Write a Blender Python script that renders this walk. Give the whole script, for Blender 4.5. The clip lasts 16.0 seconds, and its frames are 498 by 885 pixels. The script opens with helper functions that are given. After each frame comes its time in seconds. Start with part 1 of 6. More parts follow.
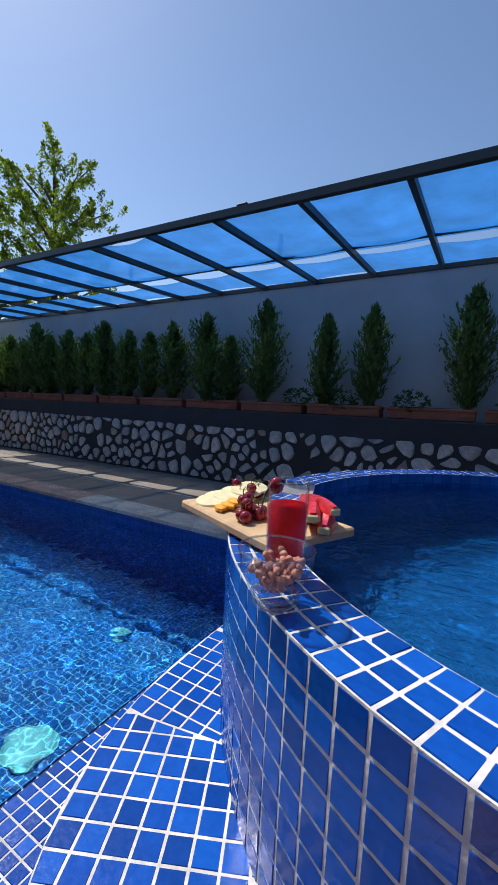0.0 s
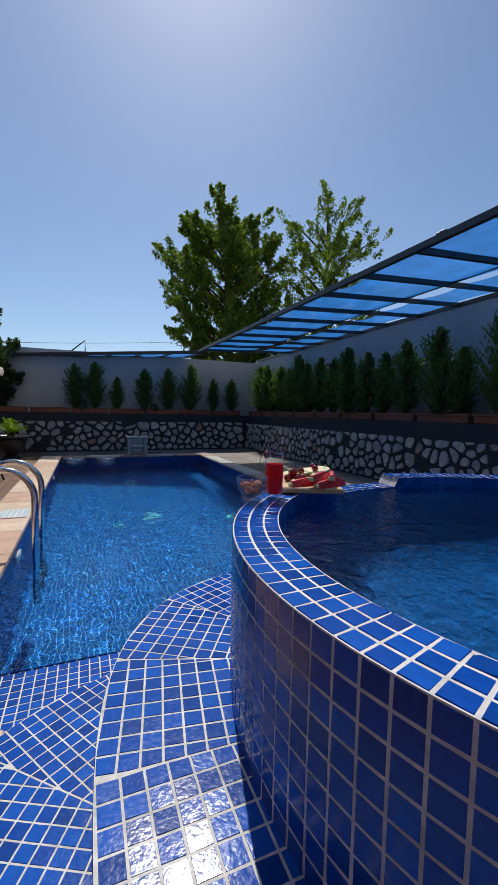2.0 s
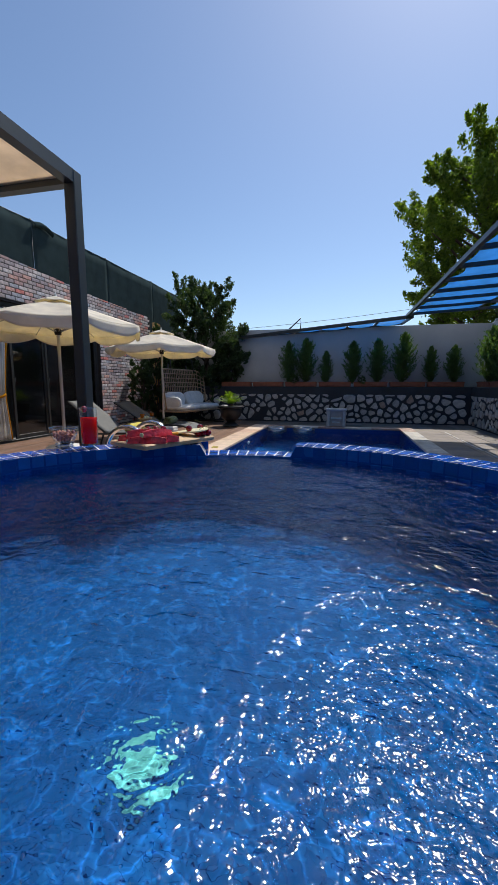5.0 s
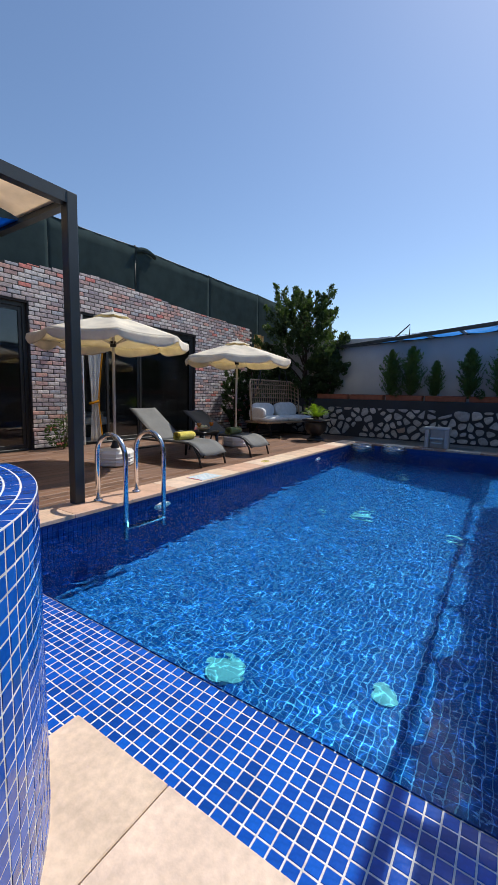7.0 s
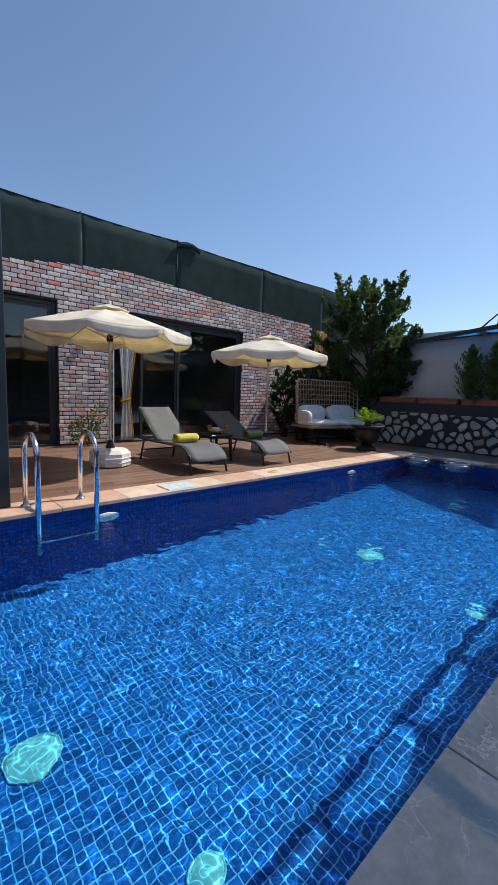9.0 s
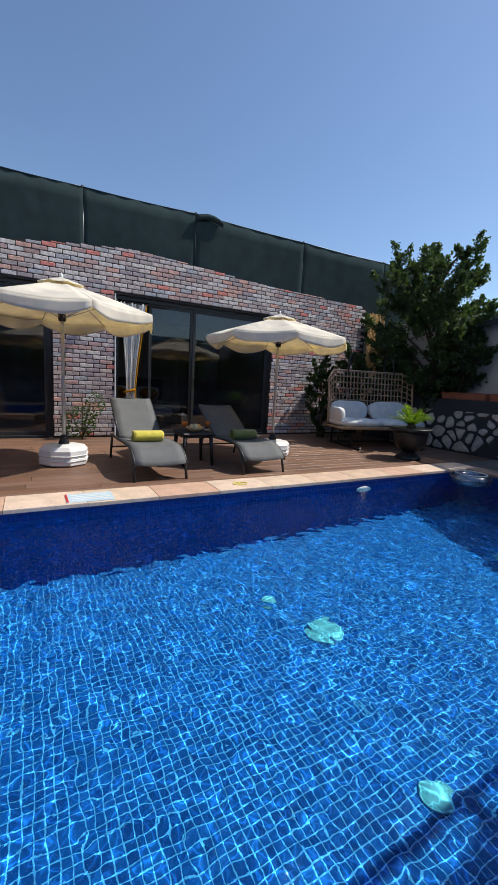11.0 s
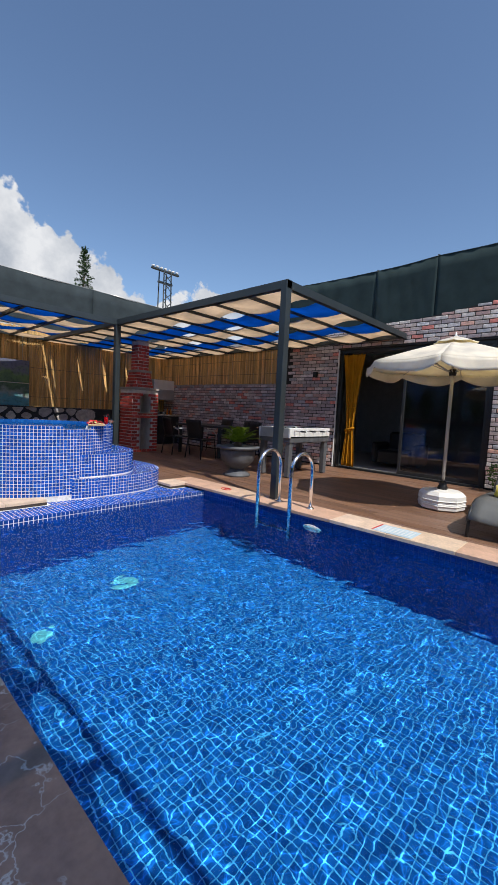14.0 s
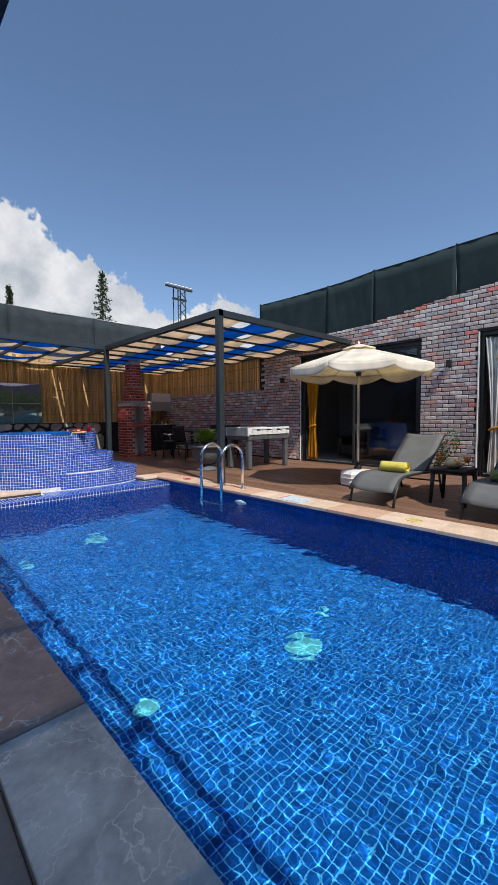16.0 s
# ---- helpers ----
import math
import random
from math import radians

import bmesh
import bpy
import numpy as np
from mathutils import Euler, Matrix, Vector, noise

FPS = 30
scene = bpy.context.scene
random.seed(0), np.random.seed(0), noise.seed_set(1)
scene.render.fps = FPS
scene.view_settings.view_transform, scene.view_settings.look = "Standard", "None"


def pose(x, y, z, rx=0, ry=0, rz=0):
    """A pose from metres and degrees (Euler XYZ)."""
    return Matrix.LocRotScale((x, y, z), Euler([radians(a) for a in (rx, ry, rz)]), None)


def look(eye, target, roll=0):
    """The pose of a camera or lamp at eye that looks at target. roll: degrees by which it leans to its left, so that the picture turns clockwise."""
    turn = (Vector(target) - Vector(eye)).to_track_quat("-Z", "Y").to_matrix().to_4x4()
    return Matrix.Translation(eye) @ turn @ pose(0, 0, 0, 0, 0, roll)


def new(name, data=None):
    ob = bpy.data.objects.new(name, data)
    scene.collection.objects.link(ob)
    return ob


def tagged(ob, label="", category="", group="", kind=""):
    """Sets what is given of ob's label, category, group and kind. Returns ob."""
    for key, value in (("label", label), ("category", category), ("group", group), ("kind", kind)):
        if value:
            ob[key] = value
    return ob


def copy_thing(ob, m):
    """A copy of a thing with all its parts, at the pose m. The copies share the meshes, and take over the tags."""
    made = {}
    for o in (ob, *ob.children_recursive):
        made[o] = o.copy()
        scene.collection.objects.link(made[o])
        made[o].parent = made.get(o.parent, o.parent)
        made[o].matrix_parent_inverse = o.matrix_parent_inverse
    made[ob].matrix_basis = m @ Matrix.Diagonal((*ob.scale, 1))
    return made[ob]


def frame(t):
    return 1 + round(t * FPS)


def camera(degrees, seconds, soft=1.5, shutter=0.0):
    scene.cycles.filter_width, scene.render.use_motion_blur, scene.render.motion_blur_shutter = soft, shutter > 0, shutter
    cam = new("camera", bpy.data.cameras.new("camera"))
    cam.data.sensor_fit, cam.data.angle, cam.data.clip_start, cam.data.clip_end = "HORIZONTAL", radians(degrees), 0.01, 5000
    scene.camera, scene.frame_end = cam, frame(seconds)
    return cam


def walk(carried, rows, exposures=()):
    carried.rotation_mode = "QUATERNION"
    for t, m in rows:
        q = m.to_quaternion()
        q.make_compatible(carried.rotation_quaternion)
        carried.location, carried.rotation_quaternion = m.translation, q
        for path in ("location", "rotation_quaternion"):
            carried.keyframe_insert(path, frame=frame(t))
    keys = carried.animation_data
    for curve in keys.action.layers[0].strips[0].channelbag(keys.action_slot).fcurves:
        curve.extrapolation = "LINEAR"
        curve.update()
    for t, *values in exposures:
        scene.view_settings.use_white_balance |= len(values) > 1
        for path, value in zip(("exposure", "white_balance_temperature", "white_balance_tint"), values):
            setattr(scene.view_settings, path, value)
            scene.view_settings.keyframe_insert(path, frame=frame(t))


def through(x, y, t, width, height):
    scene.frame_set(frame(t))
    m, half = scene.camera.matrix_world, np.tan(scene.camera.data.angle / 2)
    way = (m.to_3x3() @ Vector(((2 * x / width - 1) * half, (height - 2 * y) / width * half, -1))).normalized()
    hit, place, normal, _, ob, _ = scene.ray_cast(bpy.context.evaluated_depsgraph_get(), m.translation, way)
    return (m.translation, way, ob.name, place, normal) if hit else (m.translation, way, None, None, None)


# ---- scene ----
cam = camera(64.2, 16.0, 1.0)
PATH = [
    (0, (0.394, 0.864, 1.092), (2.118, 1.862, 0.908), 2.6),
    (0.5, (0.254, 0.661, 1.12), (1.769, 1.958, 0.964), 2.8),
    (1, (0.267, 0.427, 1.122), (1.51, 1.988, 0.99), 2.3),
    (1.5, (0.269, 0.196, 1.119), (1.257, 1.93, 0.991), 1.8),
    (2, (0.367, 0.007, 1.111), (1.128, 1.851, 0.962), 1.1),
    (2.5, (0.575, -0.107, 1.081), (1.163, 1.795, 0.881), 1.0),
    (3, (0.752, -0.115, 1.05), (1.171, 1.824, 0.796), 1.1),
    (3.5, (0.96, -0.136, 1.048), (1.191, 1.83, 0.761), 1.3),
    (4, (1.205, -0.252, 1.045), (1.218, 1.724, 0.737), 1.3),
    (4.5, (1.472, -0.209, 1.042), (1.248, 1.753, 0.728), 0.9),
    (5, (1.759, -0.117, 1.071), (1.297, 1.807, 0.783), 0.1),
    (7.5, (3.153, 1.115, 1.085), (1.926, 2.677, 0.855), 1.7),
    (8, (3.342, 1.446, 1.079), (1.993, 2.907, 0.862), 1.8),
    (8.5, (3.452, 1.832, 1.083), (2.024, 3.213, 0.857), 2.0),
    (10.8, (3.399, 4.049, 1.117), (1.725, 5.103, 0.816), 3.2),
    (11, (3.37, 4.203, 1.106), (1.643, 5.168, 0.814), 3.1),
    (11.5, (3.343, 4.637, 1.086), (1.482, 5.32, 0.821), 2.5),
    (12, (3.409, 5.112, 1.105), (1.45, 5.434, 0.865), 2.5),
    (12.5, (3.362, 5.411, 1.142), (1.382, 5.273, 0.898), 3.0),
    (13, (3.357, 5.611, 1.087), (1.475, 4.971, 0.868), 2.9),
    (13.5, (3.472, 5.831, 1.117), (1.808, 4.739, 0.92), 2.8),
    (14, (3.528, 6.182, 1.134), (2.064, 4.828, 0.978), 2.9),
    (14.5, (3.638, 6.571, 1.118), (2.334, 5.06, 0.996), 2.5),
    (15, (3.619, 6.975, 1.132), (2.412, 5.383, 1.021), 1.3),
    (15.5, (3.655, 7.429, 1.126), (2.446, 5.839, 1.024), 0.2),
    (16, (3.59, 7.937, 1.072), (2.217, 6.488, 0.95), -0.5),
]
EXPOSURES = [(0, 0.1), (1.5, -0.35), (3.5, -0.3), (5, -0.05), (7.5, 0.1), (11, 0.15), (16, 0.1)]
walk(cam, [(t, look(eye, aim, roll)) for t, eye, aim, roll in PATH], EXPOSURES)

# ---- daylight ----
SUN_AZ, SUN_EL = radians(14), radians(54)
to_sun = Vector((math.sin(SUN_AZ) * math.cos(SUN_EL), math.cos(SUN_AZ) * math.cos(SUN_EL), math.sin(SUN_EL)))
sun = new("sun", bpy.data.lights.new("sun", "SUN"))
sun.data.energy, sun.data.angle, sun.data.color = 4.2, radians(0.53), (1.0, 0.95, 0.87)
sun.matrix_world = look(to_sun * 60, (0, 0, 0))

world = bpy.data.worlds.new("sky")
scene.world = world
world.use_nodes = True


class Nodes:
    """Short hand for node trees."""

    def __init__(self, tree):
        self.tree = tree

    def add(self, kind, values=None, **props):
        n = self.tree.nodes.new(kind)
        for k, v in props.items():
            setattr(n, k, v)
        for k, v in (values or {}).items():
            if isinstance(v, bpy.types.NodeSocket):
                self.tree.links.new(v, n.inputs[k])
            else:
                n.inputs[k].default_value = v
        return n

    def math(self, op, a, b=0.0, clamp=False):
        return self.add("ShaderNodeMath", {0: a, 1: b}, operation=op, use_clamp=clamp).outputs[0]

    def mix(self, f, a, b, blend="MIX"):
        n = self.add("ShaderNodeMix", data_type="RGBA", blend_type=blend)
        for k, v in ((0, f), (6, a), (7, b)):
            if isinstance(v, bpy.types.NodeSocket):
                self.tree.links.new(v, n.inputs[k])
            else:
                n.inputs[k].default_value = (*v, 1) if isinstance(v, tuple) and len(v) == 3 else v
        return n.outputs[2]

    def ramp(self, f, stops, interpolation="LINEAR"):
        n = self.add("ShaderNodeValToRGB", {0: f})
        n.color_ramp.interpolation = interpolation
        while len(n.color_ramp.elements) < len(stops):
            n.color_ramp.elements.new(0.5)
        for e, (p, c) in zip(n.color_ramp.elements, stops):
            e.position, e.color = p, (*c, 1) if isinstance(c, tuple) else (c, c, c, 1)
        return n.outputs[0]

    def noise(self, scale, detail=4.0, vector=None, rough=0.55, distortion=0.0):
        v = {"Scale": scale, "Detail": detail, "Roughness": rough, "Distortion": distortion}
        if vector is not None:
            v["Vector"] = vector
        return self.add("ShaderNodeTexNoise", v).outputs["Fac"]

    def obj(self, scale=(1, 1, 1), rot=(0, 0, 0)):
        c = self.add("ShaderNodeTexCoord").outputs["Object"]
        return self.add("ShaderNodeMapping", {"Vector": c, "Scale": scale, "Rotation": rot}).outputs[0]


w = Nodes(world.node_tree)
sky = w.add("ShaderNodeTexSky", sky_type="NISHITA", sun_disc=False)
sky.sun_elevation, sky.sun_rotation, sky.air_density, sky.dust_density, sky.ozone_density = SUN_EL, SUN_AZ, 1.0, 0.45, 4.0
way = w.add("ShaderNodeTexCoord").outputs["Generated"]
sep = w.add("ShaderNodeSeparateXYZ", {0: way})
# a cumulus bank low in the south
puff = w.math("ADD", w.noise(5.0, 5.0, way, 0.5), w.math("MULTIPLY", w.noise(20.0, 6.0, way, 0.65), 0.4))
edge = w.math("ADD", w.math("MULTIPLY", w.math("ADD", sep.outputs[0], 0.57), 0.37), 0.262)
edge = w.math("ADD", edge, w.math("MULTIPLY", w.math("SUBTRACT", puff, 0.70), 0.26))
south = w.math("MULTIPLY", w.math("SUBTRACT", w.math("MULTIPLY", sep.outputs[1], -1.0), 0.6), 8.0, True)
cloud = w.math("MULTIPLY", w.math("MULTIPLY", w.math("SUBTRACT", edge, sep.outputs[2]), 85.0, True), south)
shade = w.ramp(w.noise(9.0, 6.0, way, 0.6), [(0.3, (2.9, 3.2, 3.7)), (0.62, (5.6, 5.7, 5.9))])
w.tree.links.new(w.mix(cloud, sky.outputs[0], shade), w.tree.nodes["Background"].inputs[0])
w.tree.nodes["Background"].inputs[1].default_value = 0.135


# ---- materials ----
def paint(name, colour, rough=0.6, metal=0.0, spread=0.15, scale=6.0, bump=0.15, fine=60.0, stretch=(1, 1, 1), each=None, sheen=0.0, coat=0.0, stops=None):
    """A surface with broad stains and fine grain; each: vary by 'object' or by 'island'."""
    m = bpy.data.materials.new(name)
    m.use_nodes = True
    n = Nodes(m.node_tree)
    b = m.node_tree.nodes["Principled BSDF"]
    at = n.obj(stretch)
    broad, grain = n.noise(scale, 5.0, at), n.noise(fine, 3.0, at)
    if stops:
        rnd = n.add("ShaderNodeObjectInfo").outputs["Random"] if each == "object" else n.add("ShaderNodeNewGeometry").outputs["Random Per Island"]
        base = n.ramp(rnd, stops, "CONSTANT")
    else:
        base = colour
    lo, hi = 1 - spread * 1.6, 1 + spread * 1.6
    tone = n.ramp(n.math("ADD", n.math("MULTIPLY", broad, 0.65), n.math("MULTIPLY", grain, 0.35)), [(0.3, lo), (0.7, hi)])
    c = n.mix(1.0, base, tone, "MULTIPLY")
    if each and not stops:
        rnd = n.add("ShaderNodeObjectInfo").outputs["Random"] if each == "object" else n.add("ShaderNodeNewGeometry").outputs["Random Per Island"]
        c = n.mix(1.0, c, n.ramp(rnd, [(0.0, 1 - spread * 1.5), (1.0, 1 + spread * 1.5)]), "MULTIPLY")
    m.node_tree.links.new(c, b.inputs["Base Color"])
    b.inputs["Metallic"].default_value = metal
    r = n.math("ADD", n.math("MULTIPLY", grain, 0.2), rough - 0.1)
    m.node_tree.links.new(r, b.inputs["Roughness"])
    b.inputs["Coat Weight"].default_value = coat
    b.inputs["Sheen Weight"].default_value = sheen
    if bump:
        bp = n.add("ShaderNodeBump", {"Height": n.math("ADD", grain, broad), "Strength": bump, "Distance": 0.01})
        m.node_tree.links.new(bp.outputs[0], b.inputs["Normal"])
    return m


def leafy(name, a, b_, spread=0.5):
    """Leaves: each clump of its own tone, with light shining through."""
    m = bpy.data.materials.new(name)
    m.use_nodes = True
    n = Nodes(m.node_tree)
    out = m.node_tree.nodes["Material Output"]
    m.node_tree.nodes.remove(m.node_tree.nodes["Principled BSDF"])
    c = n.mix(n.add("ShaderNodeNewGeometry").outputs["Random Per Island"], a, b_)
    c = n.mix(n.noise(1.6, 3.0, n.obj()), c, n.mix(1.0, c, (0.55, 0.6, 0.5), "MULTIPLY"))
    d = n.add("ShaderNodeBsdfPrincipled", {"Base Color": c, "Roughness": 0.5})
    t = n.add("ShaderNodeBsdfTranslucent", {"Color": n.mix(1.0, c, (1.5, 1.6, 0.6), "MULTIPLY")})
    mx = n.add("ShaderNodeMixShader", {0: 0.48, 1: d.outputs[0], 2: t.outputs[0]})
    m.node_tree.links.new(mx.outputs[0], out.inputs[0])
    return m


def cloth(name, colour, through=0.5, inside=(1.0, 1.0, 1.0), holes=0.0):
    """Woven shade cloth that lets some light through, some of it straight through its open weave."""
    m = bpy.data.materials.new(name)
    m.use_nodes = True
    n = Nodes(m.node_tree)
    out = m.node_tree.nodes["Material Output"]
    m.node_tree.nodes.remove(m.node_tree.nodes["Principled BSDF"])
    at = n.obj()
    tone = n.ramp(n.noise(3.0, 5.0, at), [(0.3, 0.8), (0.7, 1.12)])
    c = n.mix(1.0, colour, tone, "MULTIPLY")
    weave = n.add("ShaderNodeBump", {"Height": n.noise(220.0, 2.0, at), "Strength": 0.2, "Distance": 0.005}).outputs[0]
    d = n.add("ShaderNodeBsdfDiffuse", {"Color": c, "Normal": weave})
    t = n.add("ShaderNodeBsdfTranslucent", {"Color": n.mix(1.0, c, inside, "MULTIPLY"), "Normal": weave})
    mx = n.add("ShaderNodeMixShader", {0: through, 1: d.outputs[0], 2: t.outputs[0]})
    if holes:
        mx = n.add("ShaderNodeMixShader", {0: holes, 1: mx.outputs[0], 2: n.add("ShaderNodeBsdfTransparent").outputs[0]})
    m.node_tree.links.new(mx.outputs[0], out.inputs[0])
    return m


def clear(name, tint, gloss=0.02, ior=1.45):
    """A thin sheet of glass: clear, with real reflections."""
    m = bpy.data.materials.new(name)
    m.use_nodes = True
    n = Nodes(m.node_tree)
    out = m.node_tree.nodes["Material Output"]
    m.node_tree.nodes.remove(m.node_tree.nodes["Principled BSDF"])
    t = n.add("ShaderNodeBsdfTransparent", {"Color": (*tint, 1)})
    g = n.add("ShaderNodeBsdfGlossy", {"Roughness": gloss})
    f = n.math("ADD", n.math("MULTIPLY", n.math("POWER", n.add("ShaderNodeLayerWeight", {"Blend": 0.5}).outputs["Facing"], 4.0), 0.7), (ior - 1) ** 2 / (ior + 1) ** 2)
    mx = n.add("ShaderNodeMixShader", {0: f, 1: t.outputs[0], 2: g.outputs[0]})
    m.node_tree.links.new(mx.outputs[0], out.inputs[0])
    return m


def painted_caustics(name, tint, scale, gain, base):
    """A see-through sheet under the water: curling light lines are painted into its colour."""
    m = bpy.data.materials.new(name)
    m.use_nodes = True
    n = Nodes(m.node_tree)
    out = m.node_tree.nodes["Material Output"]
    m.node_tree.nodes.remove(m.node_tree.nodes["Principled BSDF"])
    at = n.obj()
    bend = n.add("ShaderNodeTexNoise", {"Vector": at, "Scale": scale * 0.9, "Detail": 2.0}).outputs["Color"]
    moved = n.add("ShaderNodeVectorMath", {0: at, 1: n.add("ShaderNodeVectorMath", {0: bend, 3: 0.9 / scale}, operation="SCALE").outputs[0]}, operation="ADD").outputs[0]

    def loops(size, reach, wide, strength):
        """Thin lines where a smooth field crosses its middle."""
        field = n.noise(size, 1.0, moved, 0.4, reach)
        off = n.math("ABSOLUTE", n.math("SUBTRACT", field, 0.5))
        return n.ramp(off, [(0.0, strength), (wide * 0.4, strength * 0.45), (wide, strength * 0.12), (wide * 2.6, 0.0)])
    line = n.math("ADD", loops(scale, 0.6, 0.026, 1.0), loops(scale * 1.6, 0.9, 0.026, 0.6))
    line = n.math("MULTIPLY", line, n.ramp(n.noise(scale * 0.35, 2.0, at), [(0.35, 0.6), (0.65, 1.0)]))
    # the painted light lines lift the tint, in places past 1
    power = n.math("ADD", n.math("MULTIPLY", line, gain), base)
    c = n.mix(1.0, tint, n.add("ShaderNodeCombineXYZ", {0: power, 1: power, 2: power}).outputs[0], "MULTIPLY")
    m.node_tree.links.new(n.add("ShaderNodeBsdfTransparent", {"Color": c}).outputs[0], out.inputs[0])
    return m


def water_surface(name, tint, scale, relief, bending, sheen, gloss, swell):
    """Rippled water surface that bends what lies below and mirrors what is above."""
    m = bpy.data.materials.new(name)
    m.use_nodes = True
    n = Nodes(m.node_tree)
    out = m.node_tree.nodes["Material Output"]
    m.node_tree.nodes.remove(m.node_tree.nodes["Principled BSDF"])
    at = n.obj()
    waves = n.math("ADD", n.noise(scale, 3.0, at, 0.5, 0.6), n.math("MULTIPLY", n.noise(scale * 4.6, 2.0, at), 0.32))
    bump = n.add("ShaderNodeBump", {"Height": waves, "Strength": 1.0, "Distance": relief}).outputs[0]
    slow = n.noise(scale * 0.75, 1.0, at, 0.4, 0.4)
    deep = n.add("ShaderNodeBump", {"Height": n.math("ADD", n.math("MULTIPLY", slow, swell), n.math("MULTIPLY", waves, 1.0 - swell)), "Strength": 1.0, "Distance": relief * bending}).outputs[0]
    t = n.add("ShaderNodeBsdfRefraction", {"Color": (*tint, 1), "Roughness": 0.0, "IOR": 1.06, "Normal": deep})
    g = n.add("ShaderNodeBsdfGlossy", {"Roughness": gloss, "Normal": bump})
    f = n.math("ADD", n.math("MULTIPLY", n.math("POWER", n.add("ShaderNodeLayerWeight", {"Blend": 0.5, "Normal": bump}).outputs["Facing"], 5.0), 0.6), sheen)
    mx = n.add("ShaderNodeMixShader", {0: f, 1: t.outputs[0], 2: g.outputs[0]})
    m.node_tree.links.new(mx.outputs[0], out.inputs[0])
    return m


def landscape(name, seed):
    """A printed view of a shore: sky, hills, trees and water."""
    m = bpy.data.materials.new(name)
    m.use_nodes = True
    n = Nodes(m.node_tree)
    b = m.node_tree.nodes["Principled BSDF"]
    at = n.add("ShaderNodeVectorMath", {0: n.obj(), 1: (seed * 3.1, 0, seed)}, operation="ADD").outputs[0]
    z = n.add("ShaderNodeSeparateXYZ", {0: n.obj()}).outputs[2]
    h = n.math("ADD", n.math("MULTIPLY", z, 0.62), n.math("MULTIPLY", n.noise(2.6, 6.0, at), 0.75))
    c = n.ramp(h, [(0.3, (0.05, 0.16, 0.22)), (0.45, (0.08, 0.28, 0.33)), (0.55, (0.22, 0.27, 0.26)), (0.66, (0.06, 0.12, 0.07)), (0.85, (0.12, 0.22, 0.08)), (1.0, (0.14, 0.15, 0.22))])
    c = n.mix(n.ramp(n.noise(14.0, 4.0, at), [(0.5, 0.0), (0.7, 0.5)]), c, (0.015, 0.03, 0.02))
    m.node_tree.links.new(c, b.inputs["Base Color"])
    b.inputs["Roughness"].default_value = 0.6
    return m


def timber_stops():
    return [(0.0, (0.185, 0.10, 0.062)), (0.25, (0.23, 0.128, 0.08)), (0.5, (0.155, 0.087, 0.056)), (0.75, (0.21, 0.123, 0.084))]


M_PLANK = paint("deck_plank", (0.16, 0.085, 0.05), 0.45, spread=0.22, scale=2.0, fine=9.0, stretch=(14, 0.8, 1), bump=0.12, each="object", stops=timber_stops())
M_PLANK_FAR = paint("deck_plank_far", (0.16, 0.085, 0.05), 0.45, spread=0.22, scale=2.0, fine=9.0, stretch=(14, 0.8, 1), bump=0.12, each="island", stops=timber_stops())
M_JOINT = paint("dark_joint", (0.05, 0.04, 0.035), 0.9)
TRAV = [(0.0, (0.62, 0.44, 0.31)), (0.3, (0.70, 0.53, 0.40)), (0.55, (0.58, 0.37, 0.26)), (0.8, (0.66, 0.50, 0.36))]
M_TRAV = paint("travertine", (0.6, 0.45, 0.33), 0.55, spread=0.16, scale=5.0, fine=40.0, each="object", stops=TRAV)
MARB = [(0.0, (0.34, 0.21, 0.15)), (0.35, (0.40, 0.37, 0.31)), (0.6, (0.31, 0.20, 0.15)), (0.8, (0.43, 0.40, 0.34))]


def veined(name):
    m = paint(name, (0.1, 0.08, 0.07), 0.58, spread=0.28, scale=4.0, fine=25.0, bump=0.06, each="object", stops=MARB)
    n = Nodes(m.node_tree)
    b = m.node_tree.nodes["Principled BSDF"]
    old = b.inputs["Base Color"].links[0].from_socket
    at = n.add("ShaderNodeNewGeometry").outputs["Position"]
    vein = n.add("ShaderNodeTexVoronoi", {"Vector": n.add("ShaderNodeVectorMath", {0: at, 1: n.add("ShaderNodeTexNoise", {"Vector": at, "Scale": 5.0, "Detail": 5.0}).outputs["Color"]}, operation="ADD").outputs[0], "Scale": 3.4}, feature="DISTANCE_TO_EDGE").outputs[0]
    f = n.math("MULTIPLY", n.ramp(vein, [(0.0, 1.0), (0.03, 0.0)]), n.ramp(n.noise(3.0, 3.0, at), [(0.42, 0.0), (0.55, 0.9)]))
    m.node_tree.links.new(n.mix(f, old, (0.68, 0.62, 0.54)), b.inputs["Base Color"])
    return m


M_MARBLE = veined("veined_marble")
M_SLATE = paint("slate_tile", (0.19, 0.155, 0.125), 0.68, spread=0.2, scale=3.0, each="object", bump=0.1)
COB = [(0.0, (0.004, 0.066, 0.37)), (0.2, (0.005, 0.082, 0.44)), (0.4, (0.003, 0.053, 0.30)), (0.6, (0.006, 0.098, 0.50)), (0.8, (0.004, 0.07, 0.40))]
# cobalt of the pool's side walls, darkened to carry their shade
WALL_SHADED = [(0.0, (0.004, 0.045, 0.25)), (0.3, (0.005, 0.050, 0.27)), (0.6, (0.004, 0.042, 0.235)), (0.8, (0.005, 0.052, 0.28))]
M_TILE = paint("cobalt_tile", (0.006, 0.05, 0.45), 0.15, spread=0.10, scale=45.0, fine=110.0, bump=0.05, each="object", stops=COB, coat=0.05)
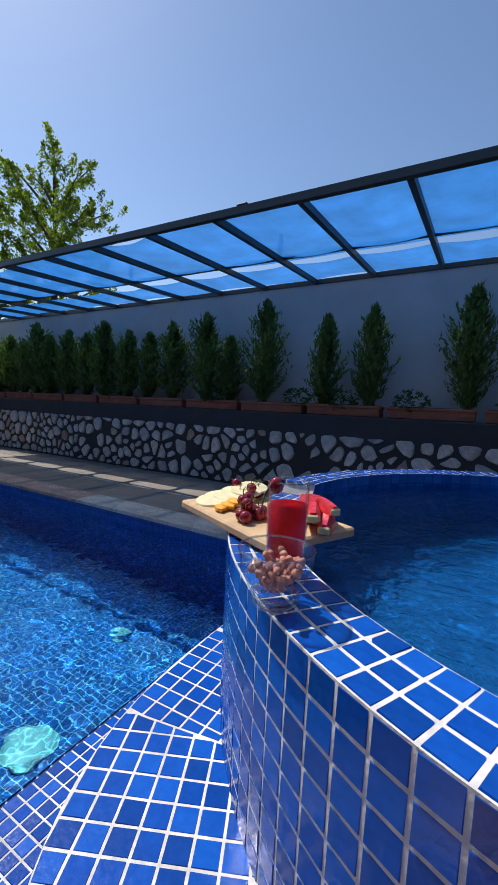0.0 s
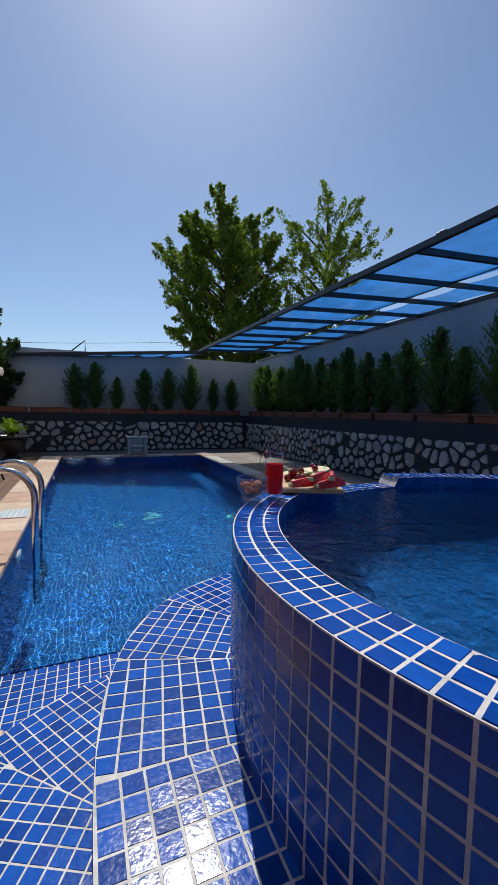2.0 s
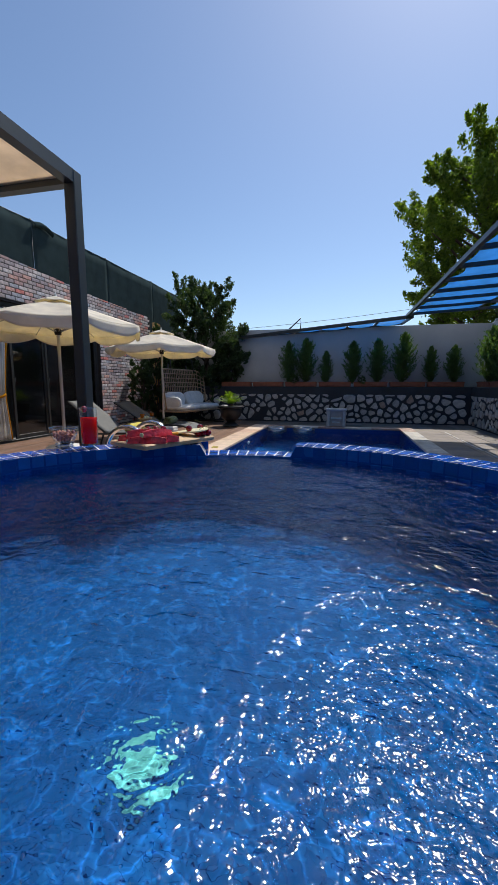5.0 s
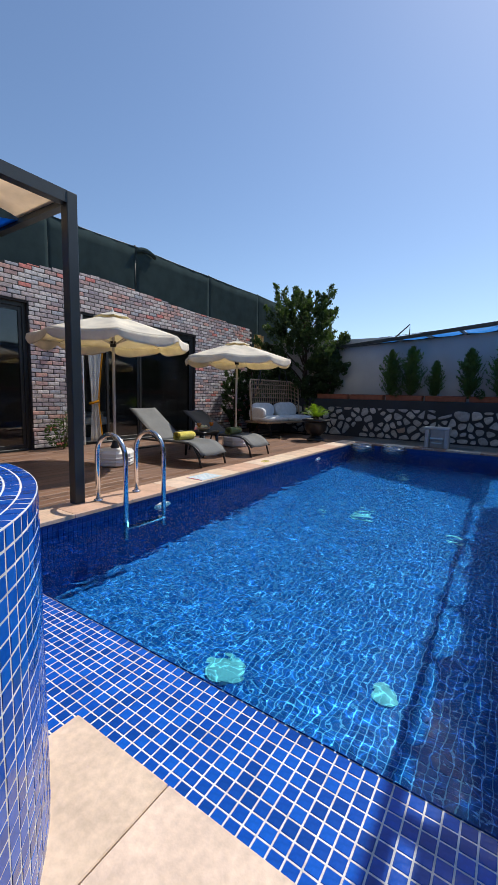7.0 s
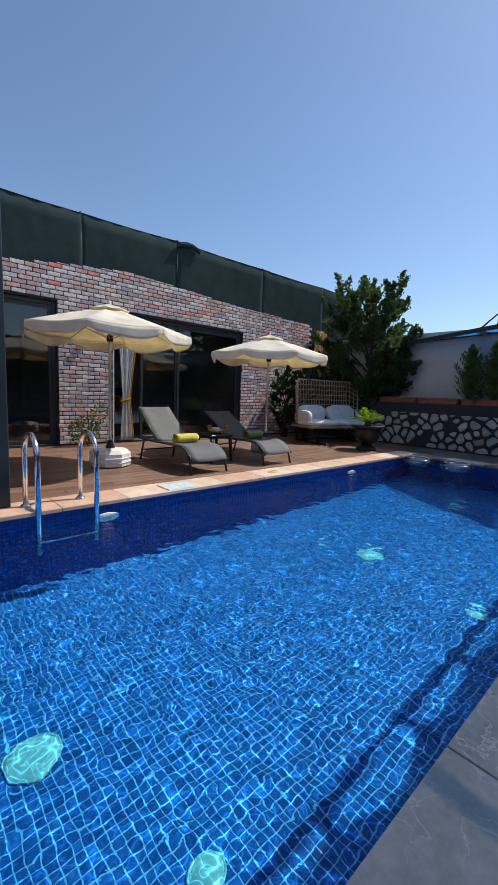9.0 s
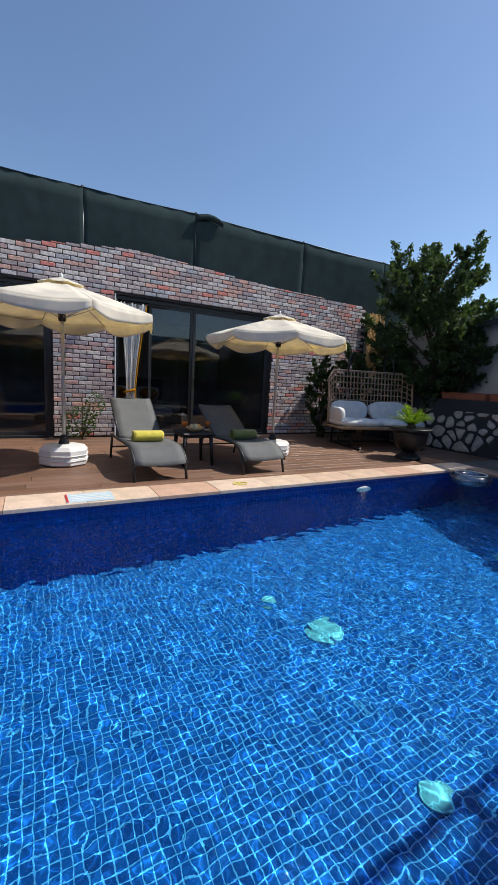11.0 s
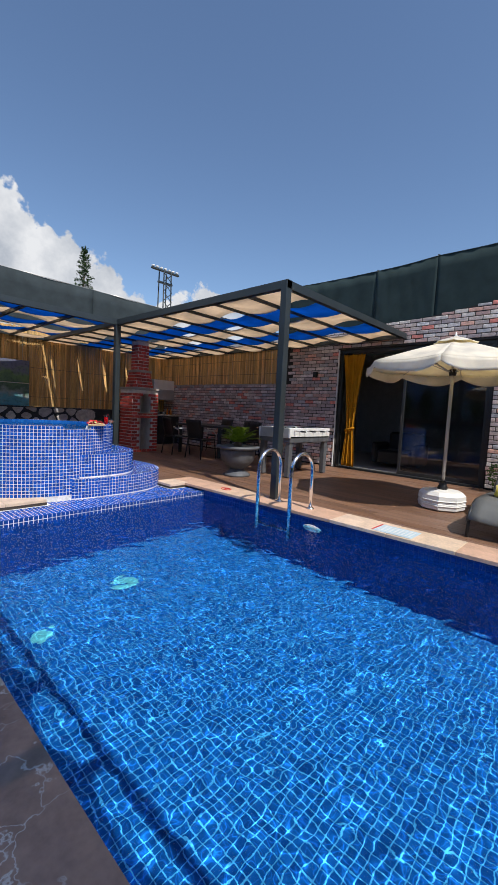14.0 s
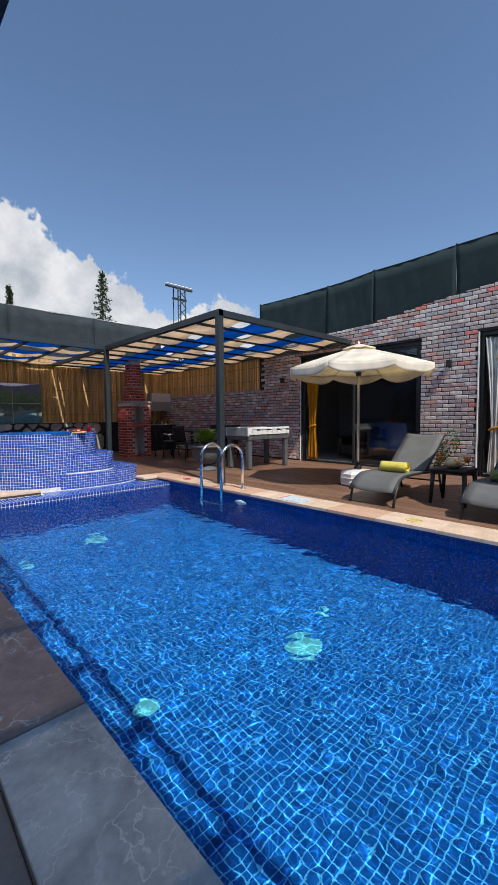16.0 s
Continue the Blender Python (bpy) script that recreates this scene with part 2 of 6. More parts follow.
M_TILE_FAR = paint("cobalt_tile_far", (0.006, 0.05, 0.45), 0.15, spread=0.10, scale=45.0, fine=110.0, bump=0.05, each="island", stops=COB, coat=0.05)
for m_ in (M_TILE, M_TILE_FAR):
    m_.node_tree.nodes["Principled BSDF"].inputs["Specular IOR Level"].default_value = 0.3
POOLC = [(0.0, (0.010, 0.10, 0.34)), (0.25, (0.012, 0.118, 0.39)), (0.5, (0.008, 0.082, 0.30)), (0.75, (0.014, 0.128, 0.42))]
M_POOL = paint("pool_tile", (0.01, 0.14, 0.5), 0.75, spread=0.1, scale=3.0, bump=0.0, each="island", stops=POOLC)
M_POOL.node_tree.nodes["Principled BSDF"].inputs["Specular IOR Level"].default_value = 0.08
M_POOLWALL = paint("pool_wall_tile_shaded", (0.01, 0.06, 0.3), 0.25, spread=0.08, scale=3.0, bump=0.0, each="island", stops=WALL_SHADED)
M_GROUT = paint("white_grout", (0.68, 0.67, 0.64), 0.85, spread=0.26, scale=9.0, bump=0.3)
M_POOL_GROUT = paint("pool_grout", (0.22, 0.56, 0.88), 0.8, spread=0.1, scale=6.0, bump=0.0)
# side wall grout, its colour darkened for shade like the tiles
M_WALL_GROUT = paint("pool_wall_grout_shaded", (0.012, 0.062, 0.26), 0.8, spread=0.1, scale=6.0, bump=0.0)
BRK = [(0.0, (0.451, 0.382, 0.377)), (0.16, (0.585, 0.497, 0.482)), (0.32, (0.385, 0.325, 0.340)), (0.46, (0.680, 0.622, 0.595)), (0.58, (0.528, 0.353, 0.328)), (0.70, (0.437, 0.437, 0.471)), (0.81, (0.698, 0.248, 0.210)), (0.87, (0.637, 0.599, 0.610)), (0.94, (0.675, 0.403, 0.339))]
M_BRICK = paint("cladding_brick", (0.25, 0.18, 0.17), 0.8, spread=0.24, scale=14.0, fine=70.0, bump=0.5, each="object", stops=BRK)
M_BRICK_FAR = paint("cladding_brick_far", (0.25, 0.18, 0.17), 0.8, spread=0.24, scale=14.0, fine=70.0, bump=0.5, each="island", stops=BRK)
M_MORTAR = paint("dark_mortar", (0.035, 0.033, 0.034), 0.95, spread=0.2, bump=0.4)
STN = [(0.0, (0.44, 0.42, 0.39)), (0.3, (0.36, 0.35, 0.34)), (0.55, (0.50, 0.47, 0.43)), (0.8, (0.40, 0.37, 0.33)), (0.95, (0.34, 0.25, 0.20))]
M_STONE = paint("wall_stone", (0.42, 0.4, 0.38), 0.85, spread=0.25, scale=12.0, fine=60.0, bump=0.6, each="object", stops=STN)
M_CHAR = paint("charcoal_paint", (0.024, 0.027, 0.033), 0.75, spread=0.2, scale=3.0, bump=0.3)
M_RENDER = paint("grey_render", (0.50, 0.485, 0.46), 0.9, spread=0.08, scale=1.5, bump=0.25)
M_STEEL = paint("anthracite_steel", (0.035, 0.045, 0.05), 0.42, metal=0.2, spread=0.12, scale=3.0, bump=0.03)
M_CHROME = paint("polished_steel", (0.72, 0.73, 0.74), 0.16, metal=1.0, spread=0.04, scale=4.0, bump=0.0)
M_GREEN = cloth("green_netting", (0.050, 0.074, 0.077), 0.25)
M_GREYNET = cloth("grey_netting", (0.055, 0.068, 0.074), 0.2)
M_BLUE = cloth("blue_shade_cloth", (0.09, 0.41, 0.86), 0.68, holes=0.30)
M_NAVY = cloth("blue_band_cloth", (0.03, 0.25, 0.62), 0.68)
M_SAND = cloth("sand_shade_cloth", (0.84, 0.71, 0.56), 0.72)
M_CANVAS = cloth("cream_canvas", (0.95, 0.92, 0.84), 0.42, (1.0, 0.90, 0.62))
M_CURT = cloth("white_curtain_cloth", (0.90, 0.89, 0.86), 0.45)
M_GOLD = cloth("mustard_curtain_cloth", (0.62, 0.28, 0.02), 0.3)
M_REED = paint("reed", (0.60, 0.38, 0.15), 0.75, spread=0.3, scale=3.0, fine=40.0, stretch=(6, 6, 0.6), each="island", bump=0.3)
M_GLASS = clear("window_glass", (0.62, 0.63, 0.63), 0.03, 1.75)
M_TABLEGLASS = clear("drinking_glass", (0.97, 0.98, 0.98), 0.01, 1.4)
M_WATER = water_surface("pool_water", (0.94, 0.98, 1.0), 11.0, 0.022, 1.1, 0.02, 0.055, 0.92)
M_CAUSTIC = painted_caustics("pool_painted_caustics", (0.54, 0.95, 1.06), 12.0, 1.5, 0.65)
M_TUBWATER = water_surface("tub_water", (0.85, 0.97, 1.0), 16.0, 0.0105, 5.0, 0.062, 0.08, 0.0)
M_TUBCAUSTIC = painted_caustics("tub_painted_caustics", (0.66, 1.0, 0.98), 30.0, 1.1, 0.72)
M_WHITE = paint("white_plastic", (0.78, 0.78, 0.76), 0.4, spread=0.05, bump=0.05)
M_POLE = paint("pale_metal", (0.55, 0.53, 0.50), 0.4, metal=0.4, spread=0.06, bump=0.0)
M_BLACK = paint("black_plastic", (0.012, 0.012, 0.013), 0.45, spread=0.1, bump=0.05)
M_SLING = paint("grey_sling", (0.12, 0.125, 0.125), 0.75, spread=0.12, fine=300.0, bump=0.25)
M_FRAMEDK = paint("dark_frame", (0.03, 0.032, 0.033), 0.45, spread=0.1, bump=0.04)
M_YELLOW = paint("yellow_towel", (0.72, 0.60, 0.07), 0.95, spread=0.12, fine=220.0, bump=0.8, sheen=0.4)
M_OLIVE = paint("olive_towel", (0.22, 0.24, 0.05), 0.95, spread=0.12, fine=220.0, bump=0.8, sheen=0.4)
M_CUSH = paint("white_cushion_cloth", (0.72, 0.72, 0.70), 0.9, spread=0.1, scale=9.0, bump=0.5)
M_WICKER = paint("brown_wicker", (0.36, 0.26, 0.17), 0.7, spread=0.25, fine=120.0, bump=0.4)
M_TERRA = paint("terracotta", (0.30, 0.10, 0.055), 0.85, spread=0.2, scale=7.0, bump=0.3)
M_SOIL = paint("soil", (0.03, 0.02, 0.014), 0.95, spread=0.3, scale=20.0, bump=0.8)
M_URN = paint("grey_urn", (0.10, 0.105, 0.115), 0.6, spread=0.2, scale=9.0, bump=0.2)
M_BARK = paint("bark", (0.09, 0.065, 0.045), 0.9, spread=0.3, scale=8.0, stretch=(3, 3, 0.6), bump=0.8)
M_CYP = leafy("cypress_leaf", (0.055, 0.105, 0.034), (0.15, 0.24, 0.08))
M_PLANE = leafy("plane_leaf", (0.08, 0.145, 0.02), (0.24, 0.33, 0.05))
M_POPLAR = leafy("poplar_leaf", (0.12, 0.19, 0.025), (0.27, 0.36, 0.06))
M_OLIVELEAF = leafy("olive_leaf", (0.07, 0.10, 0.06), (0.14, 0.17, 0.11))
M_BUSH = leafy("bush_leaf", (0.035, 0.075, 0.022), (0.095, 0.16, 0.05))
M_BAY = leafy("bay_leaf", (0.03, 0.062, 0.026), (0.10, 0.15, 0.07))
M_PALM = leafy("palm_leaf", (0.13, 0.22, 0.02), (0.26, 0.38, 0.04))
M_CONIFER = leafy("conifer_leaf", (0.02, 0.05, 0.025), (0.05, 0.09, 0.04))
M_LAWN = paint("lawn_blade", (0.07, 0.16, 0.03), 0.8, spread=0.25, each="island")
M_GROUND = paint("dry_ground", (0.16, 0.12, 0.08), 0.95, spread=0.2, scale=0.4, bump=0.5)
M_BBQ = paint("red_brick", (0.42, 0.06, 0.045), 0.75, spread=0.3, scale=20.0, bump=0.4, each="island")
M_LIME = paint("pale_mortar", (0.62, 0.57, 0.53), 0.9, spread=0.15, bump=0.4)
M_CONC = paint("concrete", (0.33, 0.30, 0.27), 0.85, spread=0.15, scale=5.0, bump=0.3)
M_GREYMETAL = paint("brushed_grey_metal", (0.42, 0.43, 0.43), 0.45, metal=0.5, spread=0.1, bump=0.05)
M_ROOM = paint("room_plaster", (0.40, 0.39, 0.38), 0.9, spread=0.08, bump=0.1)
M_LAMP = paint("pool_lamp_cover", (0.42, 0.70, 0.66), 0.4, spread=0.1, bump=0.05)
M_WOOD = paint("pale_board", (0.62, 0.42, 0.23), 0.6, spread=0.18, scale=3.0, stretch=(1, 10, 1), bump=0.1)
M_MELON = paint("melon_flesh", (0.72, 0.035, 0.045), 0.3, spread=0.2, scale=60.0, bump=0.3, coat=0.3)
M_RIND = paint("melon_rind", (0.62, 0.66, 0.36), 0.4, spread=0.1)
M_LIMEFRUIT = paint("lime_skin", (0.16, 0.36, 0.03), 0.35, spread=0.1, fine=200.0)
M_APPLE = paint("apple_flesh", (0.80, 0.72, 0.42), 0.45, spread=0.08, scale=40.0, bump=0.05)
M_ORANGE = paint("orange_flesh", (0.88, 0.42, 0.05), 0.35, spread=0.2, scale=50.0)
M_CHERRY = paint("cherry_skin", (0.25, 0.006, 0.014), 0.12, spread=0.2, coat=0.6)
M_STALK = paint("stalk", (0.12, 0.14, 0.03), 0.7)
M_NUT = paint("coated_nut", (0.45, 0.20, 0.15), 0.7, spread=0.25, scale=50.0, bump=0.6, each="island")
M_JUICE = cloth("red_juice", (0.78, 0.012, 0.015), 0.55)
M_GLASSRIM = clear("thick_glass", (0.84, 0.90, 0.92), 0.02, 2.6)
M_TEA = paint("orange_drink", (0.55, 0.16, 0.02), 0.15, bump=0.0)
M_RED = paint("red_print", (0.55, 0.03, 0.03), 0.6, spread=0.05)
M_PALEBLUE = paint("pale_blue_print", (0.50, 0.62, 0.68), 0.5, spread=0.1)
M_INFL = clear("clear_vinyl", (0.70, 0.80, 0.84), 0.2, 3.0)


# ---- mesh helpers ----
HAND_LAID = random.Random(77)            # small unevenness of hand-laid tiles


class Mesh:
    """Gathers points and faces; everything in metres."""

    def __init__(self):
        self.v, self.f, self.smooth = [], [], []

    def put(self, pts, faces, smooth=False):
        k = len(self.v)
        self.v += [tuple(p) for p in pts]
        self.f += [tuple(i + k for i in f) for f in faces]
        self.smooth += [smooth] * len(faces)

    def box(self, a, b, bev=0.0, m=None):
        a, b = Vector(a), Vector(b)
        if bev <= 0:
            pts = [Vector((x, y, z)) for z in (a.z, b.z) for y in (a.y, b.y) for x in (a.x, b.x)]
            fs = [(0, 2, 3, 1), (4, 5, 7, 6), (0, 1, 5, 4), (2, 6, 7, 3), (0, 4, 6, 2), (1, 3, 7, 5)]
        else:
            pts, fs = [], []
            c, h = (a + b) / 2, (b - a) / 2
            bev = min(bev, *(h * 0.9))
            idx = {}
            for sx in (-1, 1):
                for sy in (-1, 1):
                    for sz in (-1, 1):
                        s = (sx, sy, sz)
                        for ax in range(3):
                            p = [c[i] + s[i] * (h[i] - (0 if i == ax else bev)) for i in range(3)]
                            idx[s, ax] = len(pts)
                            pts.append(Vector(p))
                        fs.append((idx[s, 0], idx[s, 1], idx[s, 2]) if sx * sy * sz > 0 else (idx[s, 0], idx[s, 2], idx[s, 1]))
            for ax in range(3):
                u, w_ = (ax + 1) % 3, (ax + 2) % 3
                for sg in (-1, 1):
                    q = []
                    for su, sw in ((-1, -1), (1, -1), (1, 1), (-1, 1)):
                        s = [0, 0, 0]
                        s[ax], s[u], s[w_] = sg, su, sw
                        q.append(idx[tuple(s), ax])
                    fs.append(tuple(q) if sg > 0 else tuple(q[::-1]))
                for su in (-1, 1):
                    for sw in (-1, 1):
                        q = []
                        for sg in (-1, 1):
                            s = [0, 0, 0]
                            s[ax], s[u], s[w_] = sg, su, sw
                            q.append(tuple(s))
                        e = (idx[q[0], u], idx[q[1], u], idx[q[1], w_], idx[q[0], w_])
                        fs.append(e if su * sw > 0 else e[::-1])
        if m is not None:
            pts = [m @ p for p in pts]
        self.put(pts, fs)
        return self

    def put_sheet(self, xa, xb, ya, yb, z):
        self.put([(xa, ya, z), (xb, ya, z), (xb, yb, z), (xa, yb, z)], [(0, 1, 2, 3)])
        return self

    def tube(self, path, r, n=8, closed=False, smooth=True):
        path = [Vector(p) for p in path]
        rs = r if isinstance(r, (list, tuple)) else [r] * len(path)
        pts, fs = [], []
        up = None
        for i, p in enumerate(path):
            if closed:
                d = path[(i + 1) % len(path)] - path[i - 1]
            else:
                d = path[min(i + 1, len(path) - 1)] - path[max(i - 1, 0)]
            d.normalize()
            if up is None:
                up = d.orthogonal().normalized()
            up = (up - d * up.dot(d)).normalized()
            side = d.cross(up)
            for k in range(n):
                a = 2 * math.pi * k / n
                pts.append(p + (up * math.cos(a) + side * math.sin(a)) * rs[i])
        m_ = len(path)
        for i in range(m_ if closed else m_ - 1):
            for k in range(n):
                j, k2 = (i + 1) % m_, (k + 1) % n
                fs.append((i * n + k, i * n + k2, j * n + k2, j * n + k))
        self.put(pts, fs, smooth)
        if not closed:
            k = len(self.v) - len(pts)
            self.f += [tuple(k + i for i in range(n))[::-1], tuple(k + (m_ - 1) * n + i for i in range(n))]
            self.smooth += [False, False]
        return self

    def lathe(self, profile, n=24, at=(0, 0, 0), m=None, squash=(1, 1), smooth=True, flute=0.0):
        pts, fs = [], []
        for r, z in profile:
            for k in range(n):
                a = 2 * math.pi * k / n
                q = r * (1 + flute * (k % 2))
                pts.append(Vector((at[0] + q * math.cos(a) * squash[0], at[1] + q * math.sin(a) * squash[1], at[2] + z)))
        for i in range(len(profile) - 1):
            for k in range(n):
                fs.append((i * n + k, i * n + (k + 1) % n, (i + 1) * n + (k + 1) % n, (i + 1) * n + k))
        fs.append(tuple(range(n))[::-1])
        fs.append(tuple((len(profile) - 1) * n + k for k in range(n)))
        if m is not None:
            pts = [m @ p for p in pts]
        self.put(pts, fs, smooth)
        return self

    def shell(self, fn, nu, nv, thick=0.0, smooth=True):
        """A sheet fn(u, v), u and v from 0 to 1, of real thickness."""
        top = [Vector(fn(i / nu, j / nv)) for i in range(nu + 1) for j in range(nv + 1)]
        at = lambda i, j: i * (nv + 1) + j
        fs = [(at(i, j), at(i + 1, j), at(i + 1, j + 1), at(i, j + 1)) for i in range(nu) for j in range(nv)]
        if thick:
            low = []
            for i in range(nu + 1):
                for j in range(nv + 1):
                    du = top[at(min(i + 1, nu), j)] - top[at(max(i - 1, 0), j)]
                    dv = top[at(i, min(j + 1, nv))] - top[at(i, max(j - 1, 0))]
                    c = du.cross(dv)
                    low.append(top[at(i, j)] - (c.normalized() if c.length > 1e-9 else Vector((0, 0, 1))) * thick)
            k = len(top)
            fs += [tuple(k + q for q in f)[::-1] for f in fs[:nu * nv]]
            for i in range(nu):
                for j, fl in ((0, False), (nv, True)):
                    q = (at(i, j), k + at(i, j), k + at(i + 1, j), at(i + 1, j))
                    fs.append(q[::-1] if fl else q)
            for j in range(nv):
                for i, fl in ((0, True), (nu, False)):
                    q = (at(i, j), k + at(i, j), k + at(i, j + 1), at(i, j + 1))
                    fs.append(q[::-1] if fl else q)
            top = top + low
        self.put(top, fs, smooth)
        return self

    def blob(self, c, r, n=8, rough=0.0, m=None):
        c = Vector(c)
        r = Vector(r) if not isinstance(r, (int, float)) else Vector((r, r, r))
        pts, fs = [], []
        rows = max(4, n // 2 + 1)
        for i in range(rows + 1):
            t = math.pi * i / rows
            for k in range(n):
                a = 2 * math.pi * k / n
                d = Vector((math.sin(t) * math.cos(a), math.sin(t) * math.sin(a), math.cos(t)))
                q = 1 + (rough * noise.noise(d * 2.1 + c * 7) if rough else 0)
                p = Vector((d.x * r.x, d.y * r.y, d.z * r.z)) * q
                pts.append(c + (m @ p if m is not None else p))
        for i in range(rows):
            for k in range(n):
                fs.append((i * n + k, (i + 1) * n + k, (i + 1) * n + (k + 1) % n, i * n + (k + 1) % n))
        self.put(pts, fs, True)
        return self

    def tile(self, p, u, v_, nrm, lift=0.004, inset=0.0025):
        """One glazed tile: p its middle on the bed, u and v its half sides."""
        p, u, v_, nrm = Vector(p), Vector(u), Vector(v_), Vector(nrm)
        low = [p + u * a + v_ * b for a, b in ((-1, -1), (1, -1), (1, 1), (-1, 1))]
        ku, kv = 1 - inset / u.length, 1 - inset / v_.length
        ta, tb_ = HAND_LAID.uniform(-.0006, .0006), HAND_LAID.uniform(-.0006, .0006)
        up = [p + u * a * ku + v_ * b * kv + nrm * (lift + a * ta + b * tb_) for a, b in ((-1, -1), (1, -1), (1, 1), (-1, 1))]
        self.put(low + up, [(4, 5, 6, 7)] + [(i, (i + 1) % 4, 4 + (i + 1) % 4, 4 + i) for i in range(4)])
        return self

    def data(self, name, material):
        me = bpy.data.meshes.new(name)
        me.from_pydata(self.v, [], self.f)
        me.polygons.foreach_set("use_smooth", self.smooth)
        me.materials.append(material)
        me.update()
        return me


def part(name, mesh, material, parent, label=""):
    ob = new(name, mesh.data(name, material) if isinstance(mesh, Mesh) else mesh)
    ob.parent = parent
    return tagged(ob, label)


def piece(name, data, parent, m):
    ob = new(name, data)
    ob.parent = parent
    ob.matrix_basis = m
    return ob


def thing(name, at, label, category, turn=0.0, group="", kind=""):
    ob = new(name)
    ob.empty_display_size = 0.1
    ob.matrix_basis = pose(*at, 0, 0, turn)
    return tagged(ob, label, category, group, kind)


def solid(name, mesh, material, label="", category="", kind="structure"):
    return tagged(new(name, mesh.data(name, material)), label, category, "", kind)


def axes(p, x, y, z):
    """A pose from a place and three axes."""
    return Matrix(((x[0], y[0], z[0], p[0]), (x[1], y[1], z[1], p[1]), (x[2], y[2], z[2], p[2]), (0, 0, 0, 1)))


# ---- the setting ----
POOL = (-0.18, 3.08, 1.92, 9.95)          # west, east, south, north edges of the pool
WATER_Z, FLOOR_Z = -0.10, -0.80
HOUSE_X = -4.26

g = Mesh()
for a, b in (((-400, -400), (400, -7)), ((-400, 13.2), (400, 400)), ((-400, -7), (-9.5, 13.2)), ((6.2, -7), (400, 13.2))):
    g.box((*a, -0.4), (*b, -0.08))
solid("ground", g, M_GROUND, "dry bare earth around the walled yard", "ground")

# pool shell and its tiles
p = Mesh()
x0, x1, y0, y1 = POOL
p.box((x0 - .25, y0 - .25, FLOOR_Z - .2), (x1 + .25, y1 + .25, FLOOR_Z))
pool = solid("pool_basin", p, M_POOL_GROUT, "rectangular swimming pool lined with blue mosaic tiles", "pool")
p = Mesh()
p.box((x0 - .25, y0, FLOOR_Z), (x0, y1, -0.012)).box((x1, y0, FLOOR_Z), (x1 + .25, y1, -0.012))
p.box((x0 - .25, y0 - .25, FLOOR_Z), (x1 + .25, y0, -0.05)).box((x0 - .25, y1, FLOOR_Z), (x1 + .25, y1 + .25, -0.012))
part("side_walls", p, M_WALL_GROUT, pool, "cobalt tiled side walls, with shade put into their colour")
PT = 0.045
t = Mesh()
nx, ny = int((x1 - x0) / PT), int((y1 - y0) / PT)
for i in range(nx):
    for j in range(ny):
        fx, fy = x0 + (i + .5) * (x1 - x0) / nx, y0 + (j + .5) * (y1 - y0) / ny
        t.tile((fx, fy, FLOOR_Z), (PT * .44, 0, 0), (0, PT * .44, 0), (0, 0, 1), .002, .001)
tagged(part("mosaic", t, M_POOL, pool), kind="stuff")
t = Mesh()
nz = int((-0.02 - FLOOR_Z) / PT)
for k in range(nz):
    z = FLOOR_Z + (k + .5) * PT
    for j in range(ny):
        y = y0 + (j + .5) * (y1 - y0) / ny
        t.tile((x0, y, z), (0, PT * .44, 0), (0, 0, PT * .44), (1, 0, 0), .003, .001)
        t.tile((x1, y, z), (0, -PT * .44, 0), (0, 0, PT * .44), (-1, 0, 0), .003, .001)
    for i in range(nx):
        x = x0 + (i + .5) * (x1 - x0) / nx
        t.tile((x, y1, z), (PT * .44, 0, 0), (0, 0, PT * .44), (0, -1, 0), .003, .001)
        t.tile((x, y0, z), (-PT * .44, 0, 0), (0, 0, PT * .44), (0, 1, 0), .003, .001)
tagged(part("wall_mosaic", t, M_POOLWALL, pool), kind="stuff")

s = Mesh()
s.put([(x0 + .002, y0 + .002, WATER_Z), (x1 - .002, y0 + .002, WATER_Z), (x1 - .002, y1 - .002, WATER_Z), (x0 + .002, y1 - .002, WATER_Z)], [(0, 1, 2, 3)])
water = solid("water", s, M_WATER, "clear rippled pool water over a painted web of light", "water")
water.visible_shadow = False
# added sheet below the surface that holds the painted light web
part("ripple_layer", Mesh().put_sheet(x0 + .004, x1 - .004, y0 + .004, y1 - .004, WATER_Z - .02), M_CAUSTIC, water)

# lamps in the pool's floor and west wall
for x, y, r in ((1.5, 2.72, .13), (2.42, 3.1, .07), (1.3, 6.1, .14), (2.46, 5.8, .075), (0.8, 5.9, .05), (1.25, 8.6, .12)):
    lamp = thing("pool_light", (x, y, FLOOR_Z), "round pale green light set in the pool floor", "pool light", group="lights in the pool floor")
    part("cover", Mesh().lathe([(r, 0), (r, .008), (r * .8, .016), (r * .3, .02)], 20), M_LAMP, lamp)
    part("ring", Mesh().tube([(r * math.cos(a * .314), r * math.sin(a * .314), .008) for a in range(20)], .006, 6, True), M_LAMP, lamp)
for y in (3.78, 7.87):
    lamp = thing("wall_light", (x0, y, -0.15), "flat oval white underwater light on the pool wall", "pool light", group="lights in the pool wall")
    mt = Matrix.Rotation(radians(90), 4, "Y")
    part("cover", Mesh().lathe([(.11, 0), (.11, .012), (.085, .022), (.02, .026)], 20, m=mt, squash=(.45, 1)), M_WHITE, lamp)
    part("ring", Mesh().tube([(.012, .113 * math.cos(a * .314), .051 * math.sin(a * .314)) for a in range(20)], .008, 6, True), M_WHITE, lamp)

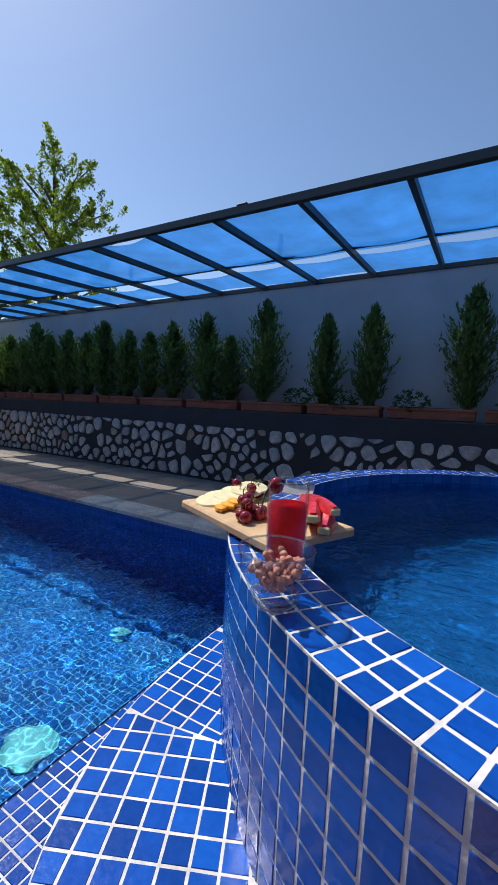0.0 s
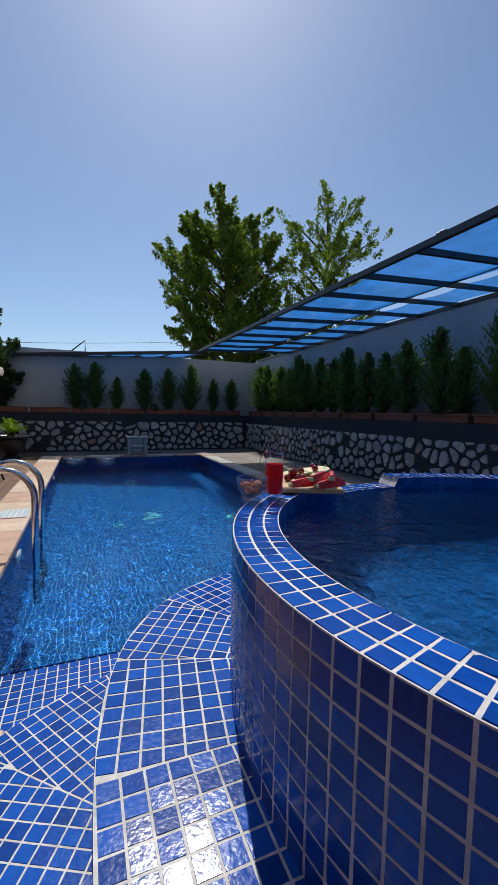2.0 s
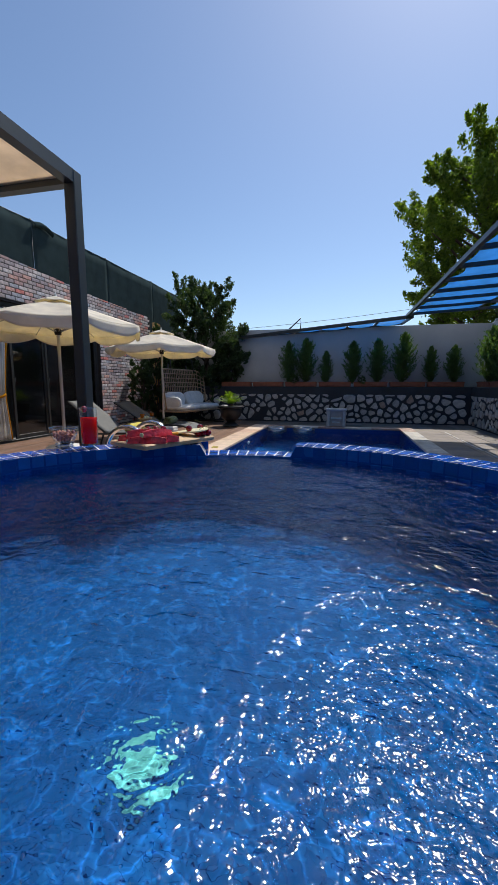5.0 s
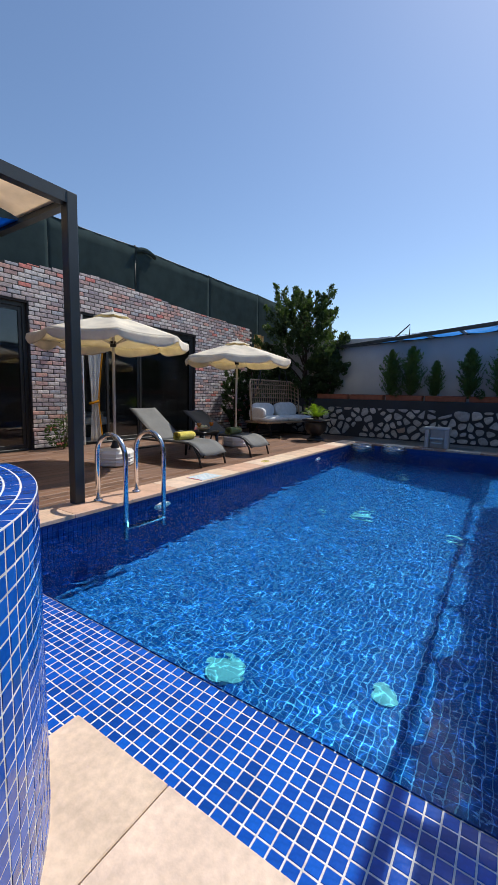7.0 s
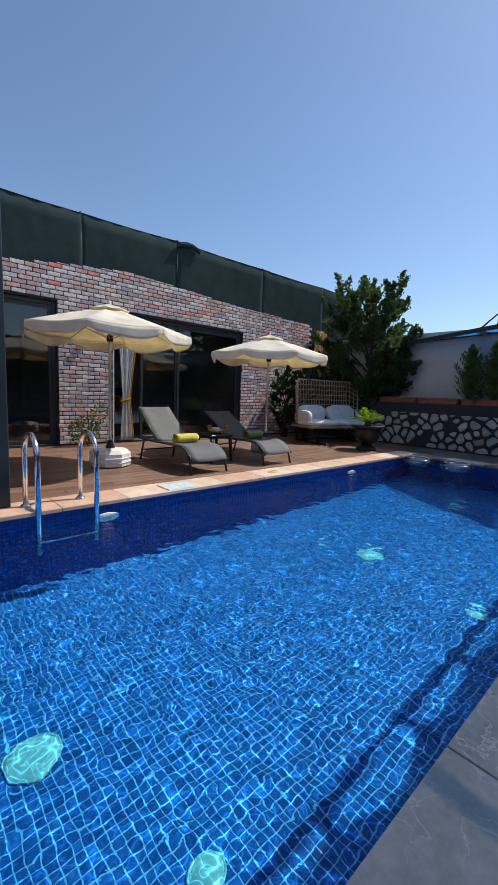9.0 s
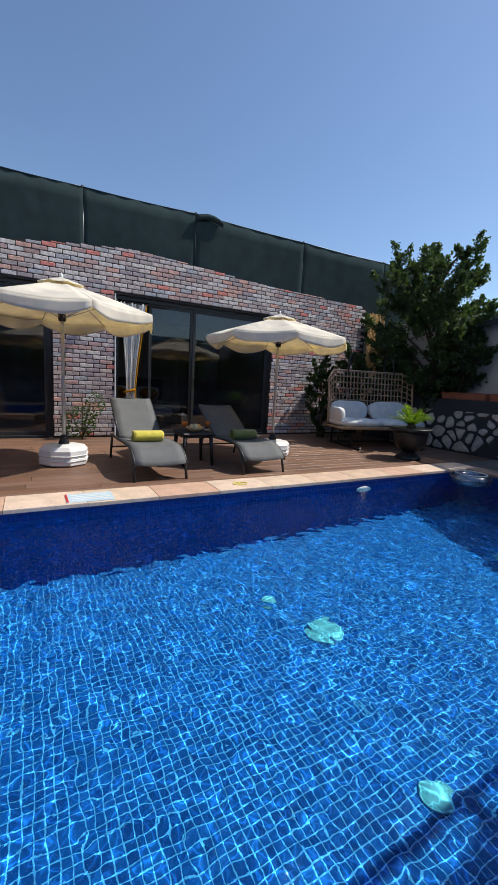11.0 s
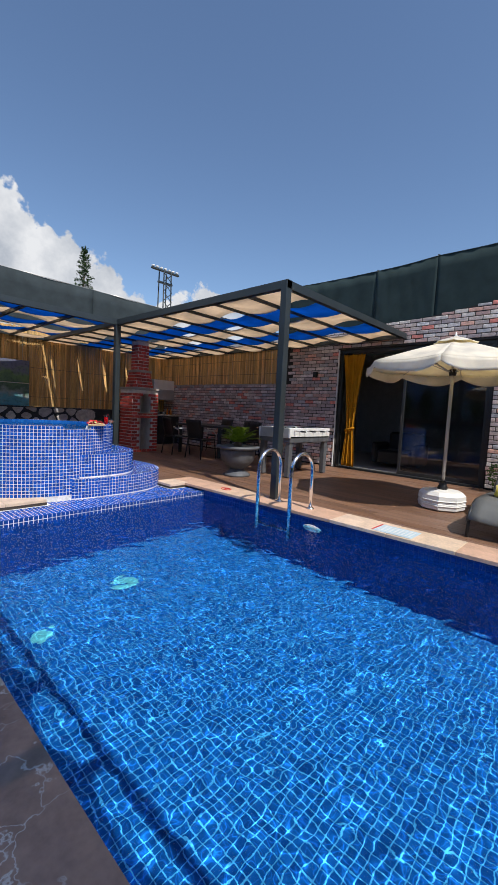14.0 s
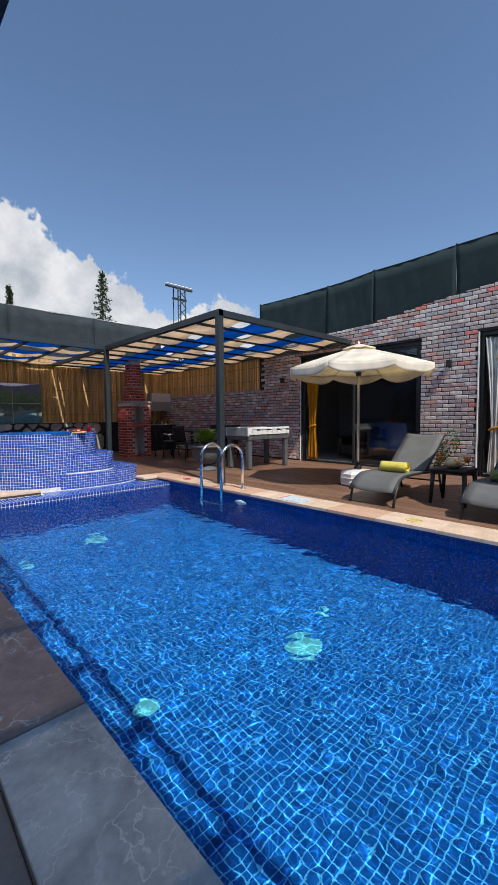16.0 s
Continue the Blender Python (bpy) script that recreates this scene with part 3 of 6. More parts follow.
# tiled ledge at the pool's south end
LEDGE_Z = -0.045
l = Mesh().box((x0 - .12, 1.5, -.12), (x1 + .03, y0 + .001, LEDGE_Z)).box((0.1, .9, -.3), (1.8, 1.5, LEDGE_Z))
ledge = solid("pool_ledge", l, M_GROUT, "shallow ledge of cobalt mosaic at the pool's end", "ledge")
LT = 0.0435
lt = Mesh().tile((0, 0, 0), (LT * .44, 0, 0), (0, LT * .44, 0), (0, 0, 1), .0018, .0014).data("ledge_tile", M_TILE)
rest = Mesh()
count = 0
for i in range(int((x1 - x0) / LT) + 3):
    for j in range(22):
        x, y = x0 - .1 + (i + .5) * LT, y0 - .001 - (j + .5) * LT
        if y < 1.52 and not .12 < x < 1.76 or x > x1 + .02:
            continue
        if x > 1.85 and count < 300:
            piece("tile", lt, ledge, Matrix.Translation((x, y, LEDGE_Z)))
            count += 1
        else:
            rest.tile((x, y, LEDGE_Z), (LT * .44, 0, 0), (0, LT * .44, 0), (0, 0, 1), .0018, .0014)
tagged(part("edge_mosaic", rest, M_TILE_FAR, ledge), kind="stuff")

# bed of the floors
b = Mesh()
b.box((HOUSE_X, -5.3, -.3), (x0 - .26, 12.4, -.014)).box((x0 - .26, -5.3, -.3), (5.6, 1.12, -.014))
b.box((x0 - .26, y1 + .26, -.3), (5.6, 12.4, -.014)).box((x1 + .26, 1.12, -.3), (5.6, y1 + .26, -.014))
b.box((x0 - .26, 1.12, -.3), (x0 - .12, y0, -.014)).box((1.8, 1.12, -.3), (x1 + .26, 1.5, -.014)).box((-.3, 1.12, -.3), (.1, 1.5, -.014))
solid("floor_bed", b, M_JOINT, "dark joint filling under deck and paving", "floor")


def slabs(name, label, x0_, x1_, y0_, y1_, sx, sy, mat, z0=-.014, z1=0.0, gap=.004, shift=0.0, lift=.0015, seed=3):
    """Loose slabs laid in a rectangle, each a piece of its own."""
    rnd = random.Random(seed)
    root = new(name)
    tagged(root, label, "floor", "", "structure")
    nx_, ny_ = max(1, round((x1_ - x0_) / sx)), max(1, round((y1_ - y0_) / sy))
    ax, ay = (x1_ - x0_) / nx_, (y1_ - y0_) / ny_
    d = Mesh().box((-ax / 2 + gap / 2, -ay / 2 + gap / 2, z0), (ax / 2 - gap / 2, ay / 2 - gap / 2, z1), .003).data("slab", mat)
    for i in range(nx_):
        for j in range(ny_):
            piece("slab", d, root, Matrix.Translation((x0_ + (i + .5) * ax, y0_ + (j + .5) * ay, rnd.uniform(-lift, lift))))
    return root


slabs("coping_west", "beige and rose travertine slabs edging the pool", x0 - .39, x0 + .02, 1.5, y1 + .3, .41, .62, M_TRAV, -.014, .022)
slabs("coping_east", "grey and brown veined marble slabs edging the pool", x1 - .02, x1 + .29, .584, 10.414, .31, .983, M_MARBLE, -.014, .022, seed=5)
slabs("coping_north", "grey marble slabs edging the pool", x0 + .02, x1 - .02, y1 - .02, y1 + .3, .62, .32, M_MARBLE, -.014, .022, seed=6)
slabs("paving_southwest", "beige travertine slabs beside the tub steps", x0 - .39, .1, 1.12, 1.5, .3, .38, M_TRAV, -.014, .02)
slabs("paving_southeast", "beige travertine slabs beside the tub", 1.8, x1 - .02, 1.05, 1.5, .42, .45, M_TRAV, -.014, .02)
slabs("floor_east", "dark slate tiles beside the pool", x1 + .29, 5.0, -2.0, 11.5, .55, 1.1, M_SLATE)
slabs("floor_north", "dark slate tiles behind the pool", -.6, x1 + .29, y1 + .3, 11.5, .6, .6, M_SLATE)

# wood-look planks along the pool
deck = tagged(new("floor_deck"), "brown wood-look planks of the sun deck", "deck", "", "structure")
PW, PL = 0.152, 1.22
pd = Mesh().box((-PW / 2 + .002, -PL / 2 + .002, -.014), (PW / 2 - .002, PL / 2 - .002, 0), .002).data("plank", M_PLANK)
far = Mesh()
rnd = random.Random(8)
for i in range(24):
    x = x0 - .39 - (i + .5) * PW
    off = rnd.uniform(0, PL)
    for j in range(-5, 11):
        y = off + j * PL
        if y < -5.3 or y > 12.2 or x < HOUSE_X + .05:
            continue
        if 0.6 < y < 11.5:
            piece("plank", pd, deck, Matrix.Translation((x, y, rnd.uniform(-.001, .001))))
        else:
            far.box((x - PW / 2 + .002, y - PL / 2 + .002, -.014), (x + PW / 2 - .002, y + PL / 2 - .002, 0))
for i in range(13):
    y = 1.1 - (i + .5) * PW
    for j in range(4):
        far.box((x0 - .38 + j * PL + .002, y - PW / 2 + .002, -.014), (x0 - .38 + (j + 1) * PL - .002, y + PW / 2 - .002, 0))
tagged(part("far_planks", far, M_PLANK_FAR, deck), kind="stuff")

# drain strips in the slate
for i in range(16):
    st = thing("drain_strip", (4.0 + .012 * (i % 2), -.8 + i * .68, .001), "thin pale metal drain strip in the slate floor", "drain", group="drain strips", kind="structure")
    part("strip", Mesh().box((-.014, -.3, 0), (.014, .3, .006), .002), M_POLE, st)


# ---- the hot tub ----
def squared(q, power):
    return math.copysign(abs(q) ** (2 / power), q)


def oval(cx, cy, rx, ry, n=720, power=2.0):
    """Points along an oval at even steps: a function of the length gone, and its whole length."""
    pts = [Vector((cx + rx * squared(math.cos(2 * math.pi * k / n), power), cy + ry * squared(math.sin(2 * math.pi * k / n), power))) for k in range(n + 1)]
    run = [0.0]
    for a, c in zip(pts, pts[1:]):
        run.append(run[-1] + (c - a).length)
    total = run[-1]

    def at(s_):
        s_ %= total
        k = int(np.searchsorted(run, s_, side="right")) - 1
        k = min(max(k, 0), n - 1)
        f = (s_ - run[k]) / (run[k + 1] - run[k])
        p_ = pts[k].lerp(pts[k + 1], f)
        d = (pts[k + 1] - pts[k]).normalized()
        return p_, d, Vector((d.y, -d.x))
    return at, total


TUB = (1.53, 0.54, 0.91, 0.875)
RIM_Z, TT, RIM = 0.85, 0.0395, 0.108
NOTCH = (1.22, 1.60)                    # the lowered stretch of rim on the pool side
TUB_FLOOR = 0.50
tub = thing("hot_tub", (0, 0, 0), "raised oval hot tub clad in cobalt blue mosaic with white grout", "hot tub")


def ring(me, o, z0, z1, inner=False, n=180):
    cx, cy, rx, ry = o
    a = [(cx + rx * math.cos(2 * math.pi * k / n), cy + ry * math.sin(2 * math.pi * k / n)) for k in range(n)]
    pts = [(x, y, z0) for x, y in a] + [(x, y, z1) for x, y in a]
    fs = [(k, (k + 1) % n, n + (k + 1) % n, n + k) for k in range(n)]
    me.put(pts, [f[::-1] for f in fs] if inner else fs, True)


def in_notch(x, y):
    return NOTCH[0] < x < NOTCH[1] and y > .6


def shrink(o, d):
    return (o[0], o[1], o[2] - d, o[3] - d)


body = Mesh()
n = 240
outer, inner = [], []
cx, cy, rx, ry = TUB
for k in range(n):
    a = 2 * math.pi * k / n
    c_, s_ = math.cos(a), math.sin(a)
    x, y = cx + rx * c_, cy + ry * s_
    z = RIM_Z - (TT if in_notch(x, y) else 0)
    outer.append((x, y, z))
    inner.append((cx + (rx - RIM) * c_, cy + (ry - RIM) * s_, z))
pts = [(x, y, -.2) for x, y, z in outer] + outer + inner
fs = [(r * n + k, r * n + (k + 1) % n, (r + 1) * n + (k + 1) % n, (r + 1) * n + k) for k in range(n) for r in range(2)]
body.put(pts, fs)
part("body", body, M_GROUT, tub, "white grouted tub wall and rim")
basin = Mesh()
basin.put(inner + [(x, y, TUB_FLOOR) for x, y, z in inner], [(k, (k + 1) % n, n + (k + 1) % n, n + k) for k in range(n)] + [tuple(n + k for k in range(n))])
part("basin", basin, M_POOL, tub, "blue tiled basin inside the tub")

near = Mesh().tile((0, 0, 0), (TT * .44, 0, 0), (0, TT * .432, 0), (0, 0, 1), .0009, .0007).data("tile", M_TILE)
wall_m, rim_m, basin_m = Mesh(), Mesh(), Mesh()
at, total = oval(*TUB)
cols = round(total / TT)
rows = int(RIM_Z / TT)
made = 0
for c in range(cols):
    q, d, nrm = at((c + .5) * total / cols)
    step = total / cols
    for r in range(rows):
        z = RIM_Z - (r + .5) * TT
        if in_notch(*q) and r == 0:
            continue
        if z < -.02:
            continue
        near_side = q.x < 1.0 and q.y < 1.25 and r < 6 and q.y > 0.0
        if near_side and made < 190:
            piece("tile", near, tub, axes((q.x, q.y, z), (d.x, d.y, 0), (0, 0, 1), (nrm.x, nrm.y, 0)))
            made += 1
        else:
            wall_m.tile((q.x, q.y, z), (d.x * step * .432, d.y * step * .432, 0), (0, 0, TT * .432), (nrm.x, nrm.y, 0), .0009, .0007)
tagged(part("wall_mosaic", wall_m, M_TILE_FAR, tub), kind="stuff")
made = 0
for r in range(3):
    at, total = oval(*TUB)
    cols = round(total / TT)
    narrow = 1 - (r + .5) * RIM / 3 / .9
    for c in range(cols):
        q, d, nrm = at((c + .5) * total / cols)
        q = q - nrm * (r + .5) * RIM / 3
        d = d * narrow
        z = RIM_Z - (TT if in_notch(*q) else 0)
        w_ = RIM / 3
        if q.x < 1.25 and made < 110:
            piece("tile", near, tub, axes((q.x, q.y, z), (d.x * total / cols / TT, d.y * total / cols / TT, 0), (-nrm.x * w_ / TT, -nrm.y * w_ / TT, 0), (0, 0, 1)))
            made += 1
        else:
            rim_m.tile((q.x, q.y, z), (d.x * total / cols * .442, d.y * total / cols * .442, 0), (-nrm.x * w_ * .442, -nrm.y * w_ * .442, 0), (0, 0, 1), .0009, .0007)
tagged(part("rim_mosaic", rim_m, M_TILE_FAR, tub), kind="stuff")
at, total = oval(*shrink(TUB, RIM))
cols = round(total / TT)
for c in range(cols):
    q, d, nrm = at((c + .5) * total / cols)
    for r in range(int((RIM_Z - TUB_FLOOR) / TT)):
        if in_notch(*q) and r == 0:
            continue
        basin_m.tile((q.x, q.y, RIM_Z - (r + .5) * TT), (-d.x * TT * .432, -d.y * TT * .432, 0), (0, 0, TT * .432), (-nrm.x, -nrm.y, 0), .0009, .0007)
for i in range(44):
    for j in range(44):
        x, y = cx - .86 + i * TT, cy - .86 + j * TT
        if ((x - cx) / (rx - RIM - .02)) ** 2 + ((y - cy) / (ry - RIM - .02)) ** 2 < 1:
            basin_m.tile((x, y, TUB_FLOOR), (TT * .455, 0, 0), (0, TT * .455, 0), (0, 0, 1), .002, .001)
tagged(part("basin_mosaic", basin_m, M_POOL, tub), kind="stuff")

tw = Mesh()
tw.put([(cx + (rx - RIM) * math.cos(k * .0349), cy + (ry - RIM) * math.sin(k * .0349), RIM_Z - .046) for k in range(180)], [tuple(range(180))])
tub_water = solid("tub_water", tw, M_TUBWATER, "rippled water filling the hot tub", "water")
tub_water.visible_shadow = False
# the tub's added sheet, with light lines painted into its tint
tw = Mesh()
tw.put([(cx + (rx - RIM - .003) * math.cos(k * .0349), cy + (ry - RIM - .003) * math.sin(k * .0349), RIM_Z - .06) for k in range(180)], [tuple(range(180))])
part("ripple_layer", tw, M_TUBCAUSTIC, tub_water)
lamp = thing("pool_light", (1.50, .32, TUB_FLOOR), "pale green light set in the tub floor", "pool light", group="lights in the pool floor")
part("cover", Mesh().lathe([(.042, 0), (.042, .01), (.03, .016)], 20), M_LAMP, lamp)
part("ring", Mesh().tube([(.044 * math.cos(a * .314), .044 * math.sin(a * .314), .008) for a in range(20)], .005, 6, True), M_LAMP, lamp)


def clipped(poly, p, out):
    """The part of a flat polygon that lies behind the line through p whose outward side is out."""
    res = []
    for i, a in enumerate(poly):
        c = poly[(i + 1) % len(poly)]
        da, dc = (a - p).dot(out), (c - p).dot(out)
        if da <= 0:
            res.append(a)
        if da * dc < 0:
            res.append(a.lerp(c, da / (da - dc)))
    return res


def flat_tile(me, poly, z, lift=.0009, inset=.0008):
    """One cut tile lying flat."""
    mid = sum(poly, Vector((0, 0))) / len(poly)
    k = len(poly)
    tx, ty = HAND_LAID.uniform(-.025, .025), HAND_LAID.uniform(-.025, .025)
    up = [q + (mid - q).normalized() * inset for q in poly]
    me.put([(q.x, q.y, z) for q in poly] + [(q.x, q.y, z + lift + (q.x - mid.x) * tx + (q.y - mid.y) * ty) for q in up],
           [tuple(range(k, 2 * k))] + [(i, (i + 1) % k, k + (i + 1) % k, k + i) for i in range(k)])


def tub_step(o, power, top, bottom, sheet, deep, name):
    """One curved step beside the tub; its tread is laid in straight mosaic sheets that meet at slanting seams."""
    bd = Mesh()

    def depth(x, y):
        return ((x - TUB[0]) / (TUB[2] - .03)) ** 2 + ((y - TUB[1]) / (TUB[3] - .03)) ** 2
    edge_, bed_ = [], []
    for k in range(241):
        a = 2 * math.pi * k / 240
        x, y = o[0] + o[2] * squared(math.cos(a), power), o[1] + o[3] * squared(math.sin(a), power)
        f = 0.0
        while f < .62 and depth(x - (x - o[0]) * f, y - (y - o[1]) * f) > 1:
            f += .02
        edge_.append((x, y, f))
        bed_.append((x - (x - o[0]) * f, y - (y - o[1]) * f))
    quads = []
    for k in range(240):
        if edge_[k][2] > 0 or edge_[k + 1][2] > 0:
            quads += [(k, k + 1, 242 + k, 241 + k), (241 + k, 242 + k, 483 + k, 482 + k)]
    bd.put([(x, y, -.2) for x, y, _ in edge_] + [(x, y, top) for x, y, _ in edge_] + [(x, y, top) for x, y in bed_], quads)
    st = part(name, bd, M_GROUT, tub, "curved mosaic step with white grout")
    tl = Mesh()

    def free(x, y):
        return ((x - TUB[0]) / (TUB[2] - .012)) ** 2 + ((y - TUB[1]) / (TUB[3] - .012)) ** 2 > 1
    at_, tot = oval(*o, power=power)
    many = round(tot / sheet)
    width = tot / many
    for i in range(many):
        mid, d, nrm = at_((i + .5) * width)
        ends = []
        for e, sg in ((i, -1), (i + 1, 1)):
            q, de, ne = at_(e * width)
            side = Vector((ne.y, -ne.x)) * -sg
            ends.append((q - side * .0025, side if side.dot(q - mid) > 0 else -side))
        rim_ = [at_((i + f) * width) for f in (0, .2, .4, .6, .8, 1)]
        half = int(width / TT) // 2 + 3
        for u in range(-half, half):
            for v_ in range(-1, deep):
                c = mid + d * ((u + .5) * TT) - nrm * ((v_ + .5) * TT + .004)
                if depth(c.x, c.y) < 1:
                    continue
                h = TT * .445
                poly = [c + d * (a * h) - nrm * (b_ * h) for a, b_ in ((-1, -1), (1, -1), (1, 1), (-1, 1))]
                for q, out in ends:
                    poly = clipped(poly, q, out)
                for q, _, ne in rim_:
                    poly = clipped(poly, q - ne * .002, ne)
                if len(poly) < 3:
                    continue
                area = abs(sum(a.x * b_.y - a.y * b_.x for a, b_ in zip(poly, poly[1:] + poly[:1]))) / 2
                if area > .00012:
                    flat_tile(tl, poly, top)
    cols_ = round(tot / TT)
    for c in range(cols_):
        q_, d_, n_ = at_((c + .5) * tot / cols_)
        if not free(q_.x, q_.y):
            continue
        for r in range(int((top - bottom) / TT)):
            tl.tile((q_.x, q_.y, top - (r + .5) * TT), (d_.x * TT * .443, d_.y * TT * .443, 0), (0, 0, TT * .443), (n_.x, n_.y, 0), .0012, .0014)
    tagged(part("step_mosaic", tl, M_TILE_FAR, st), kind="stuff")


tub_step((1.15, .50, .78, .92), 2.6, .50, .2, .33, 17, "upper_step")
tub_step((1.0, .45, 1.12, 1.01), 2.6, .205, -.05, .40, 22, "lower_step")

# ---- house front ----
DOORS = ((1.565, 4.556, 2.57), (5.60, 8.90, 2.56))
BRICK_S, BRICK_N = -5.2, 11.62


def brick_top(y):
    if y < .1:
        return 1.85
    return float(np.interp(y, [.1, 3.2, 4.7, 5.8, 7.0, 8.9, 11.6], [2.98, 3.05, 3.25, 3.36, 3.31, 3.18, 3.14]))


wm = Mesh()
cuts = [BRICK_S, .1, DOORS[0][0], DOORS[0][1], DOORS[1][0], DOORS[1][1], BRICK_N]
for a, c in zip(cuts, cuts[1:]):
    door = next((d for d in DOORS if abs(d[0] - a) < .01), None)
    low = door[2] if door else -.2
    m_ = 8
    for i in range(m_):
        ya, yb = a + (c - a) * i / m_, a + (c - a) * (i + 1) / m_
        za, zb = brick_top(ya + .001) - .01, brick_top(yb - .001) - .01
        xa, xb = HOUSE_X - .25, HOUSE_X
        wm.put([(xa, ya, low), (xb, ya, low), (xb, yb, low), (xa, yb, low), (xa, ya, za), (xb, ya, za), (xb, yb, zb), (xa, yb, zb)],
               [(0, 3, 2, 1), (4, 5, 6, 7), (0, 1, 5, 4), (1, 2, 6, 5), (2, 3, 7, 6), (3, 0, 4, 7)])
house = solid("wall_west", wm, M_MORTAR, "house wall clad in mottled grey, mauve and red brick", "wall")
BL, BH, J = .212, .064, .012
bd_ = Mesh().box((0, -BL / 2, -BH / 2), (.016, BL / 2, BH / 2), .006).data("brick", M_BRICK)
rest = Mesh()
rnd = random.Random(11)
made = 0
for r in range(45):
    z = .02 + (r + .5) * (BH + J)
    y = BRICK_S + (r % 2) * (BL + J) / 2 + rnd.uniform(-.03, .03)
    while y < BRICK_N:
        y += BL + J
        a, c = y - BL / 2, y + BL / 2
        if c > BRICK_N or z - BH / 2 + .015 > min(brick_top(a), brick_top(c)):
            continue
        zt = min(z + BH / 2, min(brick_top(a), brick_top(c)))
        for d in DOORS:
            if z - BH / 2 < d[2] + .03:
                if a < d[0] < c:
                    c = d[0] - .02
                elif a < d[1] < c:
                    a = d[1] + .02
                elif d[0] <= a and c <= d[1]:
                    a = c
        if c - a < .04:
            continue
        full = c - a > BL - .001 and zt > z + BH / 2 - .001
        if full and made < 300 and (4.56 < y < 5.6 or z > 2.6 and 4.3 < y < 8.9):
            piece("brick", bd_, house, pose(HOUSE_X, y, z, rnd.uniform(-1, 1), 0, rnd.uniform(-1.2, 1.2)))
            made += 1
        else:
            k = rnd.uniform(.012, .018)
            rest.box((HOUSE_X, a, z - BH / 2), (HOUSE_X + k, c, zt), .006)
tagged(part("cladding", rest, M_BRICK_FAR, house), kind="stuff")


def sliding_door(name, y0_, y1_, h, mid, open_left, label, gap=0.06):
    """A dark aluminium sliding door with glass leaves."""
    root = thing(name, (HOUSE_X, 0, 0), label, "door", kind="structure")
    x_ = -.12
    fr = Mesh()
    fr.box((x_ - .05, y0_, 0), (x_ + .05, y0_ + .06, h), .004).box((x_ - .05, y1_ - .06, 0), (x_ + .05, y1_, h), .004)
    fr.box((x_ - .05, y0_ + .06, h - .07), (x_ + .05, y1_ - .06, h), .004).box((x_ - .06, y0_ + .06, -.012), (x_ + .08, y1_ - .06, .03), .004)
    part("door_frame", fr, M_FRAMEDK, root)
    part("reveal_trim", Mesh().box((-.02, y0_ - .022, 0), (.024, y0_, h), .003), M_WHITE, root, "thin pale edge strip")
    lo = mid if open_left else y0_ + .06
    leaves = [(lo, y1_ - .06)] if open_left else [(y0_ + gap, mid), (mid, y1_ - .06)]
    for k, (a_, b_) in enumerate(leaves):
        lf = Mesh()
        xx = x_ + .02 * k
        lf.box((xx - .02, a_, .03), (xx + .02, a_ + .055, h - .07), .003).box((xx - .02, b_ - .055, .03), (xx + .02, b_, h - .07), .003)
        lf.box((xx - .02, a_ + .055, .03), (xx + .02, b_ - .055, .1), .003).box((xx - .02, a_ + .055, h - .13), (xx + .02, b_ - .055, h - .07), .003)
        leaf = part("leaf", lf, M_FRAMEDK, root)
        gl = part("glass", Mesh().box((xx - .004, a_ + .055, .1), (xx + .004, b_ - .055, h - .13)), M_GLASS, leaf, "dark tinted glass pane")
        gl.visible_shadow = False
        part("door_handle", Mesh().tube([(xx + .02, a_ + .03, 1.0), (xx + .05, a_ + .03, 1.0), (xx + .05, a_ + .03, 1.2), (xx + .02, a_ + .03, 1.2)], .008, 6), M_BLACK, leaf)
    return root


sliding_door("door_1", *DOORS[0][:2], DOORS[0][2], 2.98, True, "dark aluminium sliding door standing half open")
sliding_door("door_2", *DOORS[1][:2], DOORS[1][2], 7.1, False, "dark aluminium sliding door with tinted glass, slightly open", .62)

# rooms behind the doors
for k, (ya, yb) in enumerate(((-.2, 4.9), (5.1, 9.6))):
    rm = Mesh()
    xa, xb = -8.6, HOUSE_X - .25
    rm.box((xa, ya, -.2), (xb, yb, -.001)).box((xa - .15, ya, 0), (xa, yb, 2.75)).box((xa, ya - .1, 0), (xb, ya, 2.75)).box((xa, yb, 0), (xb, yb + .1, 2.75))
    solid("room_%d" % (k + 1), rm, M_ROOM, "plain plastered room behind the sliding door", "room")
    solid("ceiling_%d" % (k + 1), Mesh().box((xa - .15, ya - .1, 2.75), (xb, yb + .1, 2.95)), M_ROOM, "plain ceiling of the room", "ceiling")


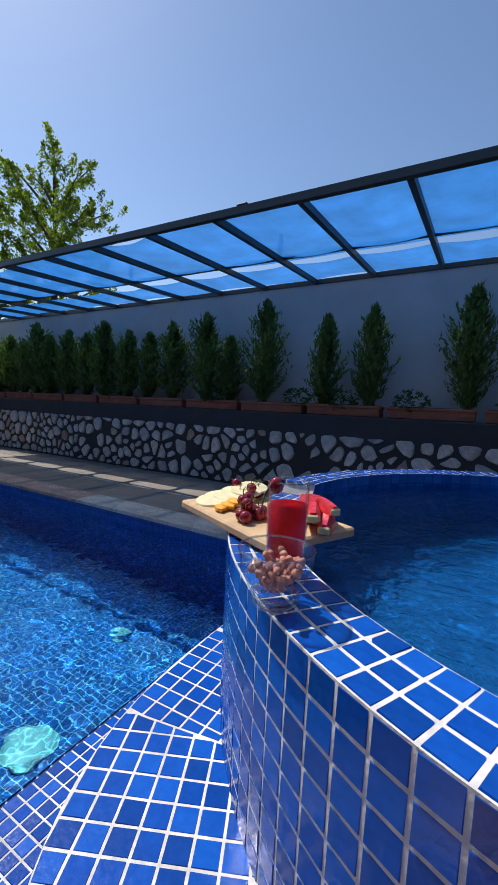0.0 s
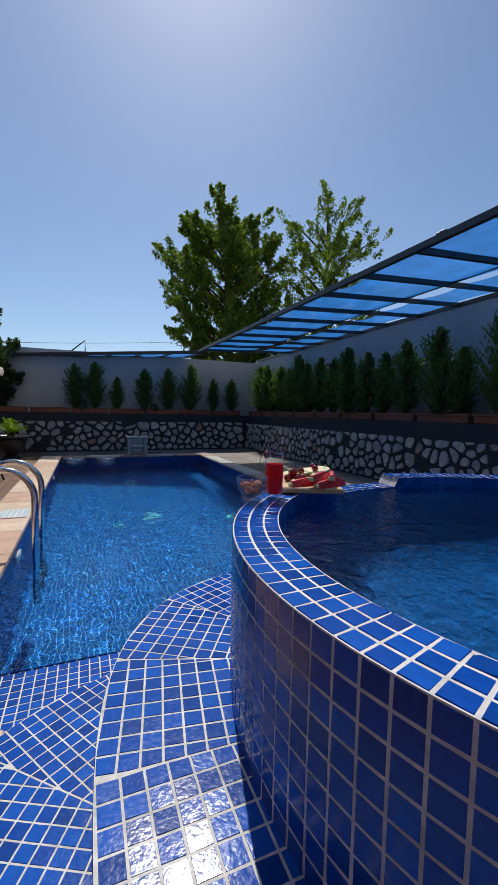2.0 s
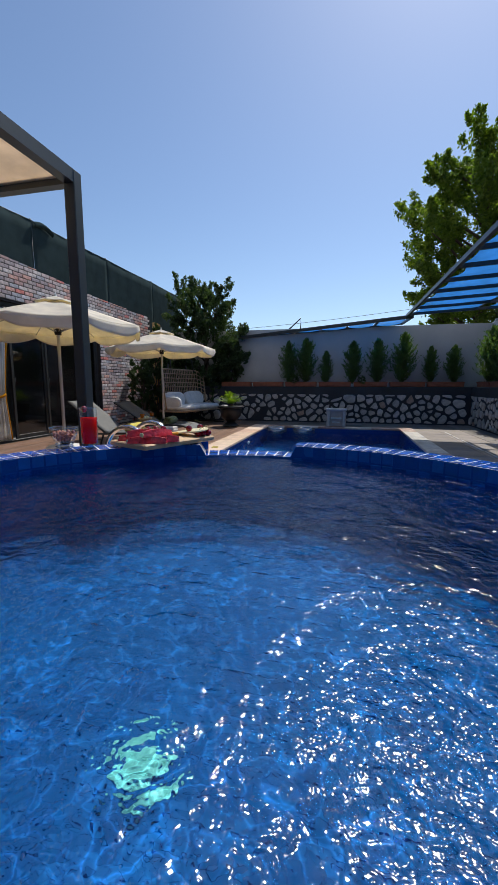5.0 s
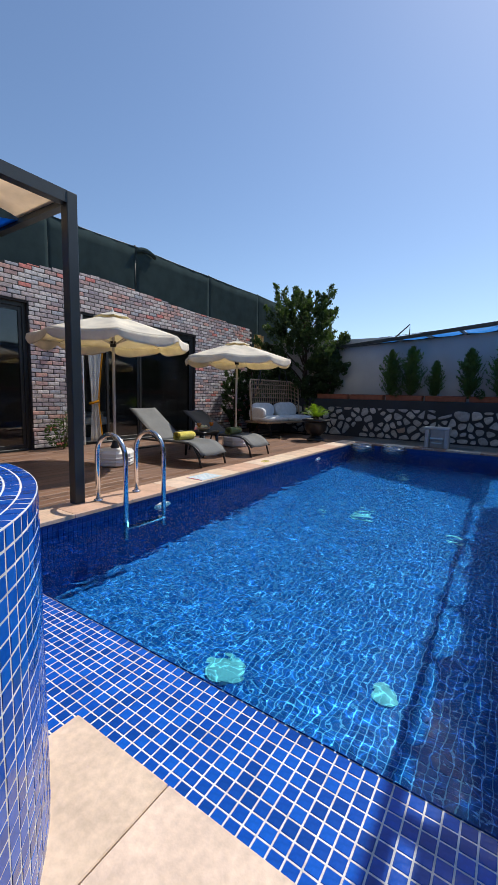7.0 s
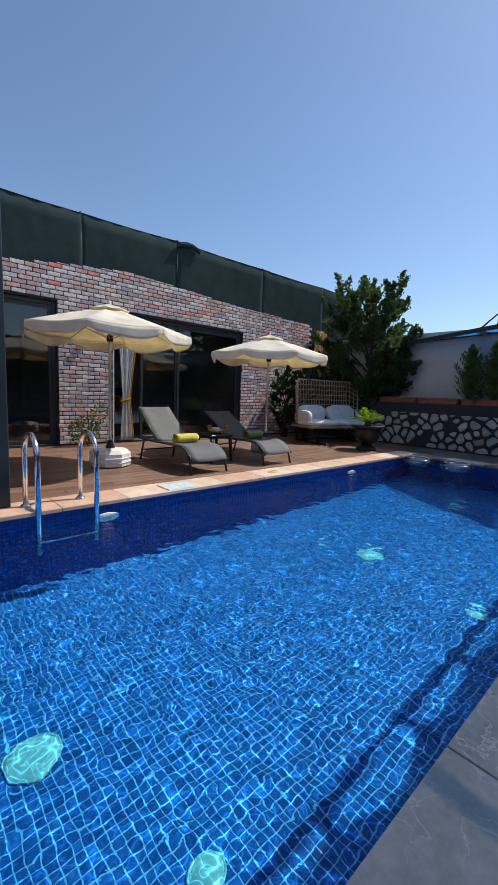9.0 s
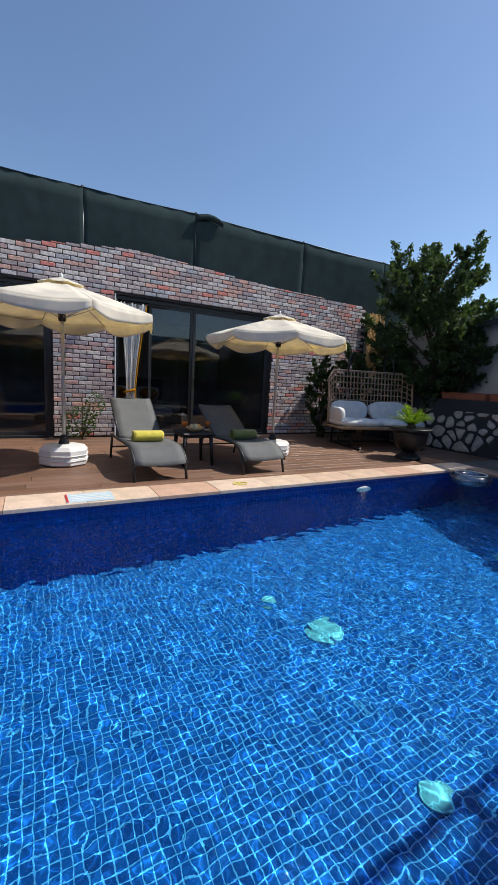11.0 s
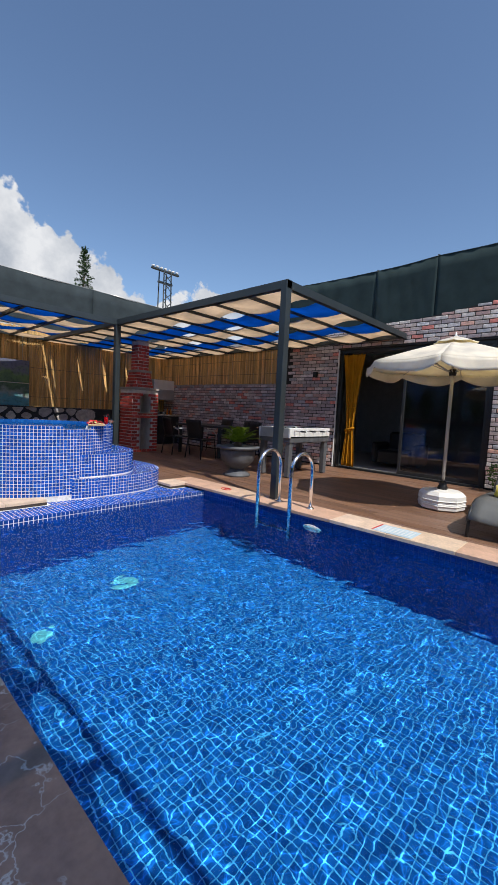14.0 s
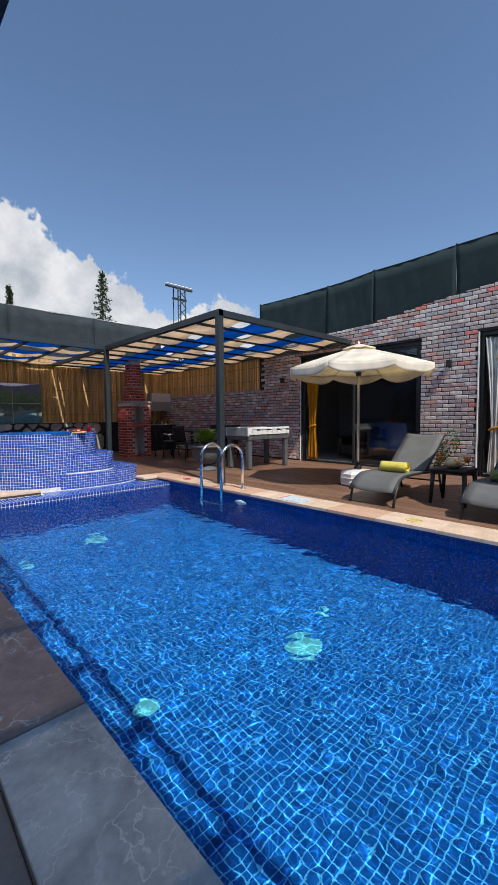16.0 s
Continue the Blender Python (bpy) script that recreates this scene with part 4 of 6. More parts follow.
def curtain(name, y0_, y1_, tie_y, h, mat, trim, label):
    """A gathered curtain held by a tie."""
    root = thing(name, (HOUSE_X - .035, 0, 0), label, "curtain")

    def fn(u, v_):
        z = .05 + v_ * (h - .1)
        k = min(1.0, abs(z - .85) / (.75 if z < .85 else 1.6))
        wide = .34 + (1 - .34) * k ** 1.3 if z > .85 else .34 + .25 * k
        y = tie_y + (y0_ + (y1_ - y0_) * u - tie_y) * wide
        return (.016 * math.sin(u * 46 + .6 * math.sin(z * 3)) * (.5 + .5 * k) + .012 * math.sin(u * 17), y, z)
    part("cloth", Mesh().shell(fn, 90, 26, .004), mat, root)
    w_ = (y1_ - y0_) * .19
    part("tie", Mesh().tube([(.05 * math.cos(a), tie_y + w_ * math.sin(a), .86 + .03 * math.sin(a)) for a in np.linspace(0, 6.1, 18)], .022, 8, True), M_GOLD, root, "mustard tie band")
    if trim:
        e = lambda v_: fn(1.0, v_)
        part("trim", Mesh().tube([e(i / 20) for i in range(21)], .016, 6), M_GOLD, root, "mustard edging")
    part("rail", Mesh().tube([(0, y0_ - .01, h - .05), (0, y1_ + .4, h - .05)], .015, 8), M_BLACK, root)


curtain("curtain", 1.66, 2.16, 1.90, 2.52, M_GOLD, False, "mustard yellow curtain tied back in the open doorway")
curtain("curtain", 5.68, 6.16, 5.86, 2.5, M_CURT, True, "white curtain with mustard edging tied back in the doorway")
# ---- green netting fence over the house ----
fence = thing("netting_fence", (-4.52, 0, 2.7), "tall dark green netting fence on posts above the house wall", "fence")
POSTS = (-.1, 2.19, 3.4, 5.09, 7.15, 9.75, 12.3, 14.4)
TOPS = (4.24, 4.2, 4.25, 4.27, 4.33, 4.33, 4.36, 4.36)
for y, z in zip(POSTS, TOPS):
    part("post", Mesh().tube([(0, y, -.3), (0, y, z - 2.7 + .03)], .024, 8), M_STEEL, fence)
for (a, za), (c, zc) in zip(zip(POSTS, TOPS), zip(POSTS[1:], TOPS[1:])):
    def fn(u, v_, a=a, c=c, za=za, zc=zc):
        z = (za + (zc - za) * u - .015 * math.sin(math.pi * u)) - 2.7
        return (.03 + .012 * math.sin(u * 5 + a) * math.sin(v_ * 3) + .003 * math.sin(u * 31 + v_ * 7), a + (c - a) * u, -.25 + (z + .25) * v_)
    part("net", Mesh().shell(fn, 24, 8, .003), M_GREEN, fence)
    part("wire", Mesh().tube([(.03, a + (c - a) * u, za + (zc - za) * u - .015 * math.sin(math.pi * u) - 2.7) for u in np.linspace(0, 1, 9)], .006, 5), M_STEEL, fence)
part("loose_flap", Mesh().shell(lambda u, v_: (.05 + .06 * math.sin(3 * v_), 7.15 + u * .55, 1.6 + .07 * math.sin(u * 3.1) + .02 * v_ - .14 * v_), 10, 6, .004), M_GREEN, fence, "loose folded net over the top")
# house body closing the back
hb = Mesh().box((-9.3, -5.2, -.2), (-8.75, 12.4, 3.0)).box((-9.3, -.3, 2.96), (HOUSE_X - .26, 12.4, 3.02))
hb.box((-8.75, 9.75, -.2), (HOUSE_X - .26, 12.4, 2.95)).box((-8.75, -5.2, -.2), (HOUSE_X - .26, -.35, 1.8))
solid("house_body", hb, M_RENDER, "plain body and flat roof of the house", "house")


# ---- stone plinths, walls and planters ----
def stones(name, root, origin, along, nrm, length, z0, z1, size, seed, slim=1.0):
    """Rubble set in a wall: uneven, angular stones that nearly touch, each a piece of its own."""
    rnd = random.Random(seed)
    along, nrm = Vector(along), Vector(nrm)
    high = z1 - z0
    seeds = []
    for _ in range(9000):
        p_ = (rnd.uniform(-.1, length + .1), rnd.uniform(-.02, high + .02))
        gap = size * rnd.choice((.45, .7, 1.0, 1.25))
        if all(((p_[0] - q[0]) / slim) ** 2 + (p_[1] - q[1]) ** 2 > ((gap + q[2]) / 2) ** 2 for q in seeds[-60:] if abs(q[0] - p_[0]) < size * 2) and all(((p_[0] - q[0]) / slim) ** 2 + (p_[1] - q[1]) ** 2 > ((gap + q[2]) / 2) ** 2 for q in seeds if abs(q[0] - p_[0]) < size * 1.6):
            seeds.append((*p_, gap))
    for sx, sz, _ in seeds:
        if not 0 < sx < length or rnd.random() < .05:
            continue
        poly = [(sx - size, max(0, sz - size)), (sx + size, max(0, sz - size)), (sx + size, min(high, sz + size)), (sx - size, min(high, sz + size))]
        for qx, qz, _ in seeds:
            if (qx, qz) == (sx, sz) or abs(qx - sx) > size * 2.4:
                continue
            mx, mz, dx, dz = (sx + qx) / 2, (sz + qz) / 2, qx - sx, qz - sz
            ln = math.hypot(dx, dz)
            off = .5 * rnd.uniform(.022, .085)
            side = lambda p_: ((p_[0] - mx) * dx + (p_[1] - mz) * dz) / ln + off
            cut = []
            for i, p_ in enumerate(poly):
                q = poly[(i + 1) % len(poly)]
                a_, b_ = side(p_), side(q)
                if a_ <= 0:
                    cut.append(p_)
                if a_ * b_ < 0:
                    f = a_ / (a_ - b_)
                    cut.append((p_[0] + (q[0] - p_[0]) * f, p_[1] + (q[1] - p_[1]) * f))
            poly = cut
            if len(poly) < 3:
                break
        if len(poly) < 3:
            continue
        # chipped outline
        rim_ = []
        for i, p_ in enumerate(poly):
            q = poly[(i + 1) % len(poly)]
            o_ = poly[i - 1]
            for f, w_ in ((.22, o_), (.22, q)):
                rim_.append((p_[0] + (w_[0] - p_[0]) * f + rnd.uniform(-.006, .006) - sx, p_[1] + (w_[1] - p_[1]) * f + rnd.uniform(-.006, .006) - sz))
        wide = max(x for x, y in rim_) - min(x for x, y in rim_)
        if wide < .05:
            continue
        k = len(rim_)
        d = rnd.uniform(.012, .035)
        lay = []
        for f, h_ in ((1.0, -.004), (.96, d * .7), (.80, d)):
            lay += [along * (x * f) + Vector((0, 0, y * f)) + nrm * (h_ + (rnd.uniform(-.004, .004) if h_ > 0 else 0)) for x, y in rim_]
        fs_ = [(l_ * k + i, l_ * k + (i + 1) % k, (l_ + 1) * k + (i + 1) % k, (l_ + 1) * k + i) for l_ in range(2) for i in range(k)]
        fs_.append(tuple(2 * k + i for i in range(k)))
        if along.cross(Vector((0, 0, 1))).dot(nrm) < 0:
            fs_ = [f[::-1] for f in fs_]
        me = Mesh()
        me.put(lay, fs_)
        piece("stone", me.data("stone", M_STONE), root, Matrix.Translation(Vector(origin) + along * sx + Vector((0, 0, z0 + sz))))


EAST_X, NORTH_Y = 5.0, 11.5
pl_e = solid("plinth_east", Mesh().box((EAST_X, -5.2, -.2), (EAST_X + .5, 12.0, 1.02), .012), M_CHAR, "low charcoal retaining wall set with pale rubble", "wall")
stones("stone", pl_e, (EAST_X, -1.6, 0), (0, 1, 0), (-1, 0, 0), 13.0, .03, .78, .25, 21, .9)
pl_n = solid("plinth_north", Mesh().box((-3.9, NORTH_Y, -.2), (EAST_X, NORTH_Y + .5, 1.02), .012), M_CHAR, "low charcoal retaining wall set with pale rubble", "wall")
stones("stone", pl_n, (EAST_X, NORTH_Y, 0), (-1, 0, 0), (0, -1, 0), 7.6, .03, .80, .27, 22, 1.25)
solid("wall_east", Mesh().box((5.62, -5.4, -.2), (5.82, 12.4, 2.78)), M_RENDER, "tall plain grey rendered boundary wall", "wall")
solid("wall_north", Mesh().box((-4.5, 12.2, -.2), (5.62, 12.4, 2.74)), M_RENDER, "tall plain grey rendered boundary wall", "wall")
rb = random.Random(4)
cb = Mesh()
y = -5.3
while y < 12.2:
    l_ = rb.uniform(.14, .3)
    cb.box((5.63, y, 2.781), (5.81, y + l_ - .02, 2.80 + rb.uniform(0, .035)), .008)
    y += l_
tagged(part("coping_blocks", cb, M_RENDER, bpy.data.objects["wall_east"]), kind="stuff")


def planter(at_, turn, length):
    root = thing("planter_box", at_, "long terracotta planter box on the retaining wall", "planter", turn, "planters along the walls")
    part("box", Mesh().box((-length / 2, -.12, 0), (length / 2, .12, .13), .012).box((-length / 2 - .012, -.135, .10), (length / 2 + .012, .135, .135), .008), M_TERRA, root)
    part("soil", Mesh().box((-length / 2 + .02, -.1, .13), (length / 2 - .02, .1, .142), .004), M_SOIL, root)


for i in range(13):
    planter((5.26, -.6 + i * .98, 1.02), 90, .9)
for i in range(7):
    planter((4.4 - i * .98, 11.76, 1.02), 0, .9)


def leaf_cloud(me, centre, rad, count, size, rnd, flat=1.0, shape=None, up=0.0):
    """Small folded leaves scattered through a crown."""
    for _ in range(count):
        while True:
            d = Vector((rnd.uniform(-1, 1), rnd.uniform(-1, 1), rnd.uniform(-1, 1)))
            if .1 < d.length < 1:
                break
        d = d.normalized() * d.length ** .4
        c = Vector(centre) + Vector((d.x * rad[0], d.y * rad[1], d.z * rad[2]))
        a, b_ = rnd.uniform(0, 6.28), rnd.uniform(-.6, 1.0) + up
        u = Vector((math.cos(a) * math.cos(b_), math.sin(a) * math.cos(b_), math.sin(b_)))
        s_ = u.cross(Vector((rnd.uniform(-1, 1), rnd.uniform(-1, 1), rnd.uniform(.1, 1)))).normalized()
        k = size * rnd.uniform(.6, 1.3)
        n_ = u.cross(s_)
        me.put([c - u * k, c + s_ * k * .42 * flat + n_ * k * .12, c + u * k, c - s_ * k * .42 * flat + n_ * k * .12], [(0, 1, 2), (0, 2, 3)])


def cypress(at_, height, width, seed):
    """A young conifer: upright sprays round a stem."""
    rnd = random.Random(seed)
    root = thing("cypress", at_, "young dark green cypress in a planter by the wall", "tree", rnd.uniform(0, 360), "cypresses along the walls")
    part("trunk", Mesh().tube([(0, 0, -.02), (.01, 0, height * .5), (0, .01, height * .93)], [.022, .014, .004], 6), M_BARK, root)
    cr = Mesh()
    n_ = 250
    for i in range(n_):
        f = (i + rnd.random()) / n_
        z = height * (-.02 + .88 * f)
        a = rnd.uniform(0, 6.28)
        reach = width * (1.0 * (1 - f ** 1.4) ** .9 * (.7 + .3 * min(1, f * 5)) + .03) * rnd.uniform(.35, 1.25)
        o = Vector((math.cos(a), math.sin(a), 0))
        tip = o * reach + Vector((0, 0, z + reach * rnd.uniform(.6, 1.6) + .05))
        base_ = o * .01 + Vector((0, 0, z - .03))
        for j in range(18):
            t_ = (j + 1) / 18
            c = base_.lerp(tip, t_) + Vector((rnd.uniform(-1, 1), rnd.uniform(-1, 1), rnd.uniform(-1, 1))) * .022
            u = (tip - base_).normalized() * .6 + Vector((rnd.uniform(-1, 1), rnd.uniform(-1, 1), rnd.uniform(-.2, 1))) * .55
            u.normalize()
            s_ = u.orthogonal().normalized()
            s_.rotate(Matrix.Rotation(rnd.uniform(0, 6.28), 3, u))
            k = .030 * rnd.uniform(.6, 1.5)
            cr.put([c - u * k, c + s_ * k * .34, c + u * k * 1.3, c - s_ * k * .34], [(0, 1, 2), (0, 2, 3)])
    part("crown", cr, M_CYP, root)
    return root


kinds = [cypress((5.28, 1.0, 1.16), 1.42, .33, 31), cypress((5.28, 2.05, 1.16), 1.30, .28, 32), cypress((5.28, 2.62, 1.16), 1.22, .24, 33), cypress((5.28, 3.5, 1.16), 1.5, .36, 34)]
rc = random.Random(6)
spots = [(5.27, .1), (5.28, -.7), (5.26, 4.05), (5.28, 4.5), (5.27, 5.15), (5.28, 5.65), (5.26, 6.1), (5.28, 6.75), (5.27, 7.2), (5.28, 7.75), (5.26, 8.3), (5.28, 8.75), (5.27, 9.2), (5.28, 9.7), (5.26, 10.15), (5.28, 10.6), (5.27, 11.05)]
spots += [(x, 11.78) for x in (4.6, 4.0, 3.3, 2.62, 1.95, 1.2, .62, .1)]
for i, (x, y) in enumerate(spots):
    k = rc.uniform(.82, 1.06) if y < 11.5 else rc.uniform(.78, 1.0)
    copy_thing(kinds[i % 4], pose(x, y, 1.16, 0, 0, rc.uniform(0, 360)) @ Matrix.Diagonal((k * 1.2, k * 1.2, k, 1)))


def trailer(at_, seed):
    rnd = random.Random(seed)
    root = thing("trailing_plant", at_, "small leafy plant spilling over the planter", "plant", group="trailing plants")
    me = Mesh()
    leaf_cloud(me, (0, 0, .05), (.12, .2, .14), 150, .035, rnd)
    part("leaves", me, M_BUSH, root)
    part("stem", Mesh().tube([(0, 0, 0), (-.03, .02, .08), (-.07, .05, .12)], .006, 5), M_STALK, root)


for i, (x, y) in enumerate(((5.2, .55), (5.2, 1.55), (5.18, 2.35), (5.2, 2.95), (5.19, 4.3), (5.2, 6.4), (2.2, 11.68), (.3, 11.68))):
    trailer((x, y, 1.165), 50 + i)


# ---- steel canopies with blue cloth ----
def beam(me, a, b_, w_=.06, h=.09):
    """A square steel section between two points."""
    a, b_ = Vector(a), Vector(b_)
    d = (b_ - a).normalized()
    s_ = d.cross(Vector((0, 0, 1))).normalized() * w_ / 2
    u = s_.cross(d).normalized() * h / 2
    q = [a + s_ + u, a - s_ + u, a - s_ - u, a + s_ - u, b_ + s_ + u, b_ - s_ + u, b_ - s_ - u, b_ + s_ - u]
    me.put(q, [(3, 2, 1, 0), (4, 5, 6, 7), (0, 1, 5, 4), (1, 2, 6, 5), (2, 3, 7, 6), (3, 0, 4, 7)])
    return me


can = thing("canopy", (0, 0, 2.6), "long lean-to canopy of dark steel with sagging blue shade cloth", "canopy")
BX, BZ = 5.63, .20


def front(y):
    """Where the front beam runs: it leans a little towards the pool going north."""
    return 3.31 - .0145 * (y + 3.6), .02 + .0045 * (y + 3.6)


part("front_beam", beam(Mesh(), (front(-3.6)[0], -3.6, front(-3.6)[1]), (front(10.2)[0], 10.2, front(10.2)[1]), .05, .06), M_STEEL, can)
part("back_beam", beam(Mesh(), (BX, -3.6, BZ), (BX, 12.1, BZ), .06, .06), M_STEEL, can)
raft = [2.17 + .775 * i for i in range(-7, 11)]
for y in raft:
    part("rafter", beam(Mesh(), (front(y)[0] + .03, y, front(y)[1]), (BX, y, BZ), .045, .06), M_STEEL, can)
part("purlin", beam(Mesh(), (4.55, -3.6, .15), (4.55, 10.2, .17), .035, .035), M_STEEL, can)
rk = random.Random(9)
for i, (a, c) in enumerate(zip(raft, raft[1:])):
    for k, (u0, u1) in enumerate(((.035, .60), (.66, .97))):
        sag, tuck, tw_ = rk.uniform(.03, .06), rk.uniform(.0, .045), rk.uniform(-.03, .03)

        def fn(u, v_, a=a, c=c, u0=u0, u1=u1, sag=sag, tuck=tuck, tw_=tw_, k=k):
            bulge = math.sin(math.pi * v_)
            lo_, hi_ = u0 + tuck * bulge * (1 if k == 0 else .6), u1 - (tuck + .02) * bulge + tw_ * (v_ - .5)
            f = lo_ + (hi_ - lo_) * u
            y = a + (c - a) * v_
            fx, fz = front(y)
            x = fx + (BX - fx) * f
            return (x, y, fz + (BZ - fz) * f + .03 - sag * bulge * math.sin(math.pi * (.15 + .7 * u)))
        part("cloth", Mesh().shell(fn, 8, 10, .003), M_BLUE, can, "blue shade cloth" if i == 0 and k == 0 else "")
for y in (2.65, 6.3, 9.0):
    part("splice", Mesh().box((front(y)[0] - .03, y - .05, front(y)[1] + .031), (front(y)[0] + .03, y + .05, front(y)[1] + .045), .004), M_STEEL, can)
part("stub_post", Mesh().box((4.52, 2.95, .15), (4.56, 2.99, .42), .004), M_STEEL, can)
part("stub_post", Mesh().box((4.52, 5.3, .15), (4.56, 5.34, .4), .004), M_STEEL, can)
# the shorter canopy on the north side
cn = thing("canopy", (0, 0, 2.6), "short lean-to canopy of dark steel with blue shade cloth", "canopy")
part("front_beam", beam(Mesh(), (-2.0, 12.14, -.13), (3.25, 10.2, .07), .06, .08), M_STEEL, cn)
part("back_beam", beam(Mesh(), (-2.0, 12.15, -.11), (3.25, 12.15, .18), .05, .05), M_STEEL, cn)
for i in range(1, 8):
    f = i / 7
    part("rafter", beam(Mesh(), (-2 + 5.25 * f, 12.12 - 1.92 * f, -.13 + .20 * f), (-2 + 5.25 * f, 12.15, -.11 + .29 * f), .045, .06), M_STEEL, cn)
for i in range(7):
    def fn(u, v_, i=i):
        f = (i + .06 + v_ * .88) / 7
        return (-2 + 5.25 * f, 12.14 - 1.9 * f * (1 - u), -.10 + .20 * f + .09 * f * u - .04 * math.sin(math.pi * v_) * f)
    part("cloth", Mesh().shell(fn, 6, 8, .003), M_BLUE, cn)
part("bracket", Mesh().tube([(.0, 12.3, .12), (.38, 12.3, .46), (.38, 12.3, .12)], .02, 6), M_STEEL, cn)
part("bracket", Mesh().tube([(2.15, 12.3, .15), (2.55, 12.3, .32), (2.55, 12.3, .15)], .018, 6), M_STEEL, cn)

# ---- pergola over the dining corner ----
pg = thing("pergola", (0, 0, 0), "dark steel pergola roofed with woven blue and sand cloth bands", "pergola")
PX, PN, PS, PZ = -.48, 2.98, -1.2, 2.79
for x, y in ((PX, PN), (PX, PS)):
    ps = part("post", Mesh().box((x - .05, y - .05, -.012), (x + .05, y + .05, PZ), .006), M_STEEL, pg)
    part("base_plate", Mesh().box((x - .08, y - .08, 0), (x + .08, y + .08, .012), .003), M_STEEL, ps)
part("beam_east", beam(Mesh(), (PX, PN + .05, PZ - .05), (PX, -5.0, PZ - .05), .09, .10), M_STEEL, pg)
part("beam_north", beam(Mesh(), (PX - .05, PN, PZ - .05), (HOUSE_X + .02, PN, PZ - .05), .08, .10), M_STEEL, pg)
part("beam_west", beam(Mesh(), (HOUSE_X + .05, PN, PZ - .05), (HOUSE_X + .05, -5.0, PZ - .05), .06, .08), M_STEEL, pg)
ry = [PN - .70 * i for i in range(1, 12)]
for y in ry:
    part("rafter", beam(Mesh(), (PX - .04, y, PZ - .06), (HOUSE_X + .05, y, PZ - .06), .04, .07), M_STEEL, pg)
NB = 5
for i in range(NB):
    xa = PX - .06 - i * (3.66 / NB)
    xb = xa - 3.66 / NB
    mat = M_SAND if i % 2 == 0 else M_NAVY

    def fn(u, v_, xa=xa, xb=xb, i=i):
        y = PN - .04 - v_ * (PN + 5.0)
        ph = math.pi * (PN - y) / .70
        wob = .035 * math.sin(ph * 1.0 + i * 3.14)
        x = xa + (xb - xa) * u + (wob if u < .5 else -wob) * (1 if i % 2 else -1)
        return (x, y, PZ - .055 + .045 * math.sin(ph + (3.14 if i % 2 else 0)))
    part("band", Mesh().shell(fn, 3, 110, .003), mat, pg, "sand coloured cloth band" if i % 2 == 0 else "deep blue cloth band")

# canopy along the south side
sc = thing("canopy", (0, 0, 2.6), "dark steel canopy with sand and blue cloth along the fence", "canopy")
part("front_beam", beam(Mesh(), (PX + .05, PS, .14), (5.6, PS, .14), .08, .10), M_STEEL, sc)
part("back_beam", beam(Mesh(), (PX + .05, -4.9, .14), (5.6, -4.9, .14), .06, .06), M_STEEL, sc)
for i in range(1, 8):
    part("rafter", beam(Mesh(), (PX + i * .82, PS, .13), (PX + i * .82, -4.9, .13), .045, .07), M_STEEL, sc)
for i in range(6):
    ya = PS - .08 - i * .6

    def fn(u, v_, ya=ya, i=i):
        x = PX + .1 + v_ * 5.9
        ph = math.pi * v_ * 5.9 / .82
        return (x, ya - u * .56, .15 + .045 * math.sin(ph + (3.14 if i % 2 else 0)))
    part("band", Mesh().shell(fn, 3, 80, .003), M_NAVY if i % 2 == 0 else M_SAND, sc)

# ---- south boundary ----
SY = -5.0
pl_s = solid("plinth_south", Mesh().box((-4.3, SY, -.2), (5.6, SY + .25, .98), .01), M_CHAR, "low charcoal wall set with pale rubble", "wall")
stones("stone", pl_s, (-1.5, SY + .25, 0), (1, 0, 0), (0, 1, 0), 7.0, .05, .96, .42, 23)
solid("wall_south", Mesh().box((-4.5, SY - .15, -.2), (5.8, SY, 3.0)), M_RENDER, "plain boundary wall behind the reed fence", "wall")
solid("wall_southwest", Mesh().box((HOUSE_X - .25, -5.15, 1.8), (HOUSE_X - .02, .1, 2.96)), M_RENDER, "plain wall behind the reed screen", "wall")


def reeds(name, label, x0_, x1_, z0, z1, place, pitch, seed):
    rnd = random.Random(seed)
    root = thing(name, place((x0_ + x1_) / 2, z0, 0), label, "fence", kind="structure")
    base_ = Vector(place((x0_ + x1_) / 2, z0, 0))
    me = Mesh()
    x = x0_
    while x < x1_:
        r = pitch * rnd.uniform(.42, .55)
        za, zb = z0 + rnd.uniform(-.01, .01), z1 + rnd.uniform(-.03, .02)
        j = rnd.uniform(-.006, .006)
        q = [Vector(place(x + r * math.cos(a), z, .012 + j + r * math.sin(a) * .8)) - base_ for z in (za, zb) for a in (0, .79, 1.57, 2.36, 3.14)]
        me.put(q, [(k, k + 5, k + 6, k + 1) for k in range(4)], True)
        x += pitch
    tagged(part("reeds", me, M_REED, root), kind="stuff")
    for z in np.linspace(z0 + .25, z1 - .25, 3 if z1 - z0 > 1.2 else 2):
        part("wire", Mesh().tube([Vector(place(x0_, z, .035)) - base_, Vector(place(x1_, z, .035)) - base_], .004, 5), M_STEEL, root)
    return root


